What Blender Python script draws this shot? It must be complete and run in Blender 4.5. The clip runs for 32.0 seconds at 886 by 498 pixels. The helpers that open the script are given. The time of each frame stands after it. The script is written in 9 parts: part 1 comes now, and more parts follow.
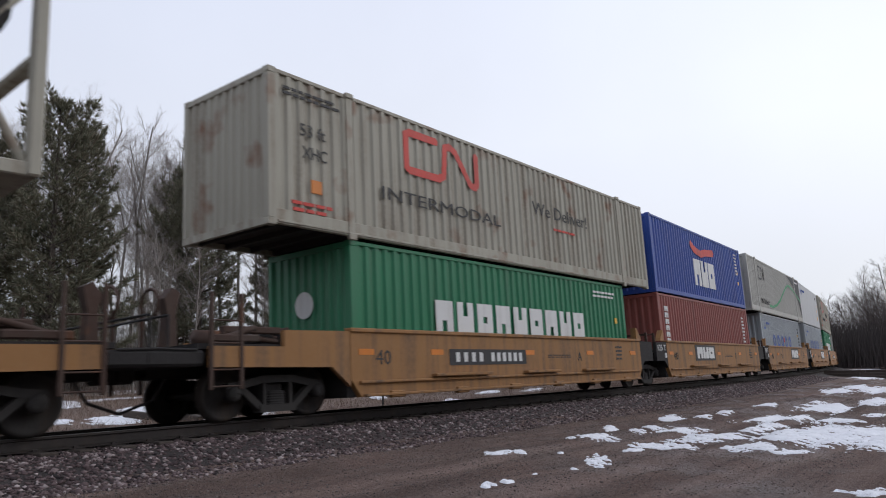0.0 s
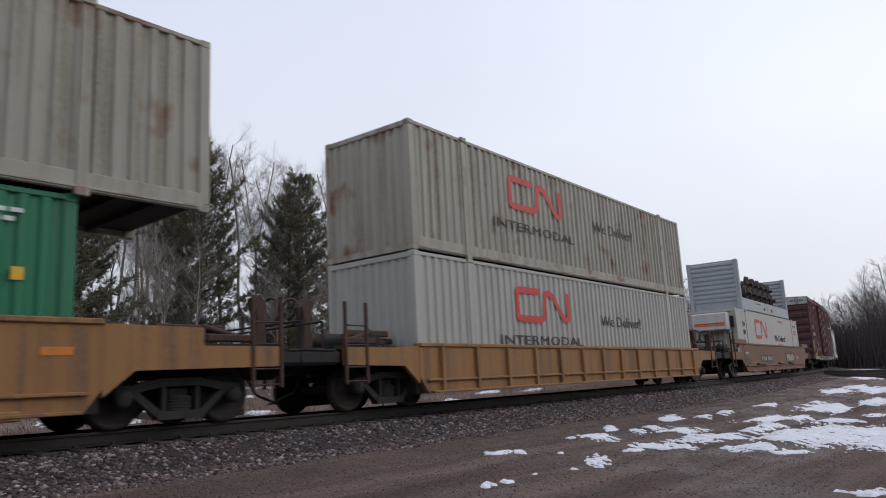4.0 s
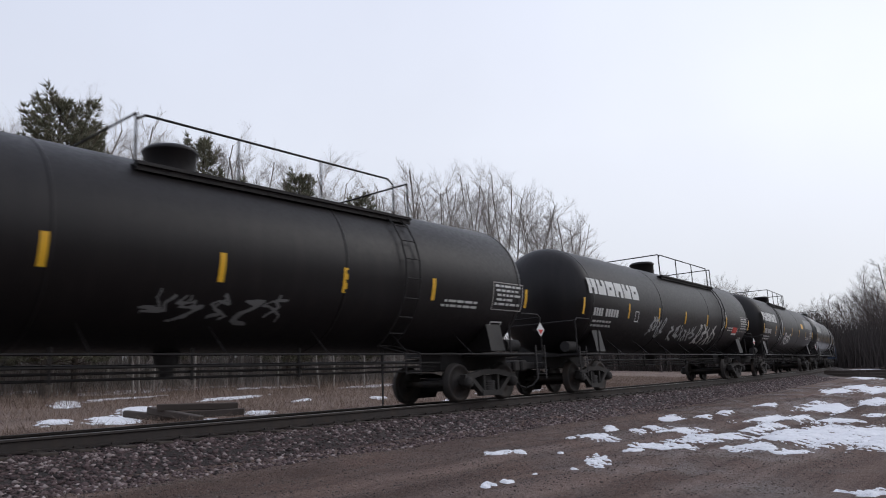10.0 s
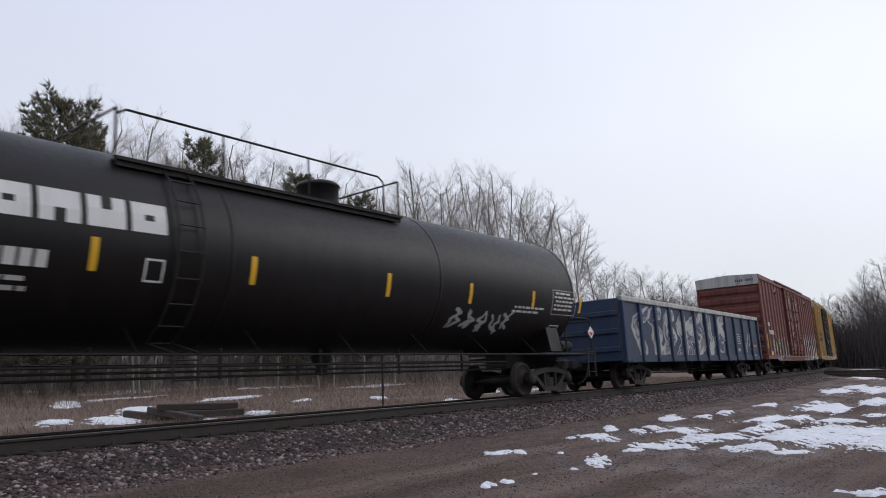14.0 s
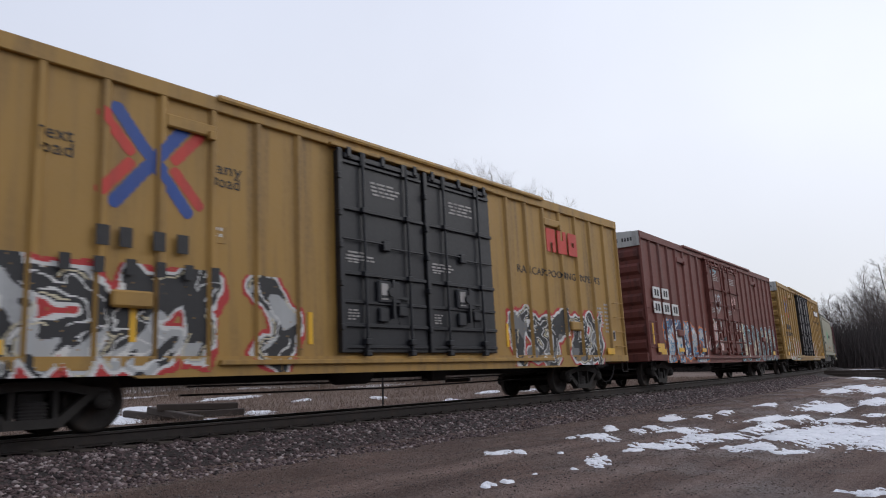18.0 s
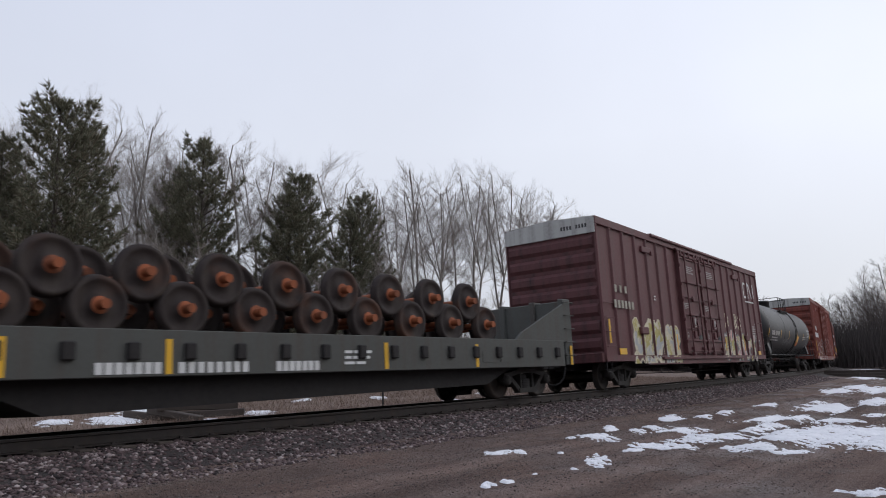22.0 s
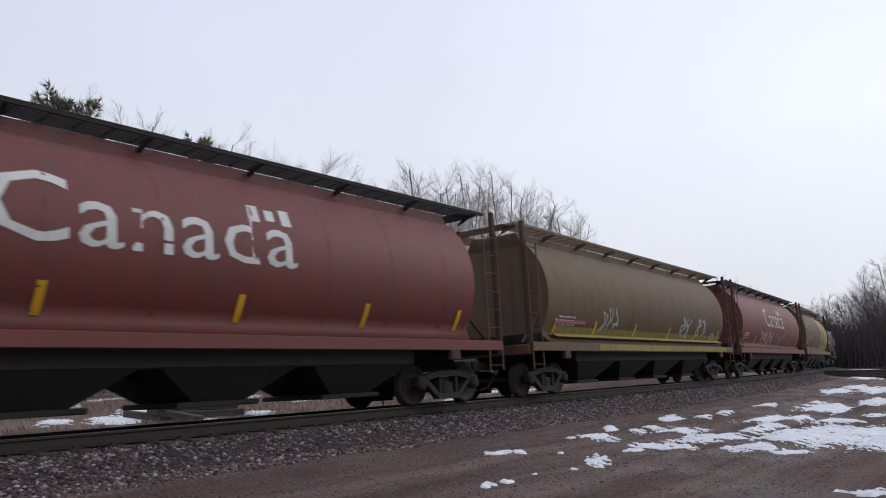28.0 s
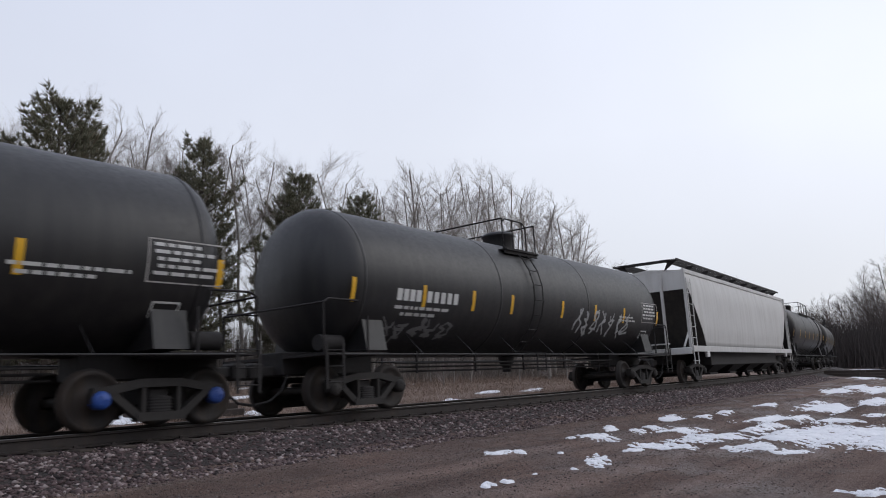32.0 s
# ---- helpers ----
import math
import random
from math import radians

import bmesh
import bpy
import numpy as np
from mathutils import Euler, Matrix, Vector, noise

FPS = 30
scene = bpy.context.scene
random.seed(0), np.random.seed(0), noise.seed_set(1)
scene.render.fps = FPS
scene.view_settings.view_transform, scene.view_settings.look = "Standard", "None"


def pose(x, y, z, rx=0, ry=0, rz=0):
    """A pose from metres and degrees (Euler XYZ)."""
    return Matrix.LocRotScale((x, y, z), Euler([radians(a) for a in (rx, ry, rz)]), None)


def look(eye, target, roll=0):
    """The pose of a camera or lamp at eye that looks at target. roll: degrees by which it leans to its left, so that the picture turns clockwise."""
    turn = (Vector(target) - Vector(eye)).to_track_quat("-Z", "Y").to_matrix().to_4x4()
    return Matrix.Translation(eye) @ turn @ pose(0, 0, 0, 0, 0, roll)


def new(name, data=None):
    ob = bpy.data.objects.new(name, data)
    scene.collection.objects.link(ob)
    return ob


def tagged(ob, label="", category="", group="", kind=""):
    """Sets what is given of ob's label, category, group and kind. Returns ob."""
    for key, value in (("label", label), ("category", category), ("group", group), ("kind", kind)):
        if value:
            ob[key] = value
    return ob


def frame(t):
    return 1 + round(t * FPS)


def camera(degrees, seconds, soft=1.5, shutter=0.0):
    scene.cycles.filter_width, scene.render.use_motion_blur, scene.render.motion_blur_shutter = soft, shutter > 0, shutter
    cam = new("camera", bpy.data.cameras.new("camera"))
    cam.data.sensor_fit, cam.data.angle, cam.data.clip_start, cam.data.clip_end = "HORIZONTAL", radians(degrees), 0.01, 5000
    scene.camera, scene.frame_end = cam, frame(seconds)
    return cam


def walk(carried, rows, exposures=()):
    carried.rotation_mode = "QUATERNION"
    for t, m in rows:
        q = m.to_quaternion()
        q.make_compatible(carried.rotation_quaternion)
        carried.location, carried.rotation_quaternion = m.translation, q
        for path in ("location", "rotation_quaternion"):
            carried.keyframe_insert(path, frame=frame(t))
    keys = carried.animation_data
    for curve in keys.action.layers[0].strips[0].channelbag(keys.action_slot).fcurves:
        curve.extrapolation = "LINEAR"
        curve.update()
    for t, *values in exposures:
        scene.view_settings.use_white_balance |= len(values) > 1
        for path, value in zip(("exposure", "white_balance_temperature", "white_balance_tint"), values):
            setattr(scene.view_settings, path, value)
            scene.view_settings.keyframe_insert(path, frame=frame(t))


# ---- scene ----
cam = camera(62.6, 32.0, 1.0, 0.1)
EYE = pose(0.0, -11.13, 0.687, 99.64, 1.79, -48.33)
walk(cam, [(0.0, EYE), (32.0, EYE)], exposures=[(0.0, 0.16), (3.0, 0.14), (6.0, 0.0), (7.0, 0.08), (8.0, -0.14), (9.0, 0.05), (12.0, 0.16), (13.5, 0.12), (16.0, 0.08), (20.0, 0.13), (22.0, 0.06), (24.0, 0.08), (25.0, 0.18), (26.5, 0.18), (28.5, 0.08), (30.0, 0.12), (32.0, 0.1)])

# ---- world and light: bright overcast sky, a veiled sun to the right ----
SUN_WAY = Vector((0.68, -0.48, 0.54)).normalized()
world = bpy.data.worlds.new("overcast")
scene.world = world
world.use_nodes = True
wn, wl = world.node_tree.nodes, world.node_tree.links
wn.clear()
w_out, w_bg = wn.new("ShaderNodeOutputWorld"), wn.new("ShaderNodeBackground")
w_sky = wn.new("ShaderNodeTexSky")
w_sky.sky_type, w_sky.sun_disc = "NISHITA", False
w_sky.sun_elevation, w_sky.sun_rotation = radians(33), radians(125)
w_sky.air_density, w_sky.dust_density = 1.0, 3.0
w_scale = wn.new("ShaderNodeMix")
w_scale.data_type, w_scale.blend_type = "RGBA", "MULTIPLY"
w_scale.inputs["Factor"].default_value = 1.0
w_scale.inputs[7].default_value = (0.07, 0.07, 0.07, 1)
wl.new(w_sky.outputs[0], w_scale.inputs[6])
w_co, w_sep, w_ramp = wn.new("ShaderNodeTexCoord"), wn.new("ShaderNodeSeparateXYZ"), wn.new("ShaderNodeValToRGB")
wl.new(w_co.outputs["Generated"], w_sep.inputs[0])
wl.new(w_sep.outputs["Z"], w_ramp.inputs[0])
w_ramp.color_ramp.elements[0].color, w_ramp.color_ramp.elements[0].position = (0.545, 0.57, 0.63, 1), 0.0
w_low = w_ramp.color_ramp.elements.new(0.3)
w_low.color = (0.675, 0.715, 0.825, 1)
w_ramp.color_ramp.elements[2].color, w_ramp.color_ramp.elements[2].position = (0.59, 0.645, 0.82, 1), 0.7
w_noise = wn.new("ShaderNodeTexNoise")
w_noise.inputs["Scale"].default_value, w_noise.inputs["Detail"].default_value = 2.2, 5
w_nr = wn.new("ShaderNodeMapRange")
w_nr.inputs[1].default_value, w_nr.inputs[2].default_value = 0.3, 0.7
w_nr.inputs[3].default_value, w_nr.inputs[4].default_value = 0.96, 1.05
wl.new(w_co.outputs["Generated"], w_noise.inputs["Vector"])
wl.new(w_noise.outputs[0], w_nr.inputs[0])
w_cl = wn.new("ShaderNodeMix")
w_cl.data_type, w_cl.blend_type = "RGBA", "MULTIPLY"
w_cl.inputs["Factor"].default_value = 1.0
wl.new(w_ramp.outputs[0], w_cl.inputs[6])
wl.new(w_nr.outputs[0], w_cl.inputs[7])
w_mix = wn.new("ShaderNodeMix")
w_mix.data_type = "RGBA"
w_mix.inputs["Factor"].default_value = 0.9
wl.new(w_scale.outputs[2], w_mix.inputs[6])
wl.new(w_cl.outputs[2], w_mix.inputs[7])
# the veiled sun brightens its side of the sky
w_dot, w_gl, w_add = wn.new("ShaderNodeVectorMath"), wn.new("ShaderNodeMapRange"), wn.new("ShaderNodeMix")
w_dot.operation = "DOT_PRODUCT"
w_dot.inputs[1].default_value = SUN_WAY
w_nrm = wn.new("ShaderNodeVectorMath")
w_nrm.operation = "NORMALIZE"
wl.new(w_co.outputs["Generated"], w_nrm.inputs[0])
wl.new(w_nrm.outputs[0], w_dot.inputs[0])
w_gl.inputs[1].default_value, w_gl.inputs[2].default_value, w_gl.inputs[3].default_value, w_gl.inputs[4].default_value = -0.4, 1.0, 0.0, 0.22
w_gl.interpolation_type = "SMOOTHSTEP"
wl.new(w_dot.outputs["Value"], w_gl.inputs[0])
w_add.data_type, w_add.blend_type = "RGBA", "ADD"
w_add.inputs[7].default_value = (1.0, 0.99, 0.97, 1)
wl.new(w_gl.outputs[0], w_add.inputs["Factor"])
wl.new(w_mix.outputs[2], w_add.inputs[6])
wl.new(w_add.outputs[2], w_bg.inputs[0])
w_bg.inputs[1].default_value = 1.0
wl.new(w_bg.outputs[0], w_out.inputs[0])
sun = new("sun", bpy.data.lights.new("sun", "SUN"))
sun.data.energy, sun.data.angle, sun.data.color = 0.4, radians(25), (1.0, 0.97, 0.92)
sun.matrix_world = look(SUN_WAY * 100, (0, 0, 0))

# ---- track: a long curve away from the camera, canted inwards ----
RADIUS, CURVE_START, CANT, SPEED = 415.4, -9.28, 0.0257, 19.42


def track_at(s):
    if s <= CURVE_START:
        return Vector((s, 0, 0)), Vector((1, 0, 0))
    a = (s - CURVE_START) / RADIUS
    return (Vector((CURVE_START + RADIUS * math.sin(a), RADIUS * (1 - math.cos(a)), 0)), Vector((math.cos(a), math.sin(a), 0)))


def on_track(s, reach=6.5):
    """The pose of a body whose two bogies stand at s - reach and s + reach."""
    a, b = track_at(s - reach)[0], track_at(s + reach)[0]
    d = (b - a).normalized()
    n = Vector((-d.y, d.x, 0))
    up = Vector((0, 0, 1))
    yv, zv = n * math.cos(CANT) - up * math.sin(CANT), n * math.sin(CANT) + up * math.cos(CANT)
    m = Matrix((d, yv, zv)).transposed().to_4x4()
    m.translation = (a + b) / 2
    return m


def beside(s, off, z=0.0):
    """A point off metres to the left of the line (negative: camera's side) at z."""
    p, d = track_at(s)
    return Vector((p.x - d.y * off, p.y + d.x * off, z))


# ---- mesh building ----
class Build:
    """Collects faces for one mesh."""

    def __init__(self):
        self.v, self.f, self.s = [], [], []

    def add(self, verts, faces, smooth=False):
        o = len(self.v)
        self.v += [tuple(p) for p in verts]
        self.f += [tuple(i + o for i in f) for f in faces]
        self.s += [smooth] * len(faces)
        return self

    def box(self, x0, x1, y0, y1, z0, z1, c=0.0):
        if c <= 0:
            v = [(x, y, z) for z in (z0, z1) for y in (y0, y1) for x in (x0, x1)]
            return self.add(v, [(0, 2, 3, 1), (4, 5, 7, 6), (0, 1, 5, 4), (2, 6, 7, 3), (0, 4, 6, 2), (1, 3, 7, 5)])
        # chamfered along all twelve edges
        bm = bmesh.new()
        bmesh.ops.create_cube(bm, size=1.0)
        for w in bm.verts:
            w.co = Vector(((x0 + x1) / 2 + w.co.x * (x1 - x0), (y0 + y1) / 2 + w.co.y * (y1 - y0), (z0 + z1) / 2 + w.co.z * (z1 - z0)))
        bmesh.ops.bevel(bm, geom=bm.edges[:], offset=c, segments=1, affect="EDGES")
        bm.verts.index_update()
        self.add([w.co[:] for w in bm.verts], [[w.index for w in f.verts] for f in bm.faces])
        bm.free()
        return self

    def cyl(self, a, b, r, n=12, r2=None, caps=True):
        a, b = Vector(a), Vector(b)
        r2 = r if r2 is None else r2
        d = (b - a).normalized()
        u = d.orthogonal().normalized()
        w = d.cross(u)
        v = []
        for k in range(n):
            q = math.cos(2 * math.pi * k / n) * u + math.sin(2 * math.pi * k / n) * w
            v += [a + q * r, b + q * r2]
        self.add(v, [(2 * k, 2 * ((k + 1) % n), 2 * ((k + 1) % n) + 1, 2 * k + 1) for k in range(n)], True)
        if caps:
            self.add(v[0::2], [tuple(reversed(range(n)))])
            self.add(v[1::2], [tuple(range(n))])
        return self

    def tube(self, pts, r, n=6):
        for a, b in zip(pts[:-1], pts[1:]):
            self.cyl(a, b, r, n)
        return self

    def limb(self, pts, radii, n=6):
        """One tapering tube along points, with shared rings."""
        v = []
        for k, (p, r) in enumerate(zip(pts, radii)):
            d = (Vector(pts[min(k + 1, len(pts) - 1)]) - Vector(pts[max(k - 1, 0)])).normalized()
            u = Vector((1, 0, 0)) if abs(d.x) < 0.8 else Vector((0, 1, 0))
            u = (u - d * u.dot(d)).normalized()
            w = d.cross(u)
            v += [Vector(p) + (math.cos(2 * math.pi * j / n) * u + math.sin(2 * math.pi * j / n) * w) * r for j in range(n)]
        return self.add(v, [(i * n + k, i * n + (k + 1) % n, (i + 1) * n + (k + 1) % n, (i + 1) * n + k) for i in range(len(pts) - 1) for k in range(n)], True)

    def lathe(self, prof, axis_a, axis_b, n=24, smooth=True):
        """prof: (distance along the axis, radius) pairs."""
        a, b = Vector(axis_a), Vector(axis_b)
        d = (b - a).normalized()
        u = d.orthogonal().normalized()
        w = d.cross(u)
        v = []
        for t, r in prof:
            for k in range(n):
                v.append(a + d * t + (math.cos(2 * math.pi * k / n) * u + math.sin(2 * math.pi * k / n) * w) * r)
        f = [(i * n + k, i * n + (k + 1) % n, (i + 1) * n + (k + 1) % n, (i + 1) * n + k) for i in range(len(prof) - 1) for k in range(n)]
        self.add(v, f, smooth)
        return self

    def prism(self, poly, y0, y1):
        """A polygon of (x, z) pushed from y0 to y1."""
        n = len(poly)
        v = [(x, y0, z) for x, z in poly] + [(x, y1, z) for x, z in poly]
        self.add(v, [tuple(range(n)), tuple(range(2 * n - 1, n - 1, -1))] + [(k, k + n, (k + 1) % n + n, (k + 1) % n) for k in range(n)])
        return self

    def prism_x(self, poly, x0, x1):
        """A polygon of (y, z) pushed from x0 to x1."""
        n = len(poly)
        v = [(x0, y, z) for y, z in poly] + [(x1, y, z) for y, z in poly]
        self.add(v, [tuple(range(n)), tuple(range(2 * n - 1, n - 1, -1))] + [(k, k + n, (k + 1) % n + n, (k + 1) % n) for k in range(n)])
        return self

    def flat(self, x0, x1, z0, z1, y):
        """An upright plate that faces the camera's side."""
        return self.add([(x0, y, z0), (x1, y, z0), (x1, y, z1), (x0, y, z1)], [(0, 1, 2, 3)])

    def mesh(self, name):
        me = bpy.data.meshes.new(name)
        me.from_pydata(self.v, [], self.f)
        me.polygons.foreach_set("use_smooth", self.s)
        me.update()
        return me


def part(name, b, material, parent, label=""):
    """One mesh object under a thing or a part. b: a Build or a ready mesh."""
    me = b.mesh(name) if isinstance(b, Build) else b
    if isinstance(b, Build):
        bm = bmesh.new()
        bm.from_mesh(me)
        if len(bm.faces) < 6000:
            bmesh.ops.recalc_face_normals(bm, faces=bm.faces[:])
        bm.to_mesh(me)
        bm.free()
        me.materials.append(material)
    ob = new(name, me)
    ob.parent = parent
    if label:
        ob["label"] = label
    return ob


def thing(name, label, category, group="", kind=""):
    return tagged(new(name), label, category, group, kind)


# ---- materials ----
def nodes_of(name):
    m = bpy.data.materials.new(name)
    m.use_nodes = True
    nt = m.node_tree
    return m, nt.nodes, nt.links, nt.nodes["Principled BSDF"]


def paint(name, col, rough=0.55, metal=0.0, dirt=0.35, dirt_col=(0.07, 0.055, 0.045), rust=0.0, bump=0.12, grain=14.0, fade=0.12, scale=1.0, rust_col=(0.17, 0.065, 0.025)):
    """Weathered paint: two scales of tone, runs of grime down the sides, specks of rust."""
    m, n, l, p = nodes_of(name)
    co = n.new("ShaderNodeTexCoord")
    mp = n.new("ShaderNodeMapping")
    mp.inputs["Scale"].default_value = (scale, scale, scale)
    l.new(co.outputs["Object"], mp.inputs[0])
    inf = n.new("ShaderNodeObjectInfo")
    sh = n.new("ShaderNodeVectorMath")
    sh.operation = "ADD"
    l.new(mp.outputs[0], sh.inputs[0])
    mu = n.new("ShaderNodeMath")
    mu.operation = "MULTIPLY"
    mu.inputs[1].default_value = 40.0
    l.new(inf.outputs["Random"], mu.inputs[0])
    l.new(mu.outputs[0], sh.inputs[1])
    st = n.new("ShaderNodeMapping")
    st.inputs["Scale"].default_value = (2.6, 2.6, 0.16)
    l.new(sh.outputs[0], st.inputs[0])
    big, fine, run = n.new("ShaderNodeTexNoise"), n.new("ShaderNodeTexNoise"), n.new("ShaderNodeTexNoise")
    for node, sc, dt in ((big, 0.7, 4), (fine, grain, 6), (run, 1.6, 6)):
        node.inputs["Scale"].default_value, node.inputs["Detail"].default_value = sc, dt
        l.new((st if node is run else sh).outputs[0], node.inputs["Vector"])
    tone = n.new("ShaderNodeMix")
    tone.data_type = "RGBA"
    hi = tuple(min(1, c * (1 + fade) + 0.02 * fade) for c in col)
    lo = tuple(c * (1 - fade) for c in col)
    tone.inputs[6].default_value, tone.inputs[7].default_value = (*lo, 1), (*hi, 1)
    l.new(big.outputs[0], tone.inputs["Factor"])
    dr = n.new("ShaderNodeMapRange")
    dr.inputs[1].default_value, dr.inputs[2].default_value = 0.46, 0.78
    dr.inputs[3].default_value, dr.inputs[4].default_value = 0.0, min(1.0, dirt * 1.7)
    l.new(run.outputs[0], dr.inputs[0])
    dm = n.new("ShaderNodeMath")
    dm.operation = "MULTIPLY"
    fr = n.new("ShaderNodeMapRange")
    fr.inputs[1].default_value, fr.inputs[2].default_value, fr.inputs[3].default_value, fr.inputs[4].default_value = 0.35, 0.65, 0.55, 1.0
    l.new(fine.outputs[0], fr.inputs[0])
    l.new(dr.outputs[0], dm.inputs[0])
    l.new(fr.outputs[0], dm.inputs[1])
    grime = n.new("ShaderNodeMix")
    grime.data_type = "RGBA"
    grime.inputs[7].default_value = (*dirt_col, 1)
    l.new(tone.outputs[2], grime.inputs[6])
    l.new(dm.outputs[0], grime.inputs["Factor"])
    last = grime.outputs[2]
    if rust:
        rn = n.new("ShaderNodeTexNoise")
        rn.inputs["Scale"].default_value, rn.inputs["Detail"].default_value = 1.1, 8
        l.new(sh.outputs[0], rn.inputs["Vector"])
        rr = n.new("ShaderNodeMapRange")
        rr.inputs[1].default_value, rr.inputs[2].default_value, rr.inputs[4].default_value = 0.62 - 0.2 * rust, 0.74 - 0.1 * rust, 0.9
        l.new(rn.outputs[0], rr.inputs[0])
        rm = n.new("ShaderNodeMix")
        rm.data_type = "RGBA"
        rm.inputs[7].default_value = (*rust_col, 1)
        l.new(last, rm.inputs[6])
        l.new(rr.outputs[0], rm.inputs["Factor"])
        last = rm.outputs[2]
    l.new(last, p.inputs["Base Color"])
    rg = n.new("ShaderNodeMapRange")
    rg.inputs[3].default_value, rg.inputs[4].default_value = max(0.05, rough - 0.12), min(1.0, rough + 0.2)
    l.new(fine.outputs[0], rg.inputs[0])
    l.new(rg.outputs[0], p.inputs["Roughness"])
    p.inputs["Metallic"].default_value = metal
    bp = n.new("ShaderNodeBump")
    bp.inputs["Strength"].default_value, bp.inputs["Distance"].default_value = bump, 0.02
    l.new(big.outputs[0] if bump > 0.3 else fine.outputs[0], bp.inputs["Height"])
    l.new(bp.outputs[0], p.inputs["Normal"])
    return m


BOX_RED = paint("boxcar_red_paint", (0.1551, 0.0414, 0.0301), 0.6, dirt=0.35)
BOX_RED2 = paint("boxcar_oxide_paint", (0.205, 0.046, 0.030), 0.6, dirt=0.3)
BOX_MAROON = paint("boxcar_maroon_paint", (0.1127, 0.0391, 0.0391), 0.6, dirt=0.35)
BOX_PURPLE = paint("boxcar_weathered_maroon_paint", (0.115, 0.038, 0.040), 0.6, dirt=0.35)
BOX_YELLOW = paint("boxcar_yellow_paint", (0.365, 0.212, 0.05), 0.55, dirt=0.4)
BOX_BLACK = paint("door_black_paint", (0.0085, 0.0095, 0.013), 0.45, dirt=0.2, dirt_col=(0.024, 0.023, 0.024))
ROOF_GREY = paint("galvanised_roof", (0.42, 0.42, 0.40), 0.5, 0.3, dirt=0.5)
WELL_YELLOW = paint("well_car_yellow_paint", (0.288, 0.1395, 0.045), 0.65, dirt=0.75)
WELL_BROWN = paint("well_car_brown_paint", (0.1628, 0.0651, 0.0264), 0.6, dirt=0.5)
FRAME_DARK = paint("dark_grimy_steel", (0.017, 0.0145, 0.014), 0.8, dirt=0.3, dirt_col=(0.03, 0.025, 0.022))
TRUCK_DARK = paint("cast_truck_steel", (0.022, 0.019, 0.017), 0.75, dirt=0.35, dirt_col=(0.05, 0.042, 0.036))
WHEEL_STEEL = paint("wheel_steel", (0.024, 0.02, 0.018), 0.7, 0.2, dirt=0.5, dirt_col=(0.07, 0.045, 0.03))
RUST_WHEEL = paint("rusty_wheel_steel", (0.022, 0.0135, 0.0115), 0.75, 0.1, dirt=0.5, rust=0.3, rust_col=(0.07, 0.028, 0.014))
TREAD = paint("worn_orange_rust", (0.30, 0.085, 0.03), 0.75, 0.1, dirt=0.8, dirt_col=(0.03, 0.018, 0.014))
TANK_BLACK = paint("tank_black_paint", (0.0085, 0.0068, 0.0072), 0.42, dirt=0.3, dirt_col=(0.022, 0.018, 0.017), bump=0.05)
TANK_GLOSS = paint("glossy_tank_black_paint", (0.019, 0.018, 0.018), 0.28, dirt=0.2, dirt_col=(0.05, 0.05, 0.048), bump=0.03)
TANK_BLACK.node_tree.nodes["Principled BSDF"].inputs["Specular IOR Level"].default_value = 0.26
TANK_GREY = paint("faded_tank_black_paint", (0.0125, 0.012, 0.013), 0.45, dirt=0.35, dirt_col=(0.045, 0.042, 0.038), bump=0.05)
# end walls: the side paints darkened for their shaded facing, plus runs of grime
BOX_END_SHADED = {m.name: paint("grimy_" + m.name, tuple(0.8 * c for c in col), 0.7, dirt=0.6, dirt_col=(0.022, 0.015, 0.013)) for m, col in ((BOX_RED, (0.165, 0.044, 0.032)), (BOX_RED2, (0.205, 0.046, 0.030)), (BOX_MAROON, (0.098, 0.034, 0.034)), (BOX_PURPLE, (0.115, 0.038, 0.040)), (BOX_YELLOW, (0.365, 0.212, 0.05)))}
HOP_WHITE = paint("hopper_white_paint", (0.55, 0.54, 0.52), 0.5, dirt=0.25, dirt_col=(0.25, 0.22, 0.19))
HOP_RUSTY = paint("hopper_rusty_grey_paint", (0.176, 0.156, 0.108), 0.65, dirt=0.4, rust=0.25, rust_col=(0.24, 0.10, 0.035))
# dirt plus the shade beneath the hoppers' overhanging ends, both put into the colour
GRIME_SHADE = paint("black_grime", (0.02, 0.017, 0.015), 0.85, dirt=0.4, dirt_col=(0.06, 0.048, 0.038))
FADED_WHITE = paint("faded_white_stencil", (0.42, 0.40, 0.38), 0.7, dirt=0.4)
FADED_YELLOW = paint("faded_yellow_band", (0.28, 0.225, 0.05), 0.65, dirt=0.5)
HOP_CREAM = paint("hopper_cream_paint", (0.255, 0.252, 0.178), 0.55, dirt=0.4, dirt_col=(0.2, 0.13, 0.07))
HOP_BROWN = paint("hopper_red_brown_paint", (0.123, 0.0361, 0.0287), 0.65, dirt=0.4)
HOP_GREY = paint("hopper_pale_grey_paint", (0.33, 0.34, 0.325), 0.6, dirt=0.35, dirt_col=(0.12, 0.11, 0.1), rust=0.12)
# discharge bays: far darker than the bodies above, with blacker runs
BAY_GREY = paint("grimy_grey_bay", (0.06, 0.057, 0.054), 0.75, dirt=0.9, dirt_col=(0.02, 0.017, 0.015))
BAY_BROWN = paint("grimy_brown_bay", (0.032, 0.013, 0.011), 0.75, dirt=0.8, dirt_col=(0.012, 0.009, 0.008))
CYL_RED = paint("grain_car_red_paint", (0.155, 0.034, 0.028), 0.55, dirt=0.35)
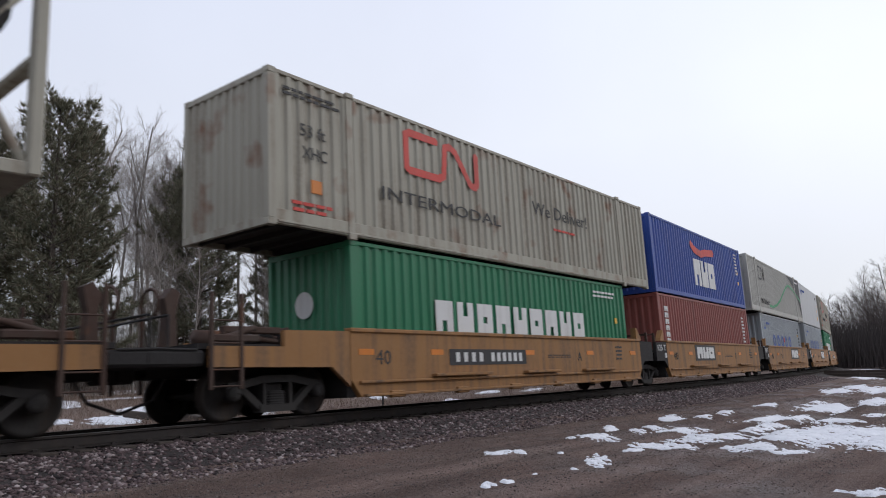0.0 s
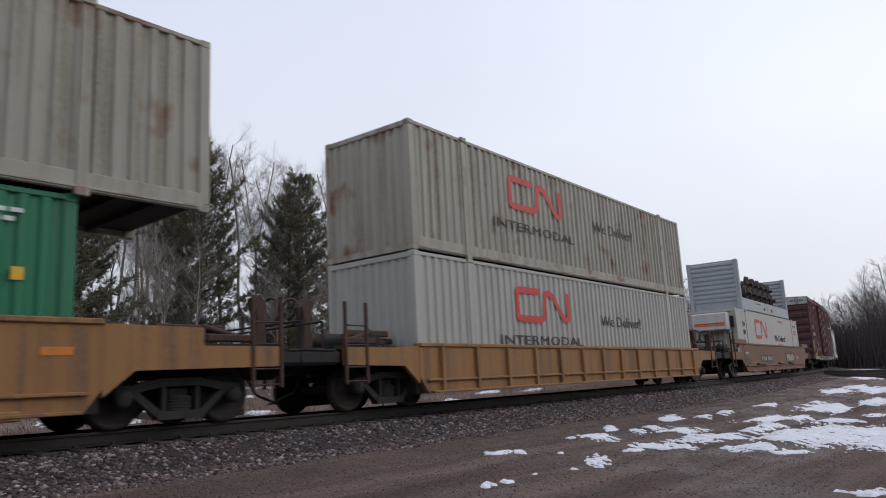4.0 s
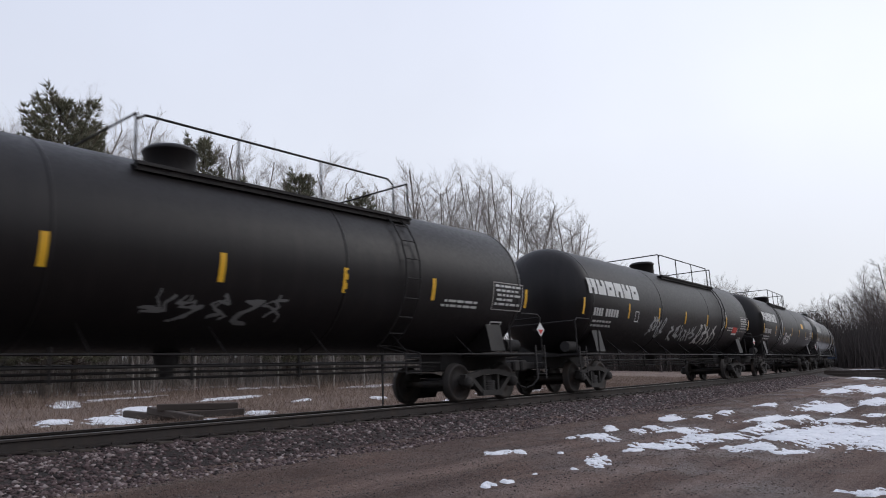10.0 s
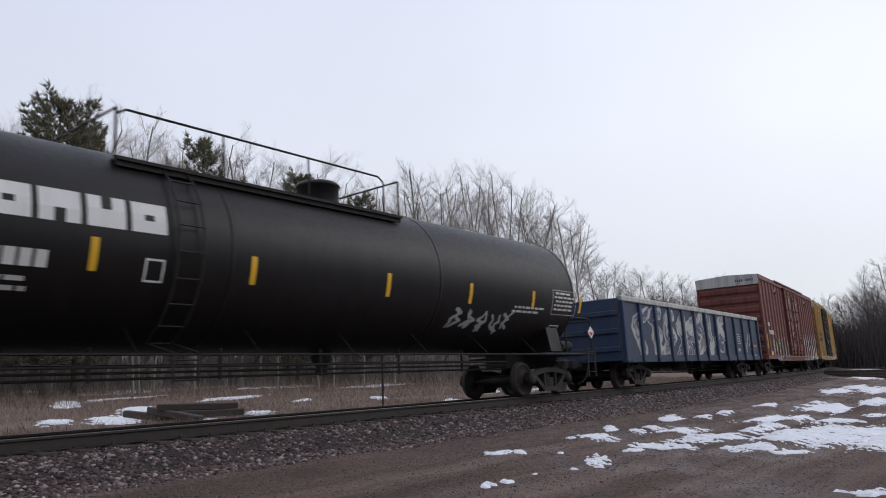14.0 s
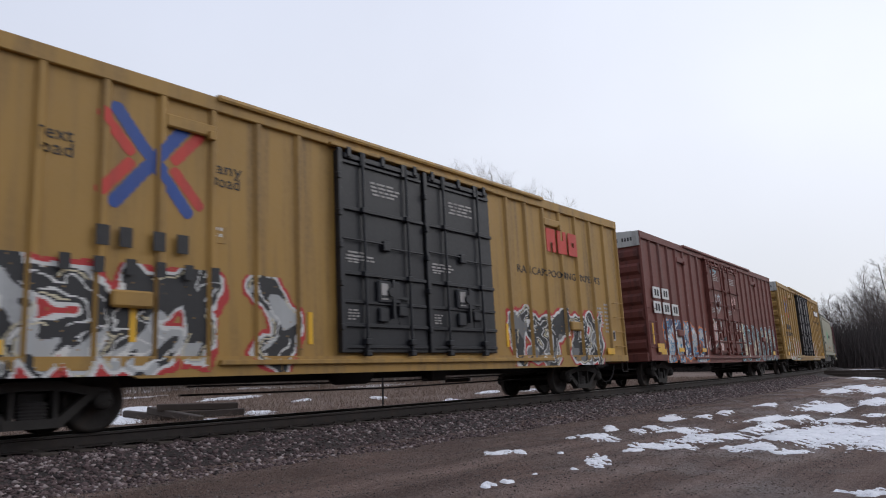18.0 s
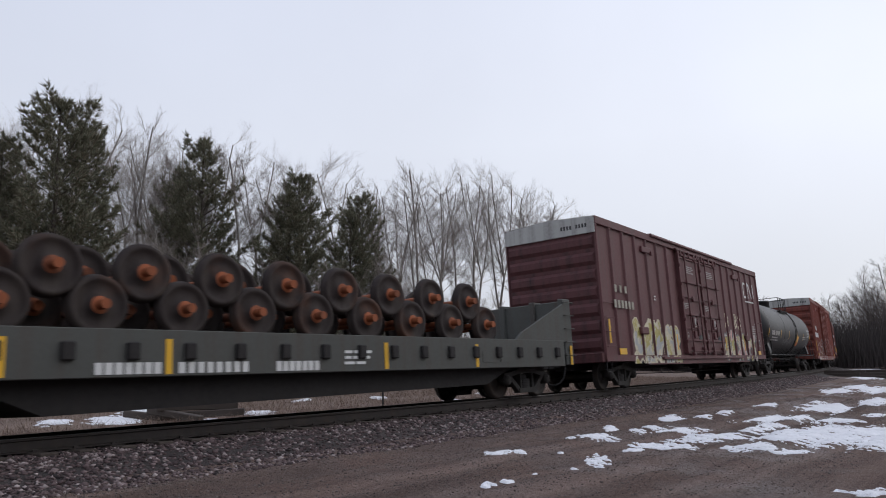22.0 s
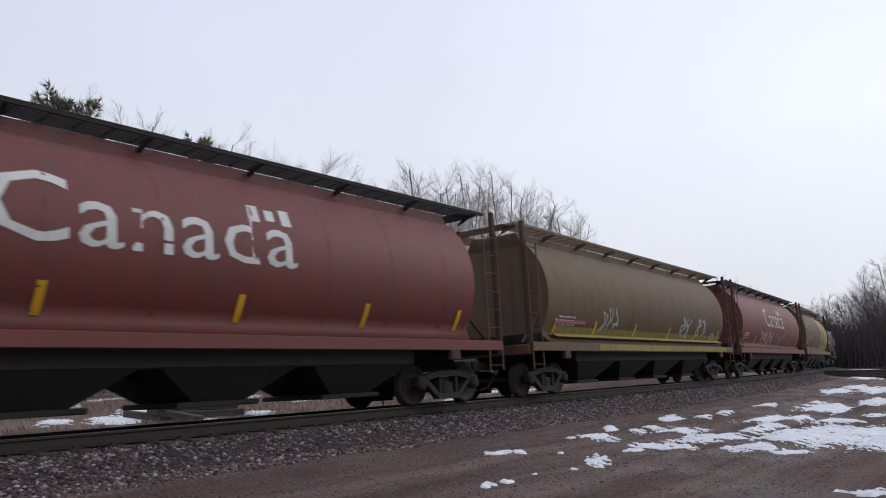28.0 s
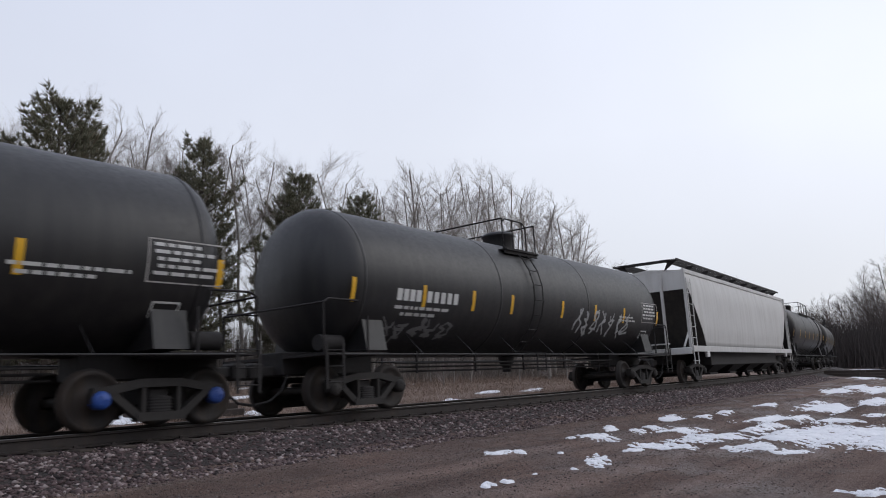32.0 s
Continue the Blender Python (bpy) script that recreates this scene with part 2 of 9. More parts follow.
CYL_BROWN = paint("grain_car_dusty_brown_paint", (0.129, 0.0826, 0.0413), 0.65, dirt=0.5, dirt_col=(0.07, 0.04, 0.028))
CYL_TAN = paint("grain_car_brown_paint", (0.125, 0.07, 0.042), 0.62, dirt=0.4)
GOND_BLUE = paint("gondola_blue_paint", (0.018, 0.038, 0.085), 0.6, dirt=0.5)
GRATE = paint("grey_steel_grating", (0.075, 0.072, 0.07), 0.7, 0.3, dirt=0.4)
FLAT_GREY = paint("flatcar_green_grey_paint", (0.072, 0.074, 0.066), 0.7, dirt=0.6)
RUSTY_GEAR = paint("rust_brown_gear", (0.06, 0.032, 0.022), 0.8, dirt=0.5, rust=0.25)
CON_CREAM = paint("container_cream_paint", (0.345, 0.325, 0.262), 0.55, dirt=0.6, dirt_col=(0.15, 0.11, 0.07), rust=0.2)
CON_WHITE = paint("container_white_paint", (0.4042, 0.3956, 0.3526), 0.5, dirt=0.35, dirt_col=(0.3, 0.27, 0.23))
CON_GREY = paint("container_pale_grey_paint", (0.3268, 0.3569, 0.3698), 0.5, dirt=0.25, dirt_col=(0.25, 0.23, 0.2))
CON_REEFER = paint("container_cool_white_paint", (0.45, 0.46, 0.46), 0.45, dirt=0.3, dirt_col=(0.28, 0.26, 0.24))
CON_GREEN = paint("container_green_paint", (0.010, 0.165, 0.07), 0.45, dirt=0.2)
CON_BLUE = paint("container_blue_paint", (0.016, 0.06, 0.30), 0.45, dirt=0.2)
CON_RED = paint("container_brown_red_paint", (0.25, 0.062, 0.048), 0.5, dirt=0.25)
WHITE = paint("white_marking_paint", (0.66, 0.66, 0.64), 0.6, dirt=0.25, dirt_col=(0.3, 0.28, 0.25))
BLACK = paint("black_marking_paint", (0.025, 0.025, 0.027), 0.6, dirt=0.2)
YELLOW = paint("yellow_reflective_strip", (0.75, 0.42, 0.02), 0.4, dirt=0.2)
ORANGE = paint("orange_marking_paint", (0.65, 0.20, 0.02), 0.5, dirt=0.2)
RED = paint("red_marking_paint", (0.55, 0.05, 0.035), 0.55, dirt=0.25)
BLUE = paint("blue_marking_paint", (0.02, 0.07, 0.30), 0.5, dirt=0.2)
GREEN = paint("green_marking_paint", (0.02, 0.26, 0.09), 0.5, dirt=0.2)
PALE_YELLOW = paint("pale_yellow_marking_paint", (0.35, 0.31, 0.045), 0.6, dirt=0.5)
RAIL_STEEL = paint("rail_steel", (0.035, 0.028, 0.025), 0.7, 0.2, dirt=0.5, dirt_col=(0.06, 0.04, 0.03))
RAIL_HEAD = paint("polished_rail_head", (0.16, 0.155, 0.15), 0.4, 0.7, dirt=0.2)
TIE_WOOD = paint("weathered_tie_wood", (0.055, 0.042, 0.034), 0.9, dirt=0.4, bump=0.5, grain=30)


def rust_bays(m, pitch, z0, z1, col):
    """Rust that has bloomed in each bay between the inner ribs, high on the side."""
    n, l = m.node_tree.nodes, m.node_tree.links
    p = n["Principled BSDF"]
    was = p.inputs["Base Color"].links[0].from_socket
    co, sep, nz = n.new("ShaderNodeTexCoord"), n.new("ShaderNodeSeparateXYZ"), n.new("ShaderNodeTexNoise")
    nz.inputs["Scale"].default_value, nz.inputs["Detail"].default_value = 1.7, 7
    l.new(co.outputs["Object"], sep.inputs[0])
    l.new(co.outputs["Object"], nz.inputs["Vector"])
    dv = n.new("ShaderNodeMath")
    dv.operation, dv.inputs[1].default_value = "DIVIDE", pitch
    fr = n.new("ShaderNodeMath")
    fr.operation = "FRACT"
    sb = n.new("ShaderNodeMath")
    sb.operation, sb.inputs[1].default_value = "SUBTRACT", 0.5
    ab = n.new("ShaderNodeMath")
    ab.operation = "ABSOLUTE"
    l.new(sep.outputs["X"], dv.inputs[0])
    for a, b in ((dv, fr), (fr, sb), (sb, ab)):
        l.new(a.outputs[0], b.inputs[0])
    mx, mz, mn = n.new("ShaderNodeMapRange"), n.new("ShaderNodeMapRange"), n.new("ShaderNodeMapRange")
    mx.inputs[1].default_value, mx.inputs[2].default_value = 0.44, 0.26
    mz.inputs[1].default_value, mz.inputs[2].default_value = z0, z1
    mn.inputs[1].default_value, mn.inputs[2].default_value = 0.36, 0.58
    l.new(ab.outputs[0], mx.inputs[0])
    l.new(sep.outputs["Z"], mz.inputs[0])
    l.new(nz.outputs[0], mn.inputs[0])
    a, b = n.new("ShaderNodeMath"), n.new("ShaderNodeMath")
    a.operation = b.operation = "MULTIPLY"
    l.new(mx.outputs[0], a.inputs[0])
    l.new(mz.outputs[0], a.inputs[1])
    l.new(a.outputs[0], b.inputs[0])
    l.new(mn.outputs[0], b.inputs[1])
    mix = n.new("ShaderNodeMix")
    mix.data_type = "RGBA"
    mix.inputs[7].default_value = (*col, 1)
    l.new(was, mix.inputs[6])
    l.new(b.outputs[0], mix.inputs["Factor"])
    l.new(mix.outputs[2], p.inputs["Base Color"])


rust_bays(HOP_RUSTY, 1.6, 2.6, 3.3, (0.24, 0.10, 0.032))

# ---- ground, snow, ballast ----
def ground_z(d):
    """Height of the ground d metres from the line, negative on the camera's side."""
    if d < 0:
        a = -d
        if a < 1.75:
            return -0.20 - 0.04 * max(0, a - 1.3)
        if a < 2.7:
            return -0.22 - 0.21 * (a - 1.75) / 0.95
        if a < 11:
            return -0.43 - 0.42 * (a - 2.7) / 8.3
        return -0.85 - min(0.35, 0.012 * (a - 11))
    if d < 1.75:
        return -0.20 - 0.04 * max(0, d - 1.3)
    if d < 3.2:
        return -0.22 - 0.5 * (d - 1.75) / 1.45
    if d < 6:
        return -0.72 + 0.12 * (d - 3.2) / 2.8
    return -0.60 + 0.045 * max(0.0, min(d, 60) - 12)


def soil(name, stops, rough, wet, bump, scales=(0.5, 9.0), along=0.0):
    m, n, l, p = nodes_of(name)
    co = n.new("ShaderNodeTexCoord")
    a, b, c = (n.new("ShaderNodeTexNoise") for _ in range(3))
    for node, sc, dt in ((a, scales[0], 6), (b, scales[1], 8), (c, 55.0, 4)):
        node.inputs["Scale"].default_value, node.inputs["Detail"].default_value = sc, dt
        l.new(co.outputs["Object"], node.inputs["Vector"])
    mx = n.new("ShaderNodeMix")
    l.new(a.outputs[0], mx.inputs[2])
    l.new(b.outputs[0], mx.inputs[3])
    mx.inputs["Factor"].default_value = 0.55
    rp = n.new("ShaderNodeValToRGB")
    rp.color_ramp.elements[0].position, rp.color_ramp.elements[1].position = 0.32, 0.68
    rp.color_ramp.elements[0].color, rp.color_ramp.elements[1].color = (*stops[0], 1), (*stops[-1], 1)
    if len(stops) == 3:
        e = rp.color_ramp.elements.new(0.5)
        e.color = (*stops[1], 1)
    tone = mx.outputs[0]
    if along:
        mp, st, ad2 = n.new("ShaderNodeMapping"), n.new("ShaderNodeTexNoise"), n.new("ShaderNodeMix")
        mp.inputs["Rotation"].default_value, mp.inputs["Scale"].default_value = (0, 0, -0.1), (0.10, 2.6, 1.0)
        st.inputs["Scale"].default_value, st.inputs["Detail"].default_value = 1.0, 7
        l.new(co.outputs["Object"], mp.inputs[0])
        l.new(mp.outputs[0], st.inputs["Vector"])
        ad2.inputs["Factor"].default_value = along
        l.new(tone, ad2.inputs[2])
        l.new(st.outputs[0], ad2.inputs[3])
        tone = ad2.outputs[0]
    l.new(tone, rp.inputs[0])
    l.new(rp.outputs[0], p.inputs["Base Color"])
    r = n.new("ShaderNodeMapRange")
    r.inputs[1].default_value, r.inputs[2].default_value = 0.4, 0.6
    r.inputs[3].default_value, r.inputs[4].default_value = rough - wet, rough
    l.new(a.outputs[0], r.inputs[0])
    l.new(r.outputs[0], p.inputs["Roughness"])
    ad = n.new("ShaderNodeMath")
    l.new(b.outputs[0], ad.inputs[0])
    l.new(c.outputs[0], ad.inputs[1])
    bp = n.new("ShaderNodeBump")
    bp.inputs["Strength"].default_value, bp.inputs["Distance"].default_value = bump, 0.04
    l.new(ad.outputs[0], bp.inputs["Height"])
    l.new(bp.outputs[0], p.inputs["Normal"])
    return m


MUD = soil("wet_brown_mud", [(0.05, 0.031, 0.025), (0.135, 0.089, 0.072), (0.27, 0.19, 0.16)], 0.95, 0.5, 1.2, (0.7, 20.0), along=0.5)
MUD.node_tree.nodes["Principled BSDF"].inputs["Specular IOR Level"].default_value = 0.3
STRAW = soil("dead_grass_mat", [(0.085, 0.056, 0.044), (0.175, 0.122, 0.095), (0.28, 0.21, 0.165)], 0.9, 0.05, 0.8, (0.35, 6.0))
GRAVEL = soil("grey_ballast_bed", [(0.016, 0.012, 0.011), (0.042, 0.032, 0.029), (0.08, 0.064, 0.058)], 0.85, 0.1, 0.9, (1.2, 24.0))
SNOW = soil("old_snow", [(0.74, 0.745, 0.77), (0.90, 0.90, 0.92)], 0.7, 0.1, 0.5, (2.0, 30.0))


def build_ground():
    """One sheet out to the horizon, fine near the line, in strips that follow its curve."""
    ss = [-900, -400, -150, -60, -30, -15] + [-8 + 0.5 * k for k in range(120)] + [52 + 2 * k for k in range(35)] + [125, 150, 200, 300, 450]
    dd = [-900, -500, -250, -120, -60, -40, -28, -22, -18] + [-16 + 0.5 * k for k in range(13)] + [-9.6 + 0.13 * k for k in range(55)] + [-2.4 + 0.3 * k for k in range(63)] + [17, 19, 22, 26, 32, 40, 55, 80, 120, 200]
    v, f, mats = [], [], []
    for s in ss:
        for d in dd:
            p = beside(s, d)
            z = ground_z(d)
            if d < -2.2:
                k = min(1.0, (-d - 2.2) / 1.0)
                z += k * (0.045 * noise.noise(Vector((p.x * 0.8, p.y * 0.8, 3))) + 0.03 * noise.noise(Vector((p.x * 2.9, p.y * 2.9, 7))))
                for c in (-3.6, -4.3, -5.1, -5.6, -6.3, -6.9, -7.3, -8.1, -8.6):  # wheel ruts along the line
                    w = d - c - 0.55 * noise.noise(Vector((s * 0.11, c, 1))) - 0.05 * (s - 12) * math.sin(c * 5)
                    z += k * (-0.03 * math.exp(-(w / 0.17) ** 2) + 0.014 * math.exp(-((abs(w) - 0.34) / 0.13) ** 2))
            elif d > 3:
                z += 0.12 * noise.noise(Vector((p.x * 0.25, p.y * 0.25, 5)))
            v.append((p.x, p.y, z))
    nd = len(dd)
    for i in range(len(ss) - 1):
        for j in range(nd - 1):
            f.append((i * nd + j, (i + 1) * nd + j, (i + 1) * nd + j + 1, i * nd + j + 1))
            mid = (dd[j] + dd[j + 1]) / 2
            wob = 0.35 * noise.noise(Vector((ss[i] * 0.5, mid, 2)))
            mats.append(1 if -2.6 + wob < mid < 2.6 + wob else (2 if mid > 0 or mid < -40 else 0))
    me = bpy.data.meshes.new("ground")
    me.from_pydata(v, [], f)
    for m in (MUD, GRAVEL, STRAW):
        me.materials.append(m)
    me.polygons.foreach_set("material_index", mats)
    me.polygons.foreach_set("use_smooth", [True] * len(f))
    me.update()
    return tagged(new("ground", me), "wet brown mud lot beside a gravel trackbed and dead grass", "ground", kind="structure")


GROUND = build_ground()
bpy.context.view_layer.update()


def land(x, y):
    """Height of the ground's surface at (x, y)."""
    ok, at, way, face = GROUND.ray_cast(Vector((x, y, 5.0)), Vector((0, 0, -1)))
    return at.z if ok else -0.8


def build_track():
    ys = {"near": -0.7525, "far": 0.7525}
    prof_foot = [(-0.076, -0.185), (0.076, -0.185), (0.076, -0.172), (0.012, -0.155), (0.009, -0.045), (0.037, -0.035), (0.037, -0.006), (-0.037, -0.006), (-0.037, -0.035), (-0.009, -0.045), (-0.012, -0.155), (-0.076, -0.172)]
    prof_head = [(-0.034, -0.006), (0.034, -0.006), (0.030, 0.0), (-0.030, 0.0)]
    rail = thing("railway_track", "steel rails on wooden ties in a gravel bed", "railway track", kind="structure")
    ss = [-40 + 2.0 * k for k in range(120)]
    for y in ys.values():
        for nm, prof, mat in (("rail", prof_foot, RAIL_STEEL), ("rail_head", prof_head, RAIL_HEAD)):
            b = Build()
            n = len(prof)
            v = []
            for s in ss:
                m = on_track(s, 0.4)
                v += [m @ Vector((0, y + a, z)) for a, z in prof]
            b.add(v, [(i * n + k, i * n + (k + 1) % n, (i + 1) * n + (k + 1) % n, (i + 1) * n + k) for i in range(len(ss) - 1) for k in range(n)])
            part(nm, b, mat, rail)
    tie = Build().box(-0.115, 0.115, -1.3, 1.3, -0.36, -0.19, 0.012).mesh("tie")
    tie.materials.append(TIE_WOOD)
    plate = Build().box(-0.1, 0.1, -0.18, 0.18, -0.19, -0.183)
    for c in (-0.11, 0.11):
        plate.box(-0.03, 0.03, c - 0.02, c + 0.02, -0.19, -0.15, 0.006)
    plate = plate.mesh("tie_plate")
    plate.materials.append(RAIL_STEEL)
    for k in range(150):
        s = -2 + 0.52 * k
        o = part("tie", tie, None, rail)
        o.matrix_basis = on_track(s, 0.3) @ pose(0, 0, random.uniform(-0.012, 0.004), 0, 0, random.uniform(-1.5, 1.5))
        if k < 90:
            for y in ys.values():
                q = part("tie_plate", plate, None, rail)
                q.matrix_basis = on_track(s, 0.3) @ Matrix.Translation((0, y, 0))


build_track()


def scatter_rocks(name, label, count, place, size, mat, seed):
    """Many small angular stones in one mesh. place(rng) gives a point."""
    rng = np.random.default_rng(seed)
    base = np.array([(1, 0, 0), (-1, 0, 0), (0, 1, 0), (0, -1, 0), (0, 0, 1), (0, 0, -1), (0.7, 0.7, 0.5), (-0.6, -0.7, 0.6)])
    faces = np.array([(4, 0, 6), (4, 6, 2), (6, 0, 2), (4, 2, 1), (4, 1, 7), (7, 1, 3), (4, 7, 3), (4, 3, 0), (5, 2, 0), (5, 1, 2), (5, 3, 1), (5, 0, 3)])
    pts = np.array([place(rng) for _ in range(count)])
    vs = base[None] * rng.uniform(0.55, 1.25, (count, 8, 3))
    ang = rng.uniform(0, 6.28, count)
    c, s = np.cos(ang)[:, None], np.sin(ang)[:, None]
    x, y = vs[..., 0] * c - vs[..., 1] * s, vs[..., 0] * s + vs[..., 1] * c
    vs = np.stack([x, y, vs[..., 2] * 0.7], -1) * (rng.uniform(size[0], size[1], count) * rng.uniform(0.6, 1.0, count))[:, None, None]
    vs = (vs + pts[:, None]).reshape(-1, 3)
    fs = (faces[None] + (np.arange(count) * 8)[:, None, None]).reshape(-1, 3)
    me = bpy.data.meshes.new(name)
    me.vertices.add(len(vs))
    me.vertices.foreach_set("co", vs.ravel())
    me.loops.add(fs.size)
    me.loops.foreach_set("vertex_index", fs.ravel().astype(np.int32))
    me.polygons.add(len(fs))
    me.polygons.foreach_set("loop_start", np.arange(0, fs.size, 3, dtype=np.int32))
    me.update(calc_edges=True)
    me.materials.append(mat)
    return tagged(new(name, me), label, name, kind="stuff")


def island_mat(name, cols, rough=0.85):
    m, n, l, p = nodes_of(name)
    g, r = n.new("ShaderNodeNewGeometry"), n.new("ShaderNodeValToRGB")
    for k, c in enumerate(cols):
        e = r.color_ramp.elements[k] if k < 2 else r.color_ramp.elements.new(k / (len(cols) - 1))
        e.position, e.color = k / (len(cols) - 1), (*c, 1)
    l.new(g.outputs["Random Per Island"], r.inputs[0])
    co, nz, mx = n.new("ShaderNodeTexCoord"), n.new("ShaderNodeTexNoise"), n.new("ShaderNodeMix")
    nz.inputs["Scale"].default_value = 20
    l.new(co.outputs["Object"], nz.inputs["Vector"])
    mx.data_type, mx.blend_type = "RGBA", "MULTIPLY"
    mx.inputs["Factor"].default_value = 0.5
    l.new(r.outputs[0], mx.inputs[6])
    l.new(nz.outputs[0], mx.inputs[7])
    l.new(mx.outputs[2], p.inputs["Base Color"])
    p.inputs["Roughness"].default_value = rough
    return m


ROCK = island_mat("ballast_stone", [(0.018, 0.012, 0.012), (0.075, 0.047, 0.046), (0.145, 0.098, 0.094), (0.07, 0.043, 0.042), (0.23, 0.165, 0.16), (0.46, 0.39, 0.37)])
PEBBLE = island_mat("lot_pebble", [(0.09, 0.066, 0.055), (0.15, 0.115, 0.10), (0.24, 0.20, 0.18), (0.12, 0.09, 0.08)])


def ballast_place(rng):
    s = 1.5 + 50 * rng.random() ** 1.5
    d = -0.3 - 2.9 * rng.random()
    if rng.random() < 0.1:
        d = rng.uniform(0.2, 2.6)
    if -0.88 < d < -0.62:
        d -= 0.35
    p = beside(s, d)
    return (p.x, p.y, land(p.x, p.y) + 0.004 - 0.012 * rng.random())


scatter_rocks("ballast", "crushed grey and brown trackbed stones", 34000, ballast_place, (0.024, 0.058), ROCK, 3)


def pebble_place(rng):
    s = 2.0 + 26 * rng.random() ** 1.5
    d = -2.6 - 6.4 * rng.random() ** 1.25
    p = beside(s, d)
    return (p.x, p.y, land(p.x, p.y) + 0.002)


scatter_rocks("pebbles", "small loose stones in the mud", 24000, pebble_place, (0.005, 0.022), PEBBLE, 4)


def snow_field(name, patches, x0, x1, y0, y1, cell, seed, lift=0.0):
    """Old snow that has melted to streaks and scraps along the ruts: one sheet with torn edges."""
    cx = cell * 0.6
    nx, ny = int((x1 - x0) / cx), int((y1 - y0) / cell)
    depth, v, idx, f = {}, [], {}, []

    def at(i, j):
        if (i, j) not in depth:
            x, y = x0 + i * cx, y0 + j * cell
            m = -9.0
            for px, py, lx, ly, turn in patches:
                c, s = math.cos(turn), math.sin(turn)
                a, b = ((x - px) * c + (y - py) * s) / lx, (-(x - px) * s + (y - py) * c) / ly
                q = a * a + b * b
                if q < 4:
                    m = max(m, 1 - q)
            if m > -3:
                m += 0.75 * noise.noise(Vector((x * 1.5, y * 1.0, seed))) + 1.15 * noise.noise(Vector((x * 4.2, y * 2.6, seed + 3))) + 1.2 * noise.noise(Vector((x * 10, y * 6, seed + 5))) + 1.5 * noise.noise(Vector((x * 17, y * 14, seed + 9)))
            depth[i, j] = m - 0.22
        return depth[i, j]

    def vert(i, j):
        if (i, j) not in idx:
            x, y = x0 + i * cx, y0 + j * cell
            m = at(i, j)
            z = land(x, y) + (0.006 + 0.02 * min(1.0, m) + 0.007 * noise.noise(Vector((x * 5, y * 5, 2))) if m > 0 else -0.014)
            idx[i, j] = len(v)
            v.append((x, y, z + lift))
        return idx[i, j]

    for i in range(nx):
        for j in range(ny):
            if max(at(i, j), at(i + 1, j), at(i, j + 1), at(i + 1, j + 1)) > 0:
                f.append((vert(i, j), vert(i + 1, j), vert(i + 1, j + 1), vert(i, j + 1)))
    me = bpy.data.meshes.new(name)
    me.from_pydata(v, [], f)
    me.polygons.foreach_set("use_smooth", [True] * len(f))
    me.materials.append(SNOW)
    return tagged(new(name, me), "streaks of old melting snow on mud", "snow", kind="stuff")

# ---- snow on the lot and beyond the line ----
snow_field("snow", [(15.5, -7.2, 2.0, 0.95, -0.1), (16.1, -8.1, 2.3, 0.95, 0.0), (12.3, -6.78, 0.5, 0.34, -0.3), (14.1, -6.8, 0.9, 0.4, -0.08), (18.4, -6.54, 0.66, 0.5, -0.4), (18.1, -5.4, 1.25, 0.36, -0.2), (15.8, -5.8, 0.98, 0.17, -0.06), (14.1, -4.79, 0.6, 0.42, -0.06), (13.3, -5.7, 1.15, 0.42, -0.11), (11.7, -5.56, 0.5, 0.4, -0.2),
                    (16.5, -3.56, 0.77, 0.25, 0.37), (17.3, -3.95, 0.42, 0.18, 0.26), (18.8, -3.87, 0.75, 0.18, 0.34), (12.3, -7.4, 0.3, 0.17, -0.4)], 11.0, 20.9, -10.2, -2.6, 0.045, 4)
snow_field("snow", [(11.7, -4.34, 0.45, 0.33, 0.14), (13.4, -3.65, 0.33, 0.12, 0.45), (11.1, -4.17, 0.16, 0.09, 0.49), (10.7, -5.51, 0.21, 0.13, 0.21), (9.5, -5.57, 0.51, 0.16, 0.49), (8.8, -4.31, 0.2, 0.16, -0.26), (9.1, -4.54, 0.12, 0.1, 0.35), (13.2, -4.34, 0.31, 0.15, 0.37), (14.1, -4.23, 0.36, 0.17, 0.32),
                    (6.8, -5.72, 0.14, 0.1, 0.5), (7.1, -5.76, 0.08, 0.06, 0.47), (7.8, -5.66, 0.07, 0.05, 0.47), (8.7, -5.7, 0.08, 0.05, 0.34), (9.5, -9.06, 0.28, 0.15, -0.25), (9.3, -8.73, 0.13, 0.07, -0.18), (9.5, -4.97, 0.12, 0.05, 0.53)], 6.3, 15.0, -9.6, -3.2, 0.032, 9)
snow_field("snow", [(23.0, -5.14, 1.8, 0.58, 0.16), (22.6, -3.66, 0.79, 0.29, 0.21), (20.6, -6.82, 0.5, 0.22, -0.18), (33.5, -2.9, 2.2, 0.48, 0.18), (38.5, -2.54, 2.4, 0.45, 0.17), (36.0, -3.8, 3.2, 0.53, 0.17), (27.0, -5.6, 2.0, 0.4, 0.15), (31.0, -6.2, 3.0, 0.5, 0.15)], 20.0, 43.0, -9.5, -1.5, 0.09, 14)
snow_field("snow", [(55.3, 0.6, 4.0, 0.8, 0.13), (72.0, 4.4, 11.0, 1.0, 0.17), (92.0, 7.0, 16.0, 2.0, 0.2), (64.0, -3.5, 9.0, 1.0, 0.12), (84.0, -1.0, 14.0, 1.6, 0.12)], 46.0, 124.0, -9.5, 14.0, 0.35, 24)
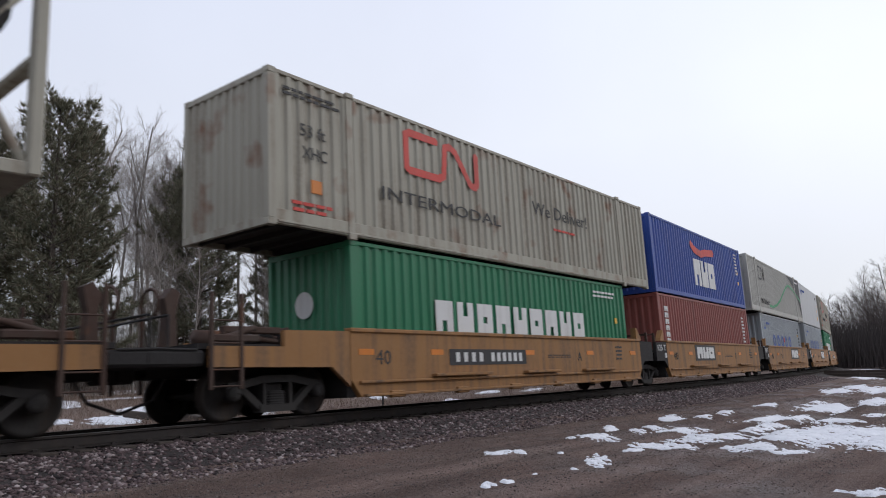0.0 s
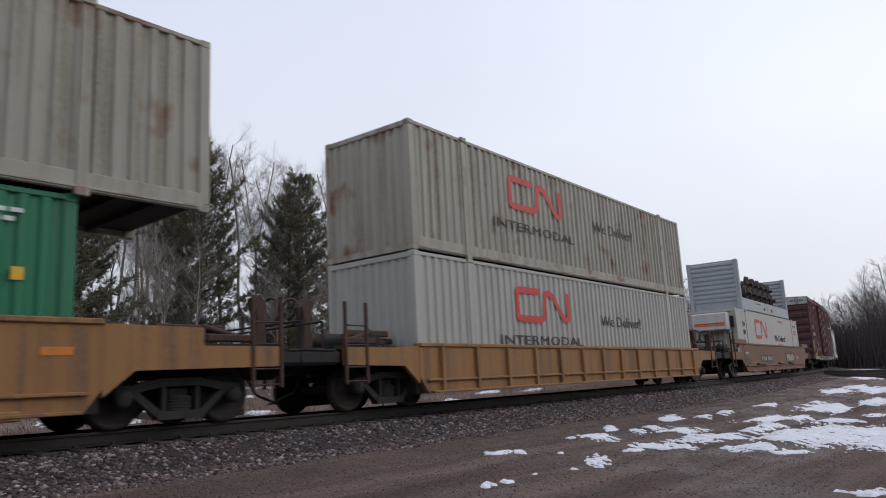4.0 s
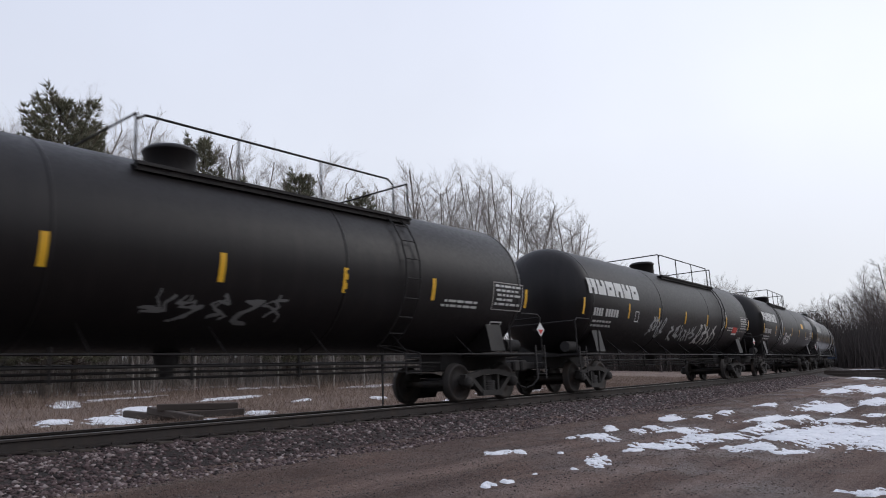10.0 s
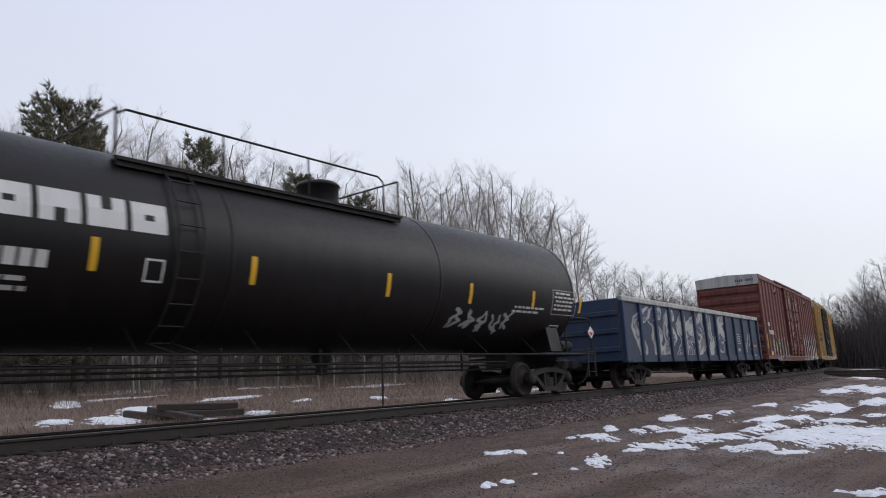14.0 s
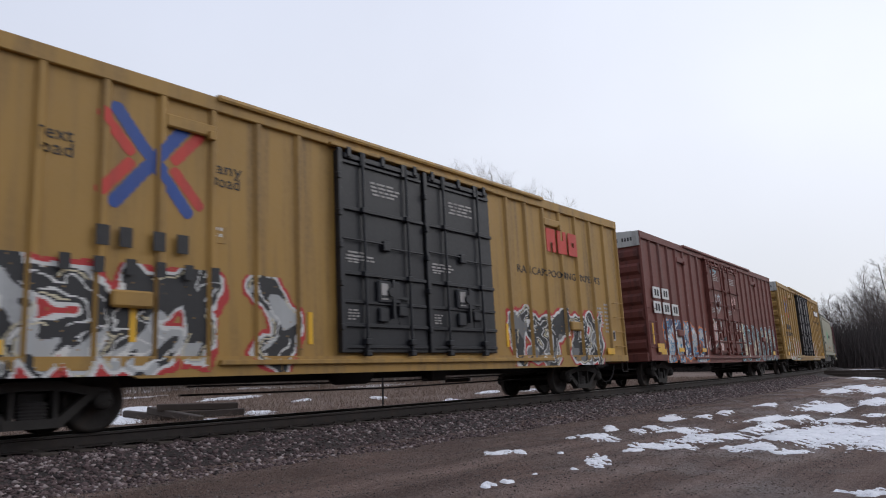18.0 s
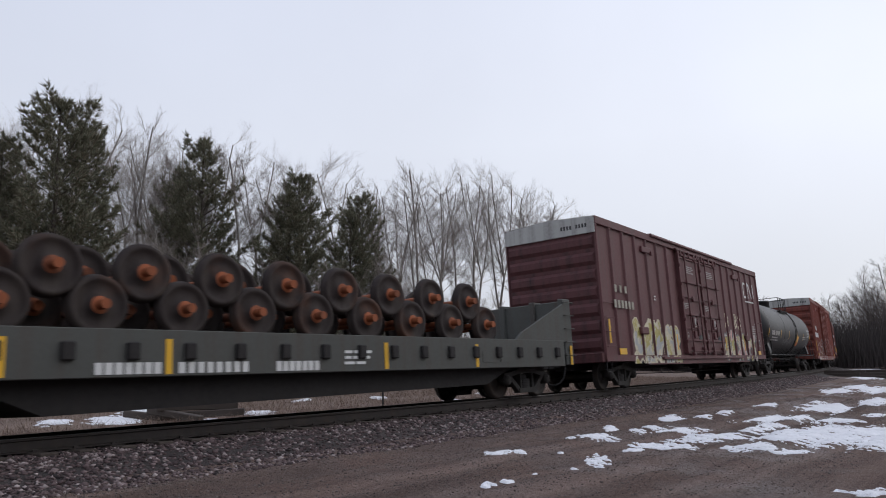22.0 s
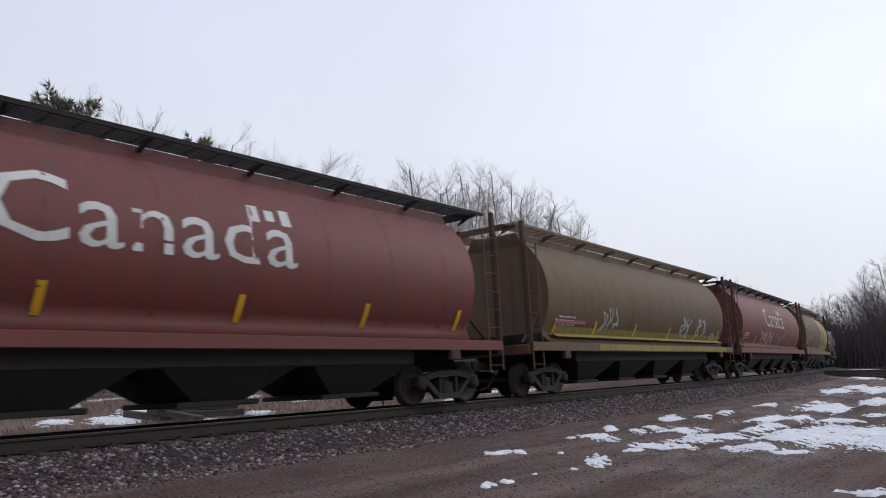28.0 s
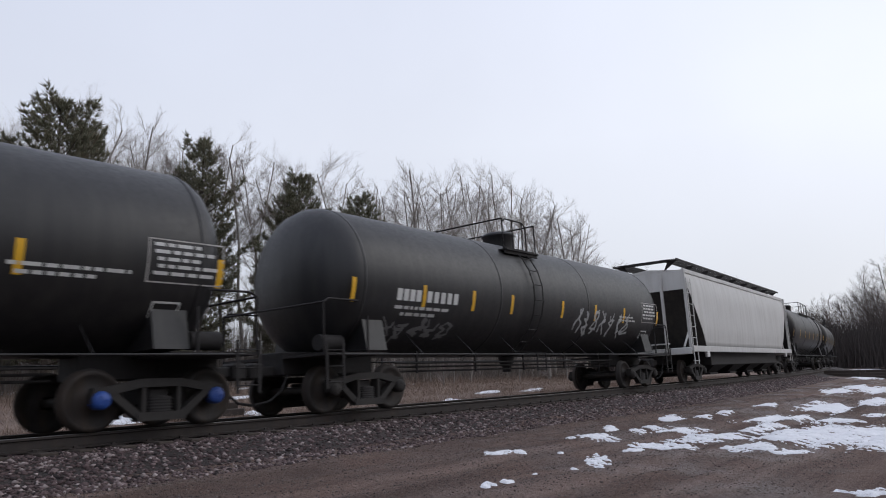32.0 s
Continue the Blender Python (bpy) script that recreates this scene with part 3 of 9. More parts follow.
FAR_SNOW = [(11.0, 13.0, 1.9, 0.62, 1.2), (9.4, 13.6, 1.0, 0.42, 1.1), (13.6, 16.6, 1.7, 0.6, 1.1), (13.2, 10.6, 1.0, 0.34, 1.13), (16.2, 12.5, 1.4, 0.45, 0.98), (13.0, 22.0, 2.0, 0.5, 1.2), (25.6, 11.2, 1.6, 0.36, 0.74), (26.0, 16.5, 1.5, 0.3, 0.84),
            (33.5, 15.2, 2.0, 0.4, 0.5), (38.0, 15.4, 2.0, 0.4, 0.4), (20.5, 21.0, 2.4, 0.5, 0.5), (16.5, 24.0, 2.2, 0.5, 0.4), (22.0, 17.5, 1.1, 0.3, 0.7)]
snow_field("snow", FAR_SNOW, 8.0, 41.0, 8.0, 26.0, 0.09, 31, 0.04)
snow_field("snow", [(19.0, 29.5, 3.2, 1.2, 0.3), (15.5, 33.0, 2.4, 1.4, 0.1), (23.5, 31.0, 3.4, 1.2, 0.2), (28.5, 28.5, 3.4, 1.0, 0.3), (35.0, 26.0, 3.4, 0.9, 0.3)], 12.0, 39.0, 24.0, 37.0, 0.16, 33, 0.06)


# ---- old ties and a marker post beyond the line ----
def old_tie(x, y, z, turn, tilt, length=2.5, label="discarded dark wooden tie lying in dead grass"):
    b = Build().box(-length / 2, length / 2, -0.13, 0.13, -0.11, 0.11, 0.025)
    t = thing("railway_tie", label, "railway tie", "discarded ties")
    part("timber", b, TIE_WOOD, t)
    t.matrix_basis = pose(x, y, z, 0, tilt, turn)
    return t


old_tie(12.85, 10.75, -0.38, -40, -1, 2.6)
old_tie(12.75, 10.9, -0.15, -30, 1, 2.5)
old_tie(12.0, 11.0, -0.36, -78, 7, 2.4)
old_tie(12.2, 12.4, -0.47, -62, 6, 2.6)
for k in range(12):
    row, lvl = k % 2, k // 4
    old_tie(56.4 + 0.3 * (k // 2 % 2) + 0.12 * lvl, (2.6, 0.1)[row] - 0.25 * lvl, -0.5 + 0.19 * lvl, 78 + 5 * (k % 3), 0, 2.6, "stacked dark wooden tie beside the far track")
post = thing("marker_post", "thin dark steel post in dead grass", "marker post")
part("post", Build().box(-0.035, 0.035, -0.02, 0.02, 0, 2.7).box(-0.05, 0.05, -0.03, 0.03, 2.65, 2.71), FRAME_DARK, post)
post.matrix_basis = pose(20.33, 10.18, -0.62)


# ---- trees ----
BARK = soil("grey_brown_bark", [(0.15, 0.13, 0.115), (0.25, 0.225, 0.20), (0.36, 0.33, 0.30)], 0.9, 0.05, 0.6, (1.5, 18.0))
TWIG = soil("grey_twigs", [(0.23, 0.195, 0.175), (0.38, 0.335, 0.305)], 0.9, 0.05, 0.2, (1.0, 8.0))
NEEDLE = island_mat("pine_needles", [(0.11, 0.115, 0.07), (0.19, 0.19, 0.12), (0.27, 0.26, 0.18), (0.23, 0.18, 0.13)], 0.8)
PINE_BARK = soil("dark_pine_bark", [(0.05, 0.04, 0.033), (0.10, 0.08, 0.065)], 0.95, 0.05, 0.7, (2.0, 15.0))


def bare_tree_mesh(seed, width=1.0, low=3.4):
    """A leafless broadleaf 10 m high: a slim trunk that forks, and a domed crown of fine twigs that end at one rounded outline."""
    rng = random.Random(seed)
    tr, cr = Build(), Build()

    def twig(p, d, length, w):
        s = d.orthogonal().normalized()
        a = rng.uniform(0, 6.28)
        s = (s * math.cos(a) + d.cross(s) * math.sin(a)) * w
        cr.add([p - s, p + s, p + d * length], [(0, 1, 2)])

    def bent(d, amount, lift):
        return (d + Vector((rng.gauss(0, amount), rng.gauss(0, amount), lift + rng.gauss(0, amount * 0.5)))).normalized()

    def spray_out(p, d, length, r, depth):
        """A limb in two bends with side shoots."""
        n = 3 if depth == 0 else 2
        for k in range(n):
            q = p + d * (length / n)
            if depth < 2:
                cr.cyl(p, q, r, 3, r * 0.72, False)
            else:
                twig(p, d, length / n * 1.5, r)
            m = (4, 4, 2)[depth]
            for j in range(m):
                a = p + (q - p) * ((j + rng.random()) / m)
                if depth == 0 and k == 0 and j < 2:
                    continue
                side = Vector((rng.gauss(0, 1), rng.gauss(0, 1), rng.gauss(0, 0.6))).normalized()
                nd = (d * 0.9 + side * rng.uniform(0.5, 0.95) + Vector((0, 0, 0.12))).normalized()
                if depth < 2:
                    spray_out(a, nd, length * rng.uniform(0.3, 0.5) * (1.15 - 0.25 * k), r * 0.45, depth + 1)
                else:
                    twig(a, nd, length * rng.uniform(0.5, 0.9), r * 0.8)
            p, r = q, r * 0.72
            d = bent(d, 0.1, 0.08)

    def to_rim(p, d):
        """How far it is from p along d to the crown's rounded outline."""
        q = Vector((p.x / rad, p.y / rad, (p.z - mid) / tall))
        e = Vector((d.x / rad, d.y / rad, d.z / tall))
        aa, bb, cc = e.dot(e), q.dot(e), q.dot(q) - 1
        return max(0.35, (-bb + math.sqrt(max(0.0, bb * bb - aa * cc))) / aa)

    rad, tall = 1.75 * width, (9.7 - low) / 2 + 0.5
    mid = 9.7 - tall
    path = []

    def stem(p, d, r, stop, sides):
        pts = []
        while p.z < stop:
            pts.append((p.copy(), d.copy(), r))
            p, r, d = p + d * 0.5, r * 0.94, bent(d, 0.035, 0.06)
        tr.limb([q[0] for q in pts] + [p], [q[2] for q in pts] + [r], sides)
        path.extend(pts)
        return p, d, r

    forks = rng.choice((1, 2, 3, 3))
    p, d, r = stem(Vector((0, 0, -0.3)), Vector((rng.gauss(0, 0.03), rng.gauss(0, 0.03), 1)).normalized(), 0.08, rng.uniform(low, low + 1.6) if forks > 1 else 8.2, 7)
    a0 = rng.uniform(0, 6.28)
    for k in range(forks if forks > 1 else 0):
        a = a0 + 6.28 * k / forks
        stem(p.copy(), Vector((math.cos(a) * 0.3, math.sin(a) * 0.3, 1)).normalized(), r * 0.72, rng.uniform(7.4, 8.4), 5)
    for q, dd, rr in path:
        if q.z < low and rng.random() < 0.8:
            continue
        for _ in range(rng.choice((1, 2, 2))):
            a = rng.uniform(0, 6.28)
            out = rng.uniform(0.4, 1.0)
            nd = Vector((math.cos(a) * out, math.sin(a) * out, rng.uniform(0.45, 0.9))).normalized()
            spray_out(q + dd * rng.uniform(0, 0.5), nd, to_rim(q, nd) * rng.uniform(0.62, 0.8), min(rr * 0.45, 0.02), 0)
    k = 10.0 / max(v[2] for v in cr.v)
    for b in (tr, cr):
        b.v = [(x * k, y * k, z * k) for x, y, z in b.v]
    t, c = tr.mesh("trunk"), cr.mesh("crown")
    t.materials.append(BARK)
    c.materials.append(TWIG)
    return t, c


def pine_mesh(seed):
    """A white pine 10 m high: whorls of upswept limbs with fine needle sprays."""
    rng = random.Random(seed)
    tr = Build()
    tr.cyl((0, 0, -0.3), (0, 0, 9.7), 0.15, 8, 0.02, False)
    vs, fs = [], []

    def tuft(p, out, size):
        for _ in range(11):
            d = (out * 0.7 + Vector((rng.gauss(0, 0.5), rng.gauss(0, 0.5), rng.gauss(0.25, 0.4)))).normalized()
            s = d.orthogonal().normalized()
            a = rng.uniform(0, 6.28)
            s = (s * math.cos(a) + d.cross(s) * math.sin(a)) * size * 0.07
            o = len(vs)
            vs.extend([p - s, p + s, p + d * size * rng.uniform(0.6, 1.3)])
            fs.append((o, o + 1, o + 2))

    z = 1.2
    while z < 9.75:
        f = (z - 1.2) / 8.5
        reach = (2.35 * max(0.0, 1 - f) ** 0.55 + 0.16) * rng.uniform(0.72, 1.15)
        a0 = rng.uniform(0, 6.28)
        n = rng.choice((5, 6, 7))
        for k in range(n):
            a = a0 + 6.28 * k / n + rng.gauss(0, 0.2)
            r = reach * rng.uniform(0.5, 1.15)
            out = Vector((math.cos(a), math.sin(a), 0.12 + 0.9 * f + rng.uniform(-0.1, 0.15)))
            p0 = Vector((0, 0, z + rng.uniform(-0.12, 0.12)))
            sag = Vector((0, 0, 0.4 * r))
            tr.cyl(p0, p0 + out * r * 0.6, 0.03 * (1 - f) + 0.01, 3, 0.012, False)
            tr.cyl(p0 + out * r * 0.6, p0 + out * r + sag * 0.5, 0.012, 3, 0.004, False)
            m = max(4, int(r / 0.11))
            for j in range(m):
                t = 0.4 + 0.6 * (j + rng.random()) / m
                q = p0 + out * (r * t) + sag * max(0.0, t - 0.6)
                w = 0.24 * r * (1.15 - t) + 0.07
                side = Vector((-math.sin(a), math.cos(a), 0))
                for sg in (-1, 0, 1):
                    tuft(q + side * (sg * w * rng.uniform(0.4, 1.2)) + Vector((0, 0, rng.gauss(0.02, 0.06))), (out + side * (0.6 * sg)).normalized(), rng.uniform(0.15, 0.27))
            tuft(p0 + out * r + sag * 0.5, Vector((out.x * 0.4, out.y * 0.4, 0.9)), 0.24)
        z += rng.uniform(0.34, 0.56)
    for k in range(4):
        tuft(Vector((rng.gauss(0, 0.06), rng.gauss(0, 0.06), 9.5 + 0.1 * k)), Vector((0, 0, 1)), 0.3)
    c = bpy.data.meshes.new("crown")
    c.from_pydata(vs, [], fs)
    c.materials.append(NEEDLE)
    t = tr.mesh("trunk")
    t.materials.append(PINE_BARK)
    return t, c


def plant(kinds, spots, name, label, category, rng):
    for x, y, h in spots:
        t, c = rng.choice(kinds)
        ob = thing(name, label, category, "trees of the wood")
        part("trunk", t, None, ob)
        part("crown", c, None, ob)
        k = h / 10.0
        w = k * rng.uniform(0.85, 1.15)
        ob.matrix_basis = pose(x, y, -0.65 + (0.045 if x < 80 else 0.028) * max(0, min(y, 60) - 14), 0, 0, rng.uniform(0, 360)) @ Matrix.Diagonal((w, w, k, 1))


tree_rng = random.Random(11)
BARE_KINDS = [bare_tree_mesh(k, 0.85 + 0.13 * (k % 4), 3.4 + 0.5 * (k % 3)) for k in range(8)]
PINE_KINDS = [pine_mesh(k) for k in range(3)]
plant(BARE_KINDS, [(12.4, 35.2, 16.6), (13.5, 32.8, 15.7), (20.4, 34.5, 18.2), (22.3, 35.8, 19.1), (22.6, 33.5, 18.0), (26.0, 36.2, 18.9), (27.3, 33.1, 19.0), (27.2, 30.8, 16.9), (29.6, 31.6, 16.1), (35.1, 37.5, 20.4), (34.9, 35.2, 18.3), (39.4, 36.8, 20.9)], "bare_tree", "leafless grey-brown tree at the wood's edge", "tree", tree_rng)
plant(BARE_KINDS, [(38.9, 34.5, 17.0), (46.6, 35.6, 18.8), (47.9, 34.2, 19.7), (50.8, 34.1, 21.2), (53.3, 34.3, 21.4), (51.3, 30.3, 20.5), (55.6, 31.4, 21.5), (58.5, 30.8, 20.4), (57.8, 28.3, 19.5), (60.4, 28.1, 18.6), (59.7, 25.4, 17.6), (58.5, 23.5, 16.1)], "bare_tree", "tall leafless grey tree with a fine crown", "tree", tree_rng)
# darker copy of the twig colour: the dense far wood's shade is painted in
FAR_TWIG = soil("dark_brown_twigs", [(0.07, 0.055, 0.05), (0.14, 0.115, 0.105)], 0.95, 0.05, 0.2, (1.0, 8.0))
FAR_KINDS = [bare_tree_mesh(40 + k, 1.5 + 0.2 * (k % 3), 1.6) for k in range(4)]
for t_, c_ in FAR_KINDS:
    c_.materials[0] = t_.materials[0] = FAR_TWIG
plant(FAR_KINDS, [(95.7, 43.2, 18.1), (101.0, 43.8, 18.0), (106.6, 43.9, 17.9), (108.0, 41.2, 16.9), (114.0, 40.2, 16.7), (118.0, 38.5, 16.3), (121.0, 36.4, 15.9), (126.9, 34.9, 14.7), (133.1, 32.4, 13.1), (138.9, 30.5, 12.5), (144.7, 28.3, 12.2), (145.2, 26.6, 13.1), (140.8, 23.5, 13.2), (146.1, 22.9, 14.0), (136.8, 18.8, 13.8), (137.2, 16.9, 14.0), (127.7, 13.1, 14.3), (123.1, 10.5, 15.0), (118.5, 8.0, 15.5), (118.8, 6.0, 16.1), (121.0, 12.5, 15.6), (116.0, 9.4, 16.0), (130.0, 15.0, 15.0)], "bare_tree", "leafless dark tree in the far wood", "tree", tree_rng)
plant(PINE_KINDS, [(13.7, 26.4, 15.0), (12.3, 30.0, 13.4), (15.6, 27.8, 14.3), (11.2, 31.3, 14.4), (25.0, 32.2, 16.6), (24.6, 34.4, 14.6), (31.5, 30.2, 15.0), (30.2, 29.6, 13.2), (39.0, 31.8, 14.8), (37.6, 31.7, 13.4)], "pine_tree", "dark green pine among leafless trees", "tree", tree_rng)
plant(BARE_KINDS, [(44.5, 38.0, 19.0), (46.0, 31.0, 17.2), (48.5, 37.0, 20.6), (49.5, 32.0, 19.6), (52.0, 37.5, 22.0), (54.5, 29.5, 20.0), (56.5, 34.5, 21.5), (57.0, 26.5, 17.6), (60.5, 30.5, 19.6), (62.0, 26.5, 17.4), (43.0, 35.0, 17.0), (41.0, 33.0, 16.2), (24.0, 37.5, 18.6), (18.8, 37.0, 18.0)], "bare_tree", "tall leafless grey tree with a fan of fine twigs", "tree", tree_rng)
back = [(random.Random(300 + k).uniform(10, 66), random.Random(400 + k).uniform(40, 62)) for k in range(46)]
plant(BARE_KINDS, [(x, y, tree_rng.uniform(13, 17) * (0.75 + 0.012 * math.hypot(x, y))) for x, y in back[:30] if math.hypot(x, y + 11) > 50 and x < 40], "bare_tree", "leafless tree deep in the wood", "tree", tree_rng)
saps = [(random.Random(500 + k).uniform(11, 58), random.Random(600 + k).uniform(24, 38)) for k in range(44)]
plant(BARE_KINDS, [(x, y, tree_rng.uniform(5.5, 11)) for x, y in saps], "sapling", "thin leafless sapling at the wood's edge", "sapling", tree_rng)
farr = [(random.Random(700 + k).uniform(100, 190), random.Random(800 + k).uniform(6, 60)) for k in range(90)]
plant(FAR_KINDS, [(x, y, tree_rng.uniform(11, 14.5)) for x, y in farr if y - (x + 9.3) ** 2 / 830.8 > 8 or x > 150 or y - (x + 9.3) ** 2 / 830.8 < -8], "bare_tree", "leafless dark tree in the far wood", "tree", tree_rng)


# ---- dead grass and weeds beyond the line ----
def blades(name, label, count, place, height, mat, seed, wide=0.012, slant=0.28):
    rng = np.random.default_rng(seed)
    pts = np.array([place(rng) for _ in range(count)])
    a = rng.uniform(0, 6.28, count)
    h = rng.uniform(height[0], height[1], count)
    lean = rng.normal(0, slant, (count, 2))
    w = np.stack([np.cos(a), np.sin(a), np.zeros(count)], -1) * (wide * rng.uniform(0.6, 1.4, count))[:, None]
    tip = pts + np.stack([lean[:, 0] * h, lean[:, 1] * h, h], -1)
    vs = np.stack([pts - w, pts + w, tip], 1).reshape(-1, 3)
    me = bpy.data.meshes.new(name)
    me.vertices.add(len(vs))
    me.vertices.foreach_set("co", vs.ravel())
    me.loops.add(count * 3)
    me.loops.foreach_set("vertex_index", np.arange(count * 3, dtype=np.int32))
    me.polygons.add(count)
    me.polygons.foreach_set("loop_start", np.arange(0, count * 3, 3, dtype=np.int32))
    me.update(calc_edges=True)
    me.materials.append(mat)
    tagged(new(name, me), label, "grass", kind="stuff")


DRY = island_mat("dry_grass", [(0.13, 0.085, 0.065), (0.22, 0.15, 0.115), (0.33, 0.245, 0.19), (0.43, 0.34, 0.27), (0.21, 0.115, 0.08)], 0.9)


def snowy(p):
    for x, y, lx, ly, turn in FAR_SNOW:
        c, q = math.cos(turn), math.sin(turn)
        a, b = ((p.x - x) * c + (p.y - y) * q) / lx, (-(p.x - x) * q + (p.y - y) * c) / ly
        if a * a + b * b < 1.3:
            return True
    return False


def grass_place(rng):
    s, d = rng.uniform(2, 75), 3.2 + 26 * rng.random() ** 1.3
    p = beside(s, d)
    while snowy(p):
        s, d = rng.uniform(2, 75), 3.2 + 26 * rng.random() ** 1.3
        p = beside(s, d)
    return (p.x, p.y, ground_z(d) - 0.03)


blades("dry_grass", "dead tan grass and weeds beyond the track", 120000, grass_place, (0.06, 0.34), DRY, 8, 0.010, 0.7)


def reed_place(rng):
    s, d = rng.uniform(4, 70), 20 + 16 * rng.random()
    p = beside(s, d)
    return (p.x, p.y, ground_z(d) - 0.03)


blades("tall_weeds", "tall dead brown weeds before the wood", 17000, reed_place, (0.2, 0.8), DRY, 9, 0.013, 0.45)


# ---- thicket that closes the wood, and the far woods ----
THICKET = island_mat("grey_brown_thicket", [(0.12, 0.10, 0.085), (0.20, 0.17, 0.15), (0.29, 0.255, 0.23), (0.16, 0.125, 0.10)], 0.95)


def thicket_place(rng):
    x, y = rng.uniform(4, 75), rng.uniform(36, 60)
    return (x, y, land(x, y) - 0.1)


blades("wood_thicket", "dense leafless brush inside the wood", 16000, thicket_place, (1.5, 6.5), THICKET, 21, 0.024, 0.14)


def brush_place(rng):
    x, y = rng.uniform(6, 66), rng.uniform(27, 38)
    return (x, y, land(x, y) - 0.1)


blades("wood_edge_brush", "thin brown brush along the wood's edge", 13000, brush_place, (0.5, 3.6), THICKET, 22, 0.014, 0.35)


FAR_WOOD = island_mat("dark_grey_woods", [(0.05, 0.04, 0.037), (0.075, 0.062, 0.058), (0.10, 0.085, 0.08), (0.06, 0.047, 0.04)], 0.95)


def far_place(rng):
    a, r = radians(rng.uniform(3, 40)), rng.uniform(118, 190)
    return (r * math.cos(a), -11 + r * math.sin(a), -0.3)


blades("far_wood_thicket", "dark leafless woods in the distance", 50000, far_place, (2.0, 8.5), FAR_WOOD, 23, 0.05, 0.3)


def edge_place(rng):
    a, r = radians(rng.uniform(3, 16)), rng.uniform(112, 140)
    return (r * math.cos(a), -11 + r * math.sin(a), -0.4)


blades("far_brush", "dark brush at the foot of the far woods", 18000, edge_place, (1.0, 7.0), FAR_WOOD, 24, 0.05, 0.2)

# an unseen plain wall added behind the camera keeps low sky light off the cars
sky_block = Build()
pts = [(60 * math.cos(radians(a)) + 5, -11 + 48 * math.sin(radians(a))) for a in range(178, 352, 6)]
for k in range(len(pts) - 1):
    (xa, ya), (xb, yb) = pts[k], pts[k + 1]
    h = 11 + 2 * math.sin(k * 2.1)
    sky_block.add([(xa, ya, -2), (xb, yb, -2), (xb, yb, 11 + 2 * math.sin((k + 1) * 2.1)), (xa, ya, h)], [(0, 1, 2, 3)])
me = sky_block.mesh("backdrop")
me.materials.append(BARK)
tagged(new("backdrop", me), "plain unseen wall added behind the camera to block low sky", "backdrop", kind="structure")

# ---- running gear shared by all cars ----
def with_mat(b, mat, name):
    me = b.mesh(name)
    bm = bmesh.new()
    bm.from_mesh(me)
    bmesh.ops.recalc_face_normals(bm, faces=bm.faces[:])
    bm.to_mesh(me)
    bm.free()
    me.materials.append(mat)
    return me


WHEEL_R = 0.43


def wheel_profile(b, y, out):
    """A wheel on the y axis: flange inside, dished web, hub. out: +1 or -1."""
    o = out
    b.lathe([(-0.075 * 1, 0.10), (-0.075, 0.13), (-0.03, 0.16), (0.0, 0.32), (-0.065, 0.36), (-0.068, 0.455), (-0.045, 0.458), (-0.03, WHEEL_R + 0.002), (0.065, WHEEL_R - 0.006), (0.068, 0.36), (0.035, 0.33), (0.03, 0.16), (0.085, 0.13), (0.085, 0.05)],
            (0, y, 0), (0, y + o, 0), 28)


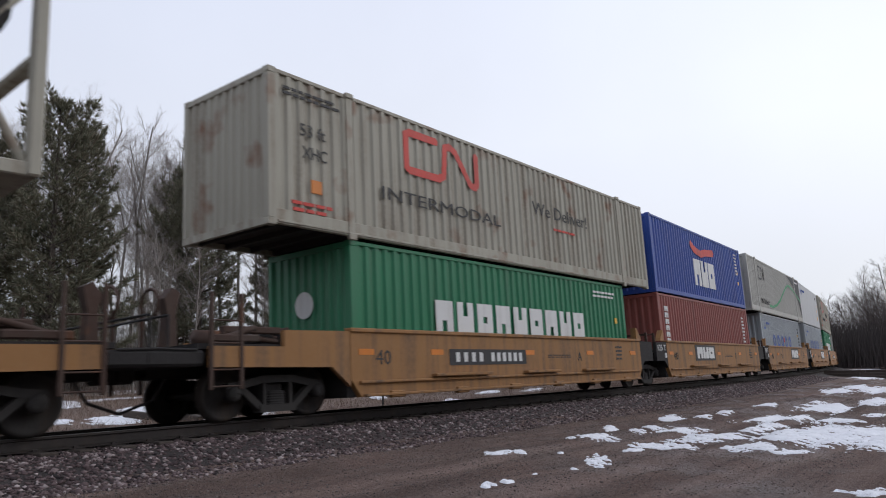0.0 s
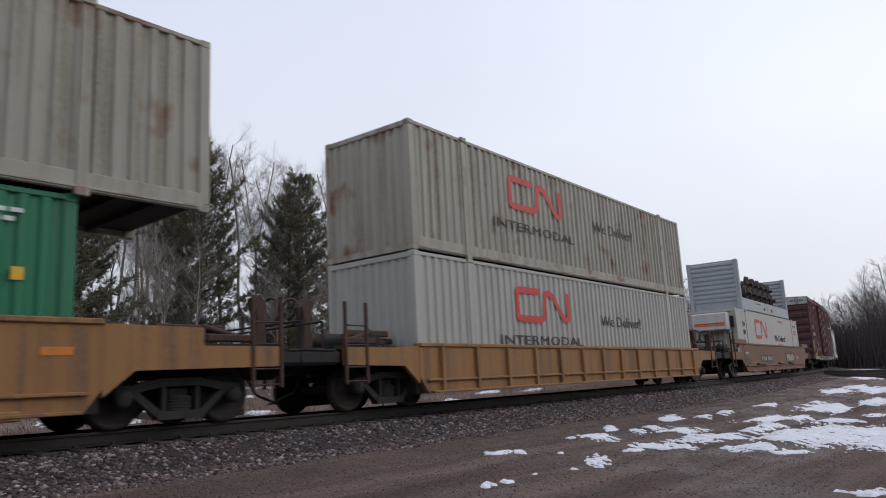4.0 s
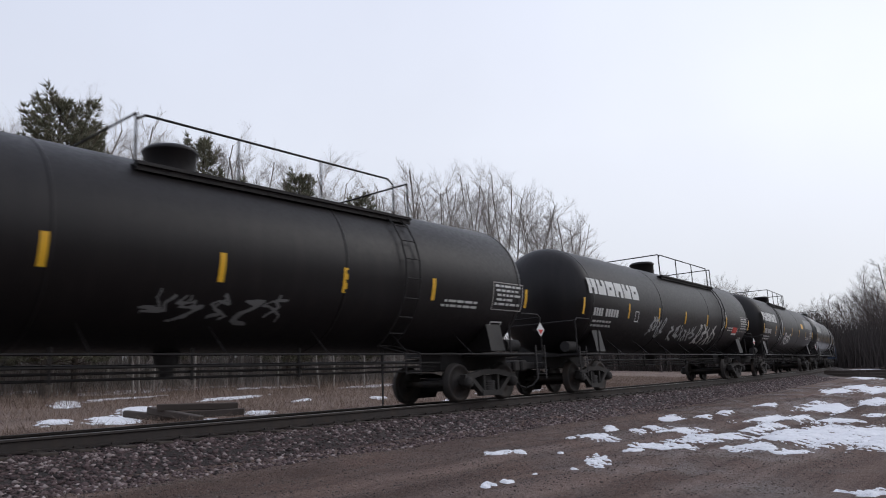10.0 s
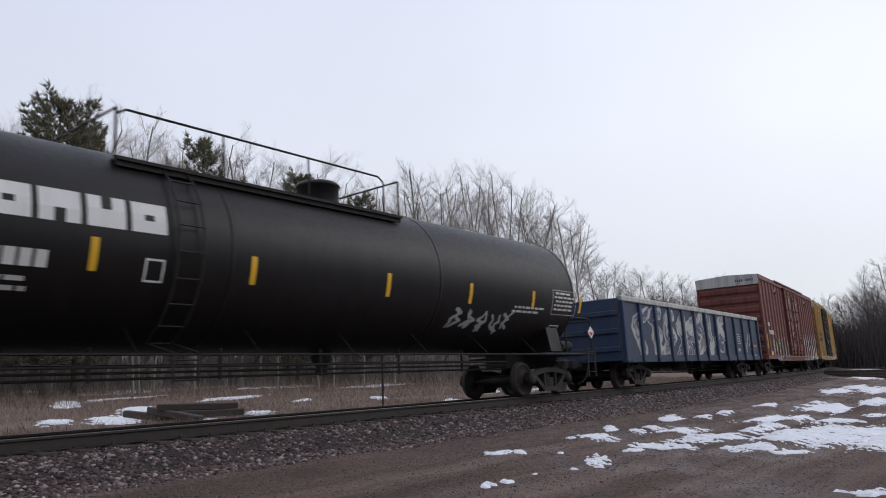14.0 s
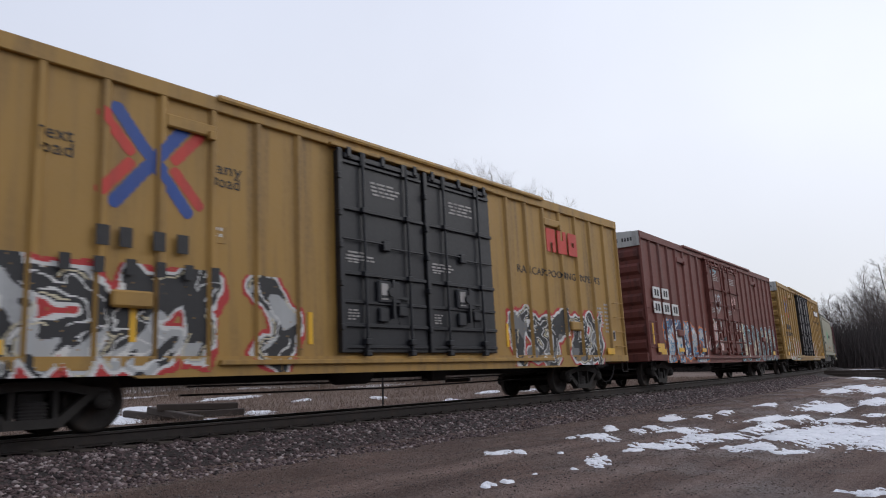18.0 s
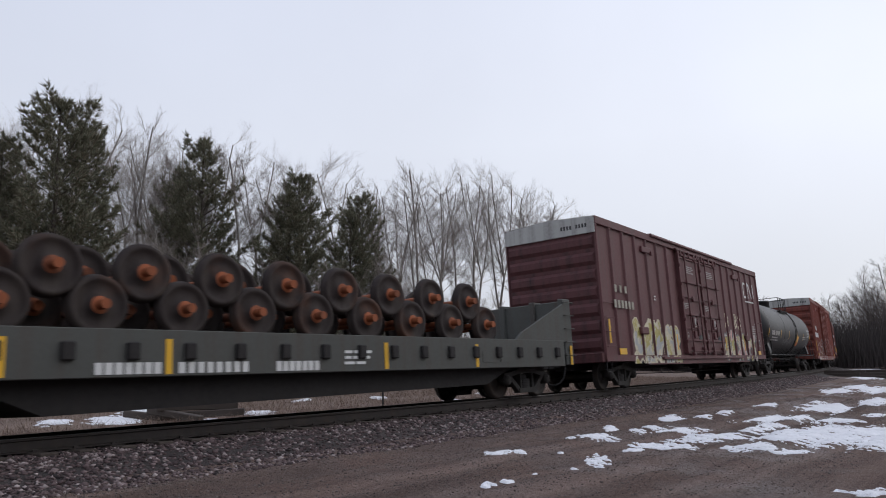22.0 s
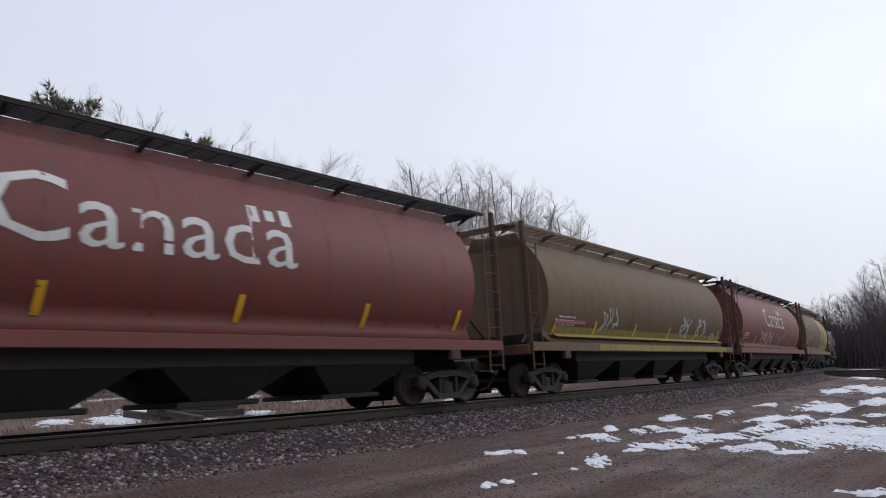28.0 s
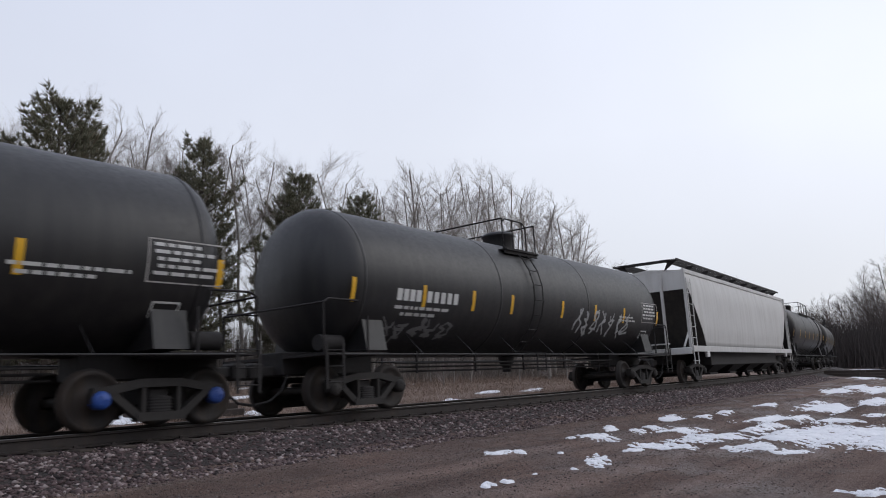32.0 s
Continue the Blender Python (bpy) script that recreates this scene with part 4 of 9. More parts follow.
def make_gear():
    ws = Build()
    wheel_profile(ws, -0.78, -1)
    wheel_profile(ws, 0.78, 1)
    ws.cyl((0, -1.05, 0), (0, 1.05, 0), 0.075, 12)
    wheelset = with_mat(ws, WHEEL_STEEL, "wheelset")
    sf = Build()
    for y in (-0.055,):
        top = [(-1.0, 0.05), (-1.0, 0.15), (-0.74, 0.17), (-0.48, 0.22), (-0.30, 0.26), (0.30, 0.26), (0.48, 0.22), (0.74, 0.17), (1.0, 0.15), (1.0, 0.05), (0.76, 0.05), (0.5, 0.11), (0.3, 0.14), (-0.3, 0.14), (-0.5, 0.11), (-0.76, 0.05)]
        sf.prism([(-1.0, 0.05), (-1.0, 0.15), (-0.74, 0.17), (-0.74, 0.05)], -0.08, 0.08)
        sf.prism([(0.74, 0.05), (0.74, 0.17), (1.0, 0.15), (1.0, 0.05)], -0.08, 0.08)
        sf.prism([(-0.74, 0.05), (-0.74, 0.17), (-0.30, 0.26), (-0.30, 0.14)], -0.08, 0.08)
        sf.prism([(0.30, 0.14), (0.30, 0.26), (0.74, 0.17), (0.74, 0.05)], -0.08, 0.08)
        sf.prism([(-0.30, 0.14), (-0.30, 0.26), (0.30, 0.26), (0.30, 0.14)], -0.08, 0.08)
        sf.prism([(-0.80, 0.05), (-0.66, 0.07), (-0.28, -0.24), (-0.36, -0.32)], -0.07, 0.07)
        sf.prism([(0.66, 0.07), (0.80, 0.05), (0.36, -0.32), (0.28, -0.24)], -0.07, 0.07)
        sf.prism([(-0.38, -0.34), (-0.38, -0.22), (0.38, -0.22), (0.38, -0.34)], -0.09, 0.09)
        for x in (-0.30, 0.24):
            sf.box(x, x + 0.06, -0.07, 0.07, -0.24, 0.16)
        for x in (-0.89, 0.89):
            sf.box(x - 0.13, x + 0.13, -0.07, 0.07, -0.06, 0.08)
    side = with_mat(sf, TRUCK_DARK, "side_frame")
    sp = Build()
    sp.lathe([(0, 0.02)] + [(0.014 * k, 0.20 if k % 3 else 0.17) for k in range(1, 20)] + [(0.28, 0.02)], (0, -0.02, -0.23), (0, -0.02, 1), 12)
    sp.v = [(x, y * 0.35, z) for x, y, z in sp.v]
    springs = with_mat(sp, FRAME_DARK, "spring_nest")
    cp = Build().lathe([(0, 0.0), (0.0, 0.10), (0.05, 0.13), (0.2, 0.13), (0.2, 0.0)], (0, -1.17, 0), (0, 0, 0), 16)
    for k in range(3):
        a = 2.1 * k
        cp.cyl((0.06 * math.cos(a), -1.185, 0.06 * math.sin(a)), (0.06 * math.cos(a), -1.16, 0.06 * math.sin(a)), 0.016, 6)
    cap = with_mat(cp, TRUCK_DARK, "bearing_cap")
    bl = Build().box(-0.17, 0.17, -1.0, 1.0, 0.32, 0.58, 0.03).box(-0.5, -0.42, -0.7, 0.7, 0.25, 0.36).box(0.42, 0.5, -0.7, 0.7, 0.25, 0.36)
    bolster = with_mat(bl, FRAME_DARK, "truck")
    return wheelset, side, springs, cap, bolster


WHEELSET, SIDE_FRAME, SPRINGS, CAP, BOLSTER = make_gear()
BLUE_CAP = CAP.copy()
BLUE_CAP.materials[0] = BLUE
WHEELS = {-1: [], 1: []}


def truck(car, u, blue=False):
    t = part("truck", BOLSTER, None, car, "two-axle cast steel truck")
    t.location = (u, 0, 0)
    for k in (-1, 1):
        w = part("wheelset", WHEELSET, None, t)
        w.location = (0.89 * k, 0, WHEEL_R)
        WHEELS[k].append(w)
        for sgn in (-1, 1):
            c = part("bearing_cap", BLUE_CAP if blue and sgn < 0 else CAP, None, t, "blue bearing cap" if blue and sgn < 0 else "")
            c.location, c.rotation_euler = (0.89 * k, 0, WHEEL_R), (0, 0, 0 if sgn < 0 else math.pi)
    for sgn in (-1, 1):
        s = part("side_frame", SIDE_FRAME, None, t)
        s.location = (0, 1.03 * sgn, WHEEL_R + 0.02)
        q = part("spring_nest", SPRINGS, None, t)
        q.location = (0, 1.03 * sgn, WHEEL_R - 0.02)
    return t


def couplers(car, a, b):
    """a, b: the ends' coupling points along the car."""
    for u, sg in ((a, -1), (b, 1)):
        c = Build().box(min(u, u - sg * 0.9), max(u, u - sg * 0.9), -0.09, 0.09, 0.72, 0.90, 0.02)
        c.box(min(u - sg * 0.02, u - sg * 0.3), max(u - sg * 0.02, u - sg * 0.3), -0.2, 0.2, 0.66, 0.96, 0.04)
        part("coupler", c, TRUCK_DARK, car)
        h = Build()
        pts = [(u - sg * 0.7, -0.35, 0.72), (u - sg * 0.55, -0.36, 0.45), (u - sg * 0.3, -0.33, 0.27), (u, -0.3, 0.22)]
        h.tube(pts, 0.025, 6)
        part("air_hose", h, FRAME_DARK, car)


def ladder(car, x0, x1, y, zs, mat=None, name="ladder", rails=True):
    b = Build()
    for z in zs:
        b.tube([(x0, y + 0.06, z), (x0, y, z), (x1, y, z), (x1, y + 0.06, z)], 0.012, 5)
    if rails:
        for x in (x0, x1):
            b.box(x - 0.025, x + 0.025, y - 0.008, y + 0.012, min(zs) - 0.12, max(zs) + 0.15)
    return part(name, b, mat or FRAME_DARK, car)


def ladder_end(car, x, y0, y1, zs, mat=None):
    b = Build()
    sg = -0.06 if x > 0 else 0.06
    for z in zs:
        b.tube([(x + sg, y0, z), (x, y0, z), (x, y1, z), (x + sg, y1, z)], 0.012, 5)
    return part("end_ladder", b, mat or FRAME_DARK, car)


def stirrup(car, x, y, z, w=0.35, mat=None):
    b = Build().tube([(x, y, z), (x, y, z - 0.32), (x + w, y, z - 0.32), (x + w, y, z)], 0.016, 5)
    part("stirrup_step", b, mat or FRAME_DARK, car)


def plates(car, name, rects, y, mat, label=""):
    """Thin painted or stuck plates on the side that faces the camera, each a part: (x0, x1, z0, z1)."""
    return [part(name, Build().box(x0, x1, y - 0.004, y + 0.012, z0, z1), mat, car, label) for x0, x1, z0, z1 in rects]


def bars(car, x, z, w, h, rows, y, mat, seed=1, name="stencil_lettering"):
    """Small unreadable stencils as plain bars, too fine to pick apart."""
    rng = random.Random(seed)
    step = h / rows
    b = Build()
    for k in range(rows):
        top = z + h - k * step
        ww = w * rng.uniform(0.7, 1.0)
        xx = x + (w - ww) * rng.uniform(0, 0.5)
        while xx < x + ww:
            seg = rng.uniform(0.35, 1.0) * min(0.26, w * 0.4)
            b.box(xx, min(xx + seg, x + w), y - 0.004, y + 0.012, top - step * 0.5, top)
            xx += seg + 0.045
    return tagged(part(name, b, mat, car), kind="stuff")


def blocks(car, x0, x1, z0, z1, n, y, mat, name="lettering_block", slit=True, gap=0.22):
    """A lettered brand or number as plain blocks of its size and colour."""
    w = (x1 - x0) / n
    out = []
    for k in range(n):
        a, b = x0 + w * (k + gap / 2), x0 + w * (k + 1 - gap / 2)
        if not slit and b - a > 0.66 * (z1 - z0):
            m = (a + b) / 2
            a, b = m - 0.33 * (z1 - z0), m + 0.33 * (z1 - z0)
        q = Build()
        lo, hi = y - 0.004, y + 0.012
        h, v = (b - a), (z1 - z0)
        if slit and k % 3 == 0:  # notched below
            q.box(a, b, lo, hi, z0 + v * 0.42, z1).box(a, a + h * 0.36, lo, hi, z0, z0 + v * 0.42).box(b - h * 0.36, b, lo, hi, z0, z0 + v * 0.42)
        elif slit and k % 3 == 1:  # notched above
            q.box(a, b, lo, hi, z0, z0 + v * 0.58).box(a, a + h * 0.36, lo, hi, z0 + v * 0.58, z1).box(b - h * 0.36, b, lo, hi, z0 + v * 0.58, z1)
        elif slit:  # pierced
            q.box(a, b, lo, hi, z0, z0 + v * 0.4).box(a, b, lo, hi, z0 + v * 0.6, z1).box(a, a + h * 0.36, lo, hi, z0 + v * 0.4, z0 + v * 0.6).box(b - h * 0.36, b, lo, hi, z0 + v * 0.4, z0 + v * 0.6)
        else:
            q.box(a, b, lo, hi, z0, z1)
        out.append(part(name, q, mat, car))
    return out


def lettering(car, body, x, z, size, y, mat, width=None, shear=0.0, bold=0.0, name="lettering"):
    """Words in the built-in font, lying on the side that faces the camera. x, z: left end of the base line; size: height of capitals."""
    cu = bpy.data.curves.new("letters", "FONT")
    cu.body, cu.size, cu.resolution_u, cu.extrude, cu.shear, cu.offset = body, size * 1.4, 2, 0.004, shear, bold * size
    ob = bpy.data.objects.new("letters", cu)
    scene.collection.objects.link(ob)
    bpy.context.view_layer.update()
    me = bpy.data.meshes.new_from_object(ob.evaluated_get(bpy.context.evaluated_depsgraph_get()))
    bpy.data.objects.remove(ob)
    co = np.empty(len(me.vertices) * 3)
    me.vertices.foreach_get("co", co)
    co = co.reshape(-1, 3)
    k = 1.0 if width is None else width / max(1e-6, co[:, 0].max() - co[:, 0].min())
    res = np.stack([x + (co[:, 0] - co[:, 0].min()) * k, y - co[:, 2], z + co[:, 1]], -1)
    me.vertices.foreach_set("co", res.ravel())
    # one part a letter: islands that overlap along the line belong together
    polys = [tuple(p.vertices) for p in me.polygons]
    root = list(range(len(res)))

    def find(i):
        while root[i] != i:
            root[i] = root[root[i]]
            i = root[i]
        return i

    for p in polys:
        for i in p[1:]:
            root[find(i)] = find(p[0])
    spans = {}
    for i in range(len(res)):
        r = find(i)
        lo, hi = spans.get(r, (9e9, -9e9))
        spans[r] = (min(lo, res[i, 0]), max(hi, res[i, 0]))
    order = sorted(spans, key=lambda r: spans[r][0])
    letter, end, n = {}, -9e9, -1
    for r in order:
        lo, hi = spans[r]
        if lo > end - 0.3 * (hi - lo):
            n += 1
        end = max(end, hi)
        letter[r] = n
    out = []
    for k in range(n + 1):
        fs = [p for p in polys if letter[find(p[0])] == k]
        used = sorted({i for p in fs for i in p})
        at = {i: j for j, i in enumerate(used)}
        m2 = bpy.data.meshes.new("letter")
        m2.from_pydata([tuple(res[i]) for i in used], [], [tuple(at[i] for i in p) for p in fs])
        m2.materials.append(mat)
        out.append(part("letter", m2, None, car))
    return out


def yellow_strips(car, xs, y, z0=1.2, z1=1.75, w=0.1):
    for x in xs:
        plates(car, "reflector_strip", [(x - w / 2, x + w / 2, z0, z1)], y, YELLOW)


def underframe(car, half, z=0.95, reservoir=True):
    b = Build().box(-half, half, -0.32, 0.32, z - 0.33, z + 0.12, 0.01)
    part("centre_sill", b, FRAME_DARK, car)
    rods = Build()
    for y, zz in ((-0.75, z - 0.37), (-0.55, z - 0.5)):
        rods.tube([(-half * 0.55, y, zz), (0, y, zz - 0.05), (half * 0.55, y, zz)], 0.018, 5)
    part("brake_rod", rods, FRAME_DARK, car)
    if reservoir:
        part("air_reservoir", Build().lathe([(0, 0.0), (0.02, 0.15), (0.1, 0.2), (0.9, 0.2), (0.98, 0.15), (1, 0)], (-1.9, -0.75, z - 0.25), (0, -0.75, z - 0.25), 14), FRAME_DARK, car)
        part("brake_valve", Build().box(0.9, 1.4, -0.9, -0.55, z - 0.45, z - 0.05, 0.03), FRAME_DARK, car)
        part("brake_lever", Build().box(2.2, 2.26, -0.9, -0.2, z - 0.5, z - 0.42), FRAME_DARK, car)


# ---- box cars ----
def thing_part(car, name, n):
    return [o for o in car.children if o.name.startswith(name)][n]


def boxcar(label, mat, door_mat=None, half=9.37, posts=8, seed=1):
    car = thing("boxcar", label, "boxcar", "freight cars of the train")
    door_mat = door_mat or mat
    yp, yr, z0, z1 = 1.50, 1.565, 0.82, 4.98
    bar = part("body", Build().box(-half + 0.03, half - 0.03, -yp, yp, z0 + 0.02, z1), mat, car)
    # roof with cross ribs
    r = Build().prism_x([(-1.55, 5.07), (-1.56, 5.12), (0, 5.21), (1.56, 5.12), (1.55, 5.07)], -half + 0.02, half - 0.02)
    part("roof", r, ROOF_GREY, car)
    rr = Build().prism_x([(-1.5, 5.08), (-1.5, 5.10), (0, 5.225), (1.5, 5.10), (1.5, 5.08)], -0.04, 0.04).mesh("roof_rib")
    rr.materials.append(ROOF_GREY)
    for k in range(18):
        part("roof_rib", rr, None, car).location.x = -half + 0.5 + k * (2 * half - 1) / 17
    for sg in (-1, 1):
        # top chord and side sill
        part("eave_rail", Build().box(-half, half, sg * yp - (0.075 if sg < 0 else 0), sg * yp + (0.075 if sg > 0 else 0), 4.88, 5.115, 0.012), mat, car)
        a, b = (-yr, -yp + 0.02) if sg < 0 else (yp - 0.02, yr)
        part("side_sill", Build().prism([(-half, 0.82), (-half + 2.9, 0.82), (-half + 3.2, 0.70), (half - 3.2, 0.70), (half - 2.9, 0.82), (half, 0.82), (half, 1.0), (-half, 1.0)], a, b), mat, car)
        step = (half - 2.45) / posts
        post = None
        for k in range(posts):
            for e in (-1, 1):
                x = e * (half - 0.04 - k * step)
                w = 0.05 if k == 0 else 0.085
                q = Build()
                q.add([(x - w, sg * yp, 1.0), (x - w * 0.45, sg * yr, 1.0), (x + w * 0.45, sg * yr, 1.0), (x + w, sg * yp, 1.0), (x - w, sg * yp, 4.9), (x - w * 0.45, sg * yr, 4.9), (x + w * 0.45, sg * yr, 4.9), (x + w, sg * yp, 4.9)],
                      [(0, 4, 5, 1), (1, 5, 6, 2), (2, 6, 7, 3), (0, 1, 2, 3), (4, 7, 6, 5)])
                part("side_post", q, mat, car)
    # doors
    for j, (a, b) in enumerate(((-2.42, -0.03), (0.03, 2.42))):
        d = part("plug_door", Build().box(a, b, -1.60, -1.49, 1.05, 4.82, 0.015), door_mat, car)
        for z in (1.55, 2.5, 3.72):
            part("door_rail", Build().box(a + 0.03, b - 0.03, -1.655, -1.60, z - 0.035, z + 0.035, 0.008), door_mat, d)
        for x in (a + 0.6, b - 0.55):
            part("lock_rod", Build().cyl((x, -1.67, 1.1), (x, -1.67, 4.85), 0.028, 8), door_mat, d)
        part("door_edge_post", Build().box(a - 0.03, a + 0.09, -1.66, -1.60, 1.05, 4.85, 0.01), door_mat, d)
        part("door_handle", Build().box(a + 1.0, a + 1.75, -1.69, -1.62, 2.08, 2.13).box(a + 1.3, a + 1.36, -1.7, -1.62, 1.7, 2.45), door_mat, d)
        part("latch_box", Build().box(a + 0.95, a + 1.2, -1.67, -1.6, 1.62, 1.9, 0.02), door_mat, d)
        part("latch_box", Build().box(a + 1.5, a + 1.75, -1.67, -1.6, 1.75, 1.95, 0.02), door_mat, d)
        part("hanger_bracket", Build().box(a + 0.15, b - 0.15, -1.66, -1.6, 4.68, 4.78, 0.01).box(a + 0.55, a + 0.67, -1.68, -1.6, 4.6, 4.86).box(b - 0.67, b - 0.55, -1.68, -1.6, 4.6, 4.86), door_mat, d)
        bars(d, a + 0.85, 4.05, 0.85, 0.30, 4, -1.604, FADED_WHITE, seed + j)
        bars(d, a + 0.2, 2.68, 0.3, 0.16, 3, -1.604, FADED_WHITE, seed + 5 + j)
        bars(d, a + 1.15, 1.95, 0.3, 0.36, 4, -1.604, FADED_WHITE, seed + 9 + j)
    part("door_track", Build().box(-4.9, 4.9, -1.64, -1.56, 0.86, 0.94, 0.01), mat, car)
    part("upper_door_track", Build().box(-2.6, 2.6, -1.66, -1.56, 4.86, 4.93, 0.01), mat, car)
    # a lipped edge along the middle of the eaves, tie rods and placards on the doors
    for sg in (-1, 1):
        part("roof_edge", Build().prism_x([(sg * 1.48, 5.07), (sg * 1.63, 5.05), (sg * 1.645, 5.09), (sg * 1.62, 5.15), (sg * 1.48, 5.165)], -4.95, 4.95), mat, car)
    guide = with_mat(Build().box(-0.07, 0.07, -1.72, -1.6, -0.055, 0.055, 0.012), door_mat, "rod_guide")
    hanger = with_mat(Build().box(-0.05, 0.05, -1.69, -1.6, 4.7, 4.9, 0.01), door_mat, "roller_hanger")
    for j, (a, b) in enumerate(((-2.42, -0.03), (0.03, 2.42))):
        d = thing_part(car, "plug_door", j)
        part("tie_rod", Build().tube([(a + 0.05, -1.66, 3.13), (a + 1.15, -1.66, 3.13), (a + 1.25, -1.66, 3.06), (b - 0.1, -1.66, 3.06)], 0.018, 6).box(a + 1.1, a + 1.3, -1.69, -1.61, 3.0, 3.2, 0.015), door_mat, d)
        for z in (1.16, 1.98, 4.62):
            part("door_rail", Build().box(a + 0.04, b - 0.04, -1.642, -1.60, z - 0.03, z + 0.03, 0.006), door_mat, d)
        for x in (a + 0.6, b - 0.55):
            for z in (1.04, 1.25, 2.5, 3.72):
                part("rod_guide", guide, None, d).location = (x, 0, z)
        for z in (1.5, 2.3, 3.0, 3.6, 4.3):
            part("hinge_lug", Build().box(a - 0.06, a + 0.02, -1.70, -1.60, z - 0.06, z + 0.06, 0.012), door_mat, d)
        for x in (a + 0.25, a + 1.17, b - 0.25):
            part("roller_hanger", hanger, None, d).location.x = x
        part("gear_housing", Build().box(a + 0.92, a + 1.55, -1.675, -1.6, 1.98, 2.42, 0.03).cyl((a + 1.24, -1.73, 2.2), (a + 1.24, -1.66, 2.2), 0.09, 12), door_mat, d)
        plates(d, "placard", [(a + 1.0, a + 1.18, 2.05, 2.36)], -1.679, FADED_WHITE)
        plates(d, "dark_placard", [(a + 1.55, a + 1.95, 1.5, 1.85)], -1.606, BOX_BLACK)
        bars(d, a + 0.15, 2.72, 0.75, 0.2, 3, -1.604, FADED_WHITE, seed + 31 + j)
        bars(d, a + 1.02, 2.42, 0.42, 0.1, 2, -1.606, FADED_WHITE, seed + 37 + j)
        bars(d, a + 0.18, 1.62, 0.28, 0.22, 4, -1.604, FADED_WHITE, seed + 41 + j)
    bars(car, half - 1.7, 1.75, 0.4, 0.62, 6, -1.508, FADED_WHITE, seed + 51)
    bars(car, half - 1.2, 1.6, 0.3, 0.9, 8, -1.508, FADED_WHITE, seed + 52)
    plates(car, "data_panel", [(half - 0.98, half - 0.6, 1.42, 1.72)], -1.508, FADED_WHITE)
    plates(car, "data_panel", [(half - 0.93, half - 0.65, 1.47, 1.67)], -1.513, BLACK)
    # grime and painted-in shade for the two end walls
    grimy = BOX_END_SHADED[mat.name]
    # end walls: horizontal corrugations, pale upper sheet
    for sg in (-1, 1):
        x = sg * (half - 0.03)
        for k in range(7):
            z = 1.12 + k * 0.505
            part("end_rib", Build().add([(x, -1.46, z), (x, 1.46, z), (x, 1.46, z + 0.40), (x, -1.46, z + 0.40), (x + sg * 0.07, -1.42, z + 0.12), (x + sg * 0.07, 1.42, z + 0.12), (x + sg * 0.07, 1.42, z + 0.30), (x + sg * 0.07, -1.42, z + 0.30)],
                                        [(0, 1, 5, 4), (1, 2, 6, 5), (2, 3, 7, 6), (3, 0, 4, 7), (4, 5, 6, 7)]), grimy, car)
        part("end_cap", Build().prism_x([(-1.54, 4.62), (-1.54, 5.08), (0, 5.18), (1.54, 5.08), (1.54, 4.62)], min(x, x + sg * 0.06), max(x, x + sg * 0.06)), ROOF_GREY, car, "pale grey upper end sheet")
        tag_bars = Build()
        for q in range(9):
            if q != 4:
                tag_bars.box(min(x + sg * 0.055, x + sg * 0.064), max(x + sg * 0.055, x + sg * 0.064), -1.3 + 0.1 * q, -1.24 + 0.1 * q, 4.8, 4.92)
        tagged(part("end_lettering", tag_bars, BLACK, car), kind="stuff")
        part("end_sill", Build().box(min(x, x + sg * 0.2), max(x, x + sg * 0.2), -1.5, 1.5, 0.80, 1.08, 0.02), grimy, car)
        part("end_sheet", Build().box(min(x - sg * 0.01, x + sg * 0.004), max(x - sg * 0.01, x + sg * 0.004), -1.49, 1.49, 1.08, 4.62), grimy, car)
        ladder_end(car, x + sg * 0.12, 0.95, 1.4, [1.3, 1.7, 2.1, 2.5], mat)
    # ladders, placard ledges, steps, jacking lugs
    ladder(car, -half + 0.1, -half + 0.72, -1.60, [1.25, 1.68, 2.1, 2.53], mat, rails=False)
    ladder(car, half - 0.72, half - 0.1, -1.60, [1.25, 1.68, 2.1, 2.53], mat, rails=False)
    for e in (-1, 1):
        x = e * (half - 3.95)
        part("lift_bracket", Build().box(x - 0.42, x + 0.42, -1.585, -1.5, 4.42, 4.62, 0.02).box(x + 0.28, x + 0.4, -1.64, -1.56, 4.36, 4.5, 0.01), mat, car)
        part("jacking_pad", Build().box(e * 6.3 - 0.3, e * 6.3 + 0.3, -1.62, -1.5, 1.66, 1.9, 0.03), mat, car)
        stirrup(car, e * (half - 0.2) - 0.18, -1.53, 0.84)
    plates(car, "placard_holder", [(-half + 4.35, -half + 4.62, 2.75, 3.02)], -1.508, mat)
    bars(car, -half + 4.38, 2.8, 0.2, 0.2, 2, -1.514, WHITE, seed + 20)
    underframe(car, half - 0.4)
    couplers(car, -half - 0.95, half + 0.95)
    truck(car, -half + 2.05)
    truck(car, half - 2.05)
    return car


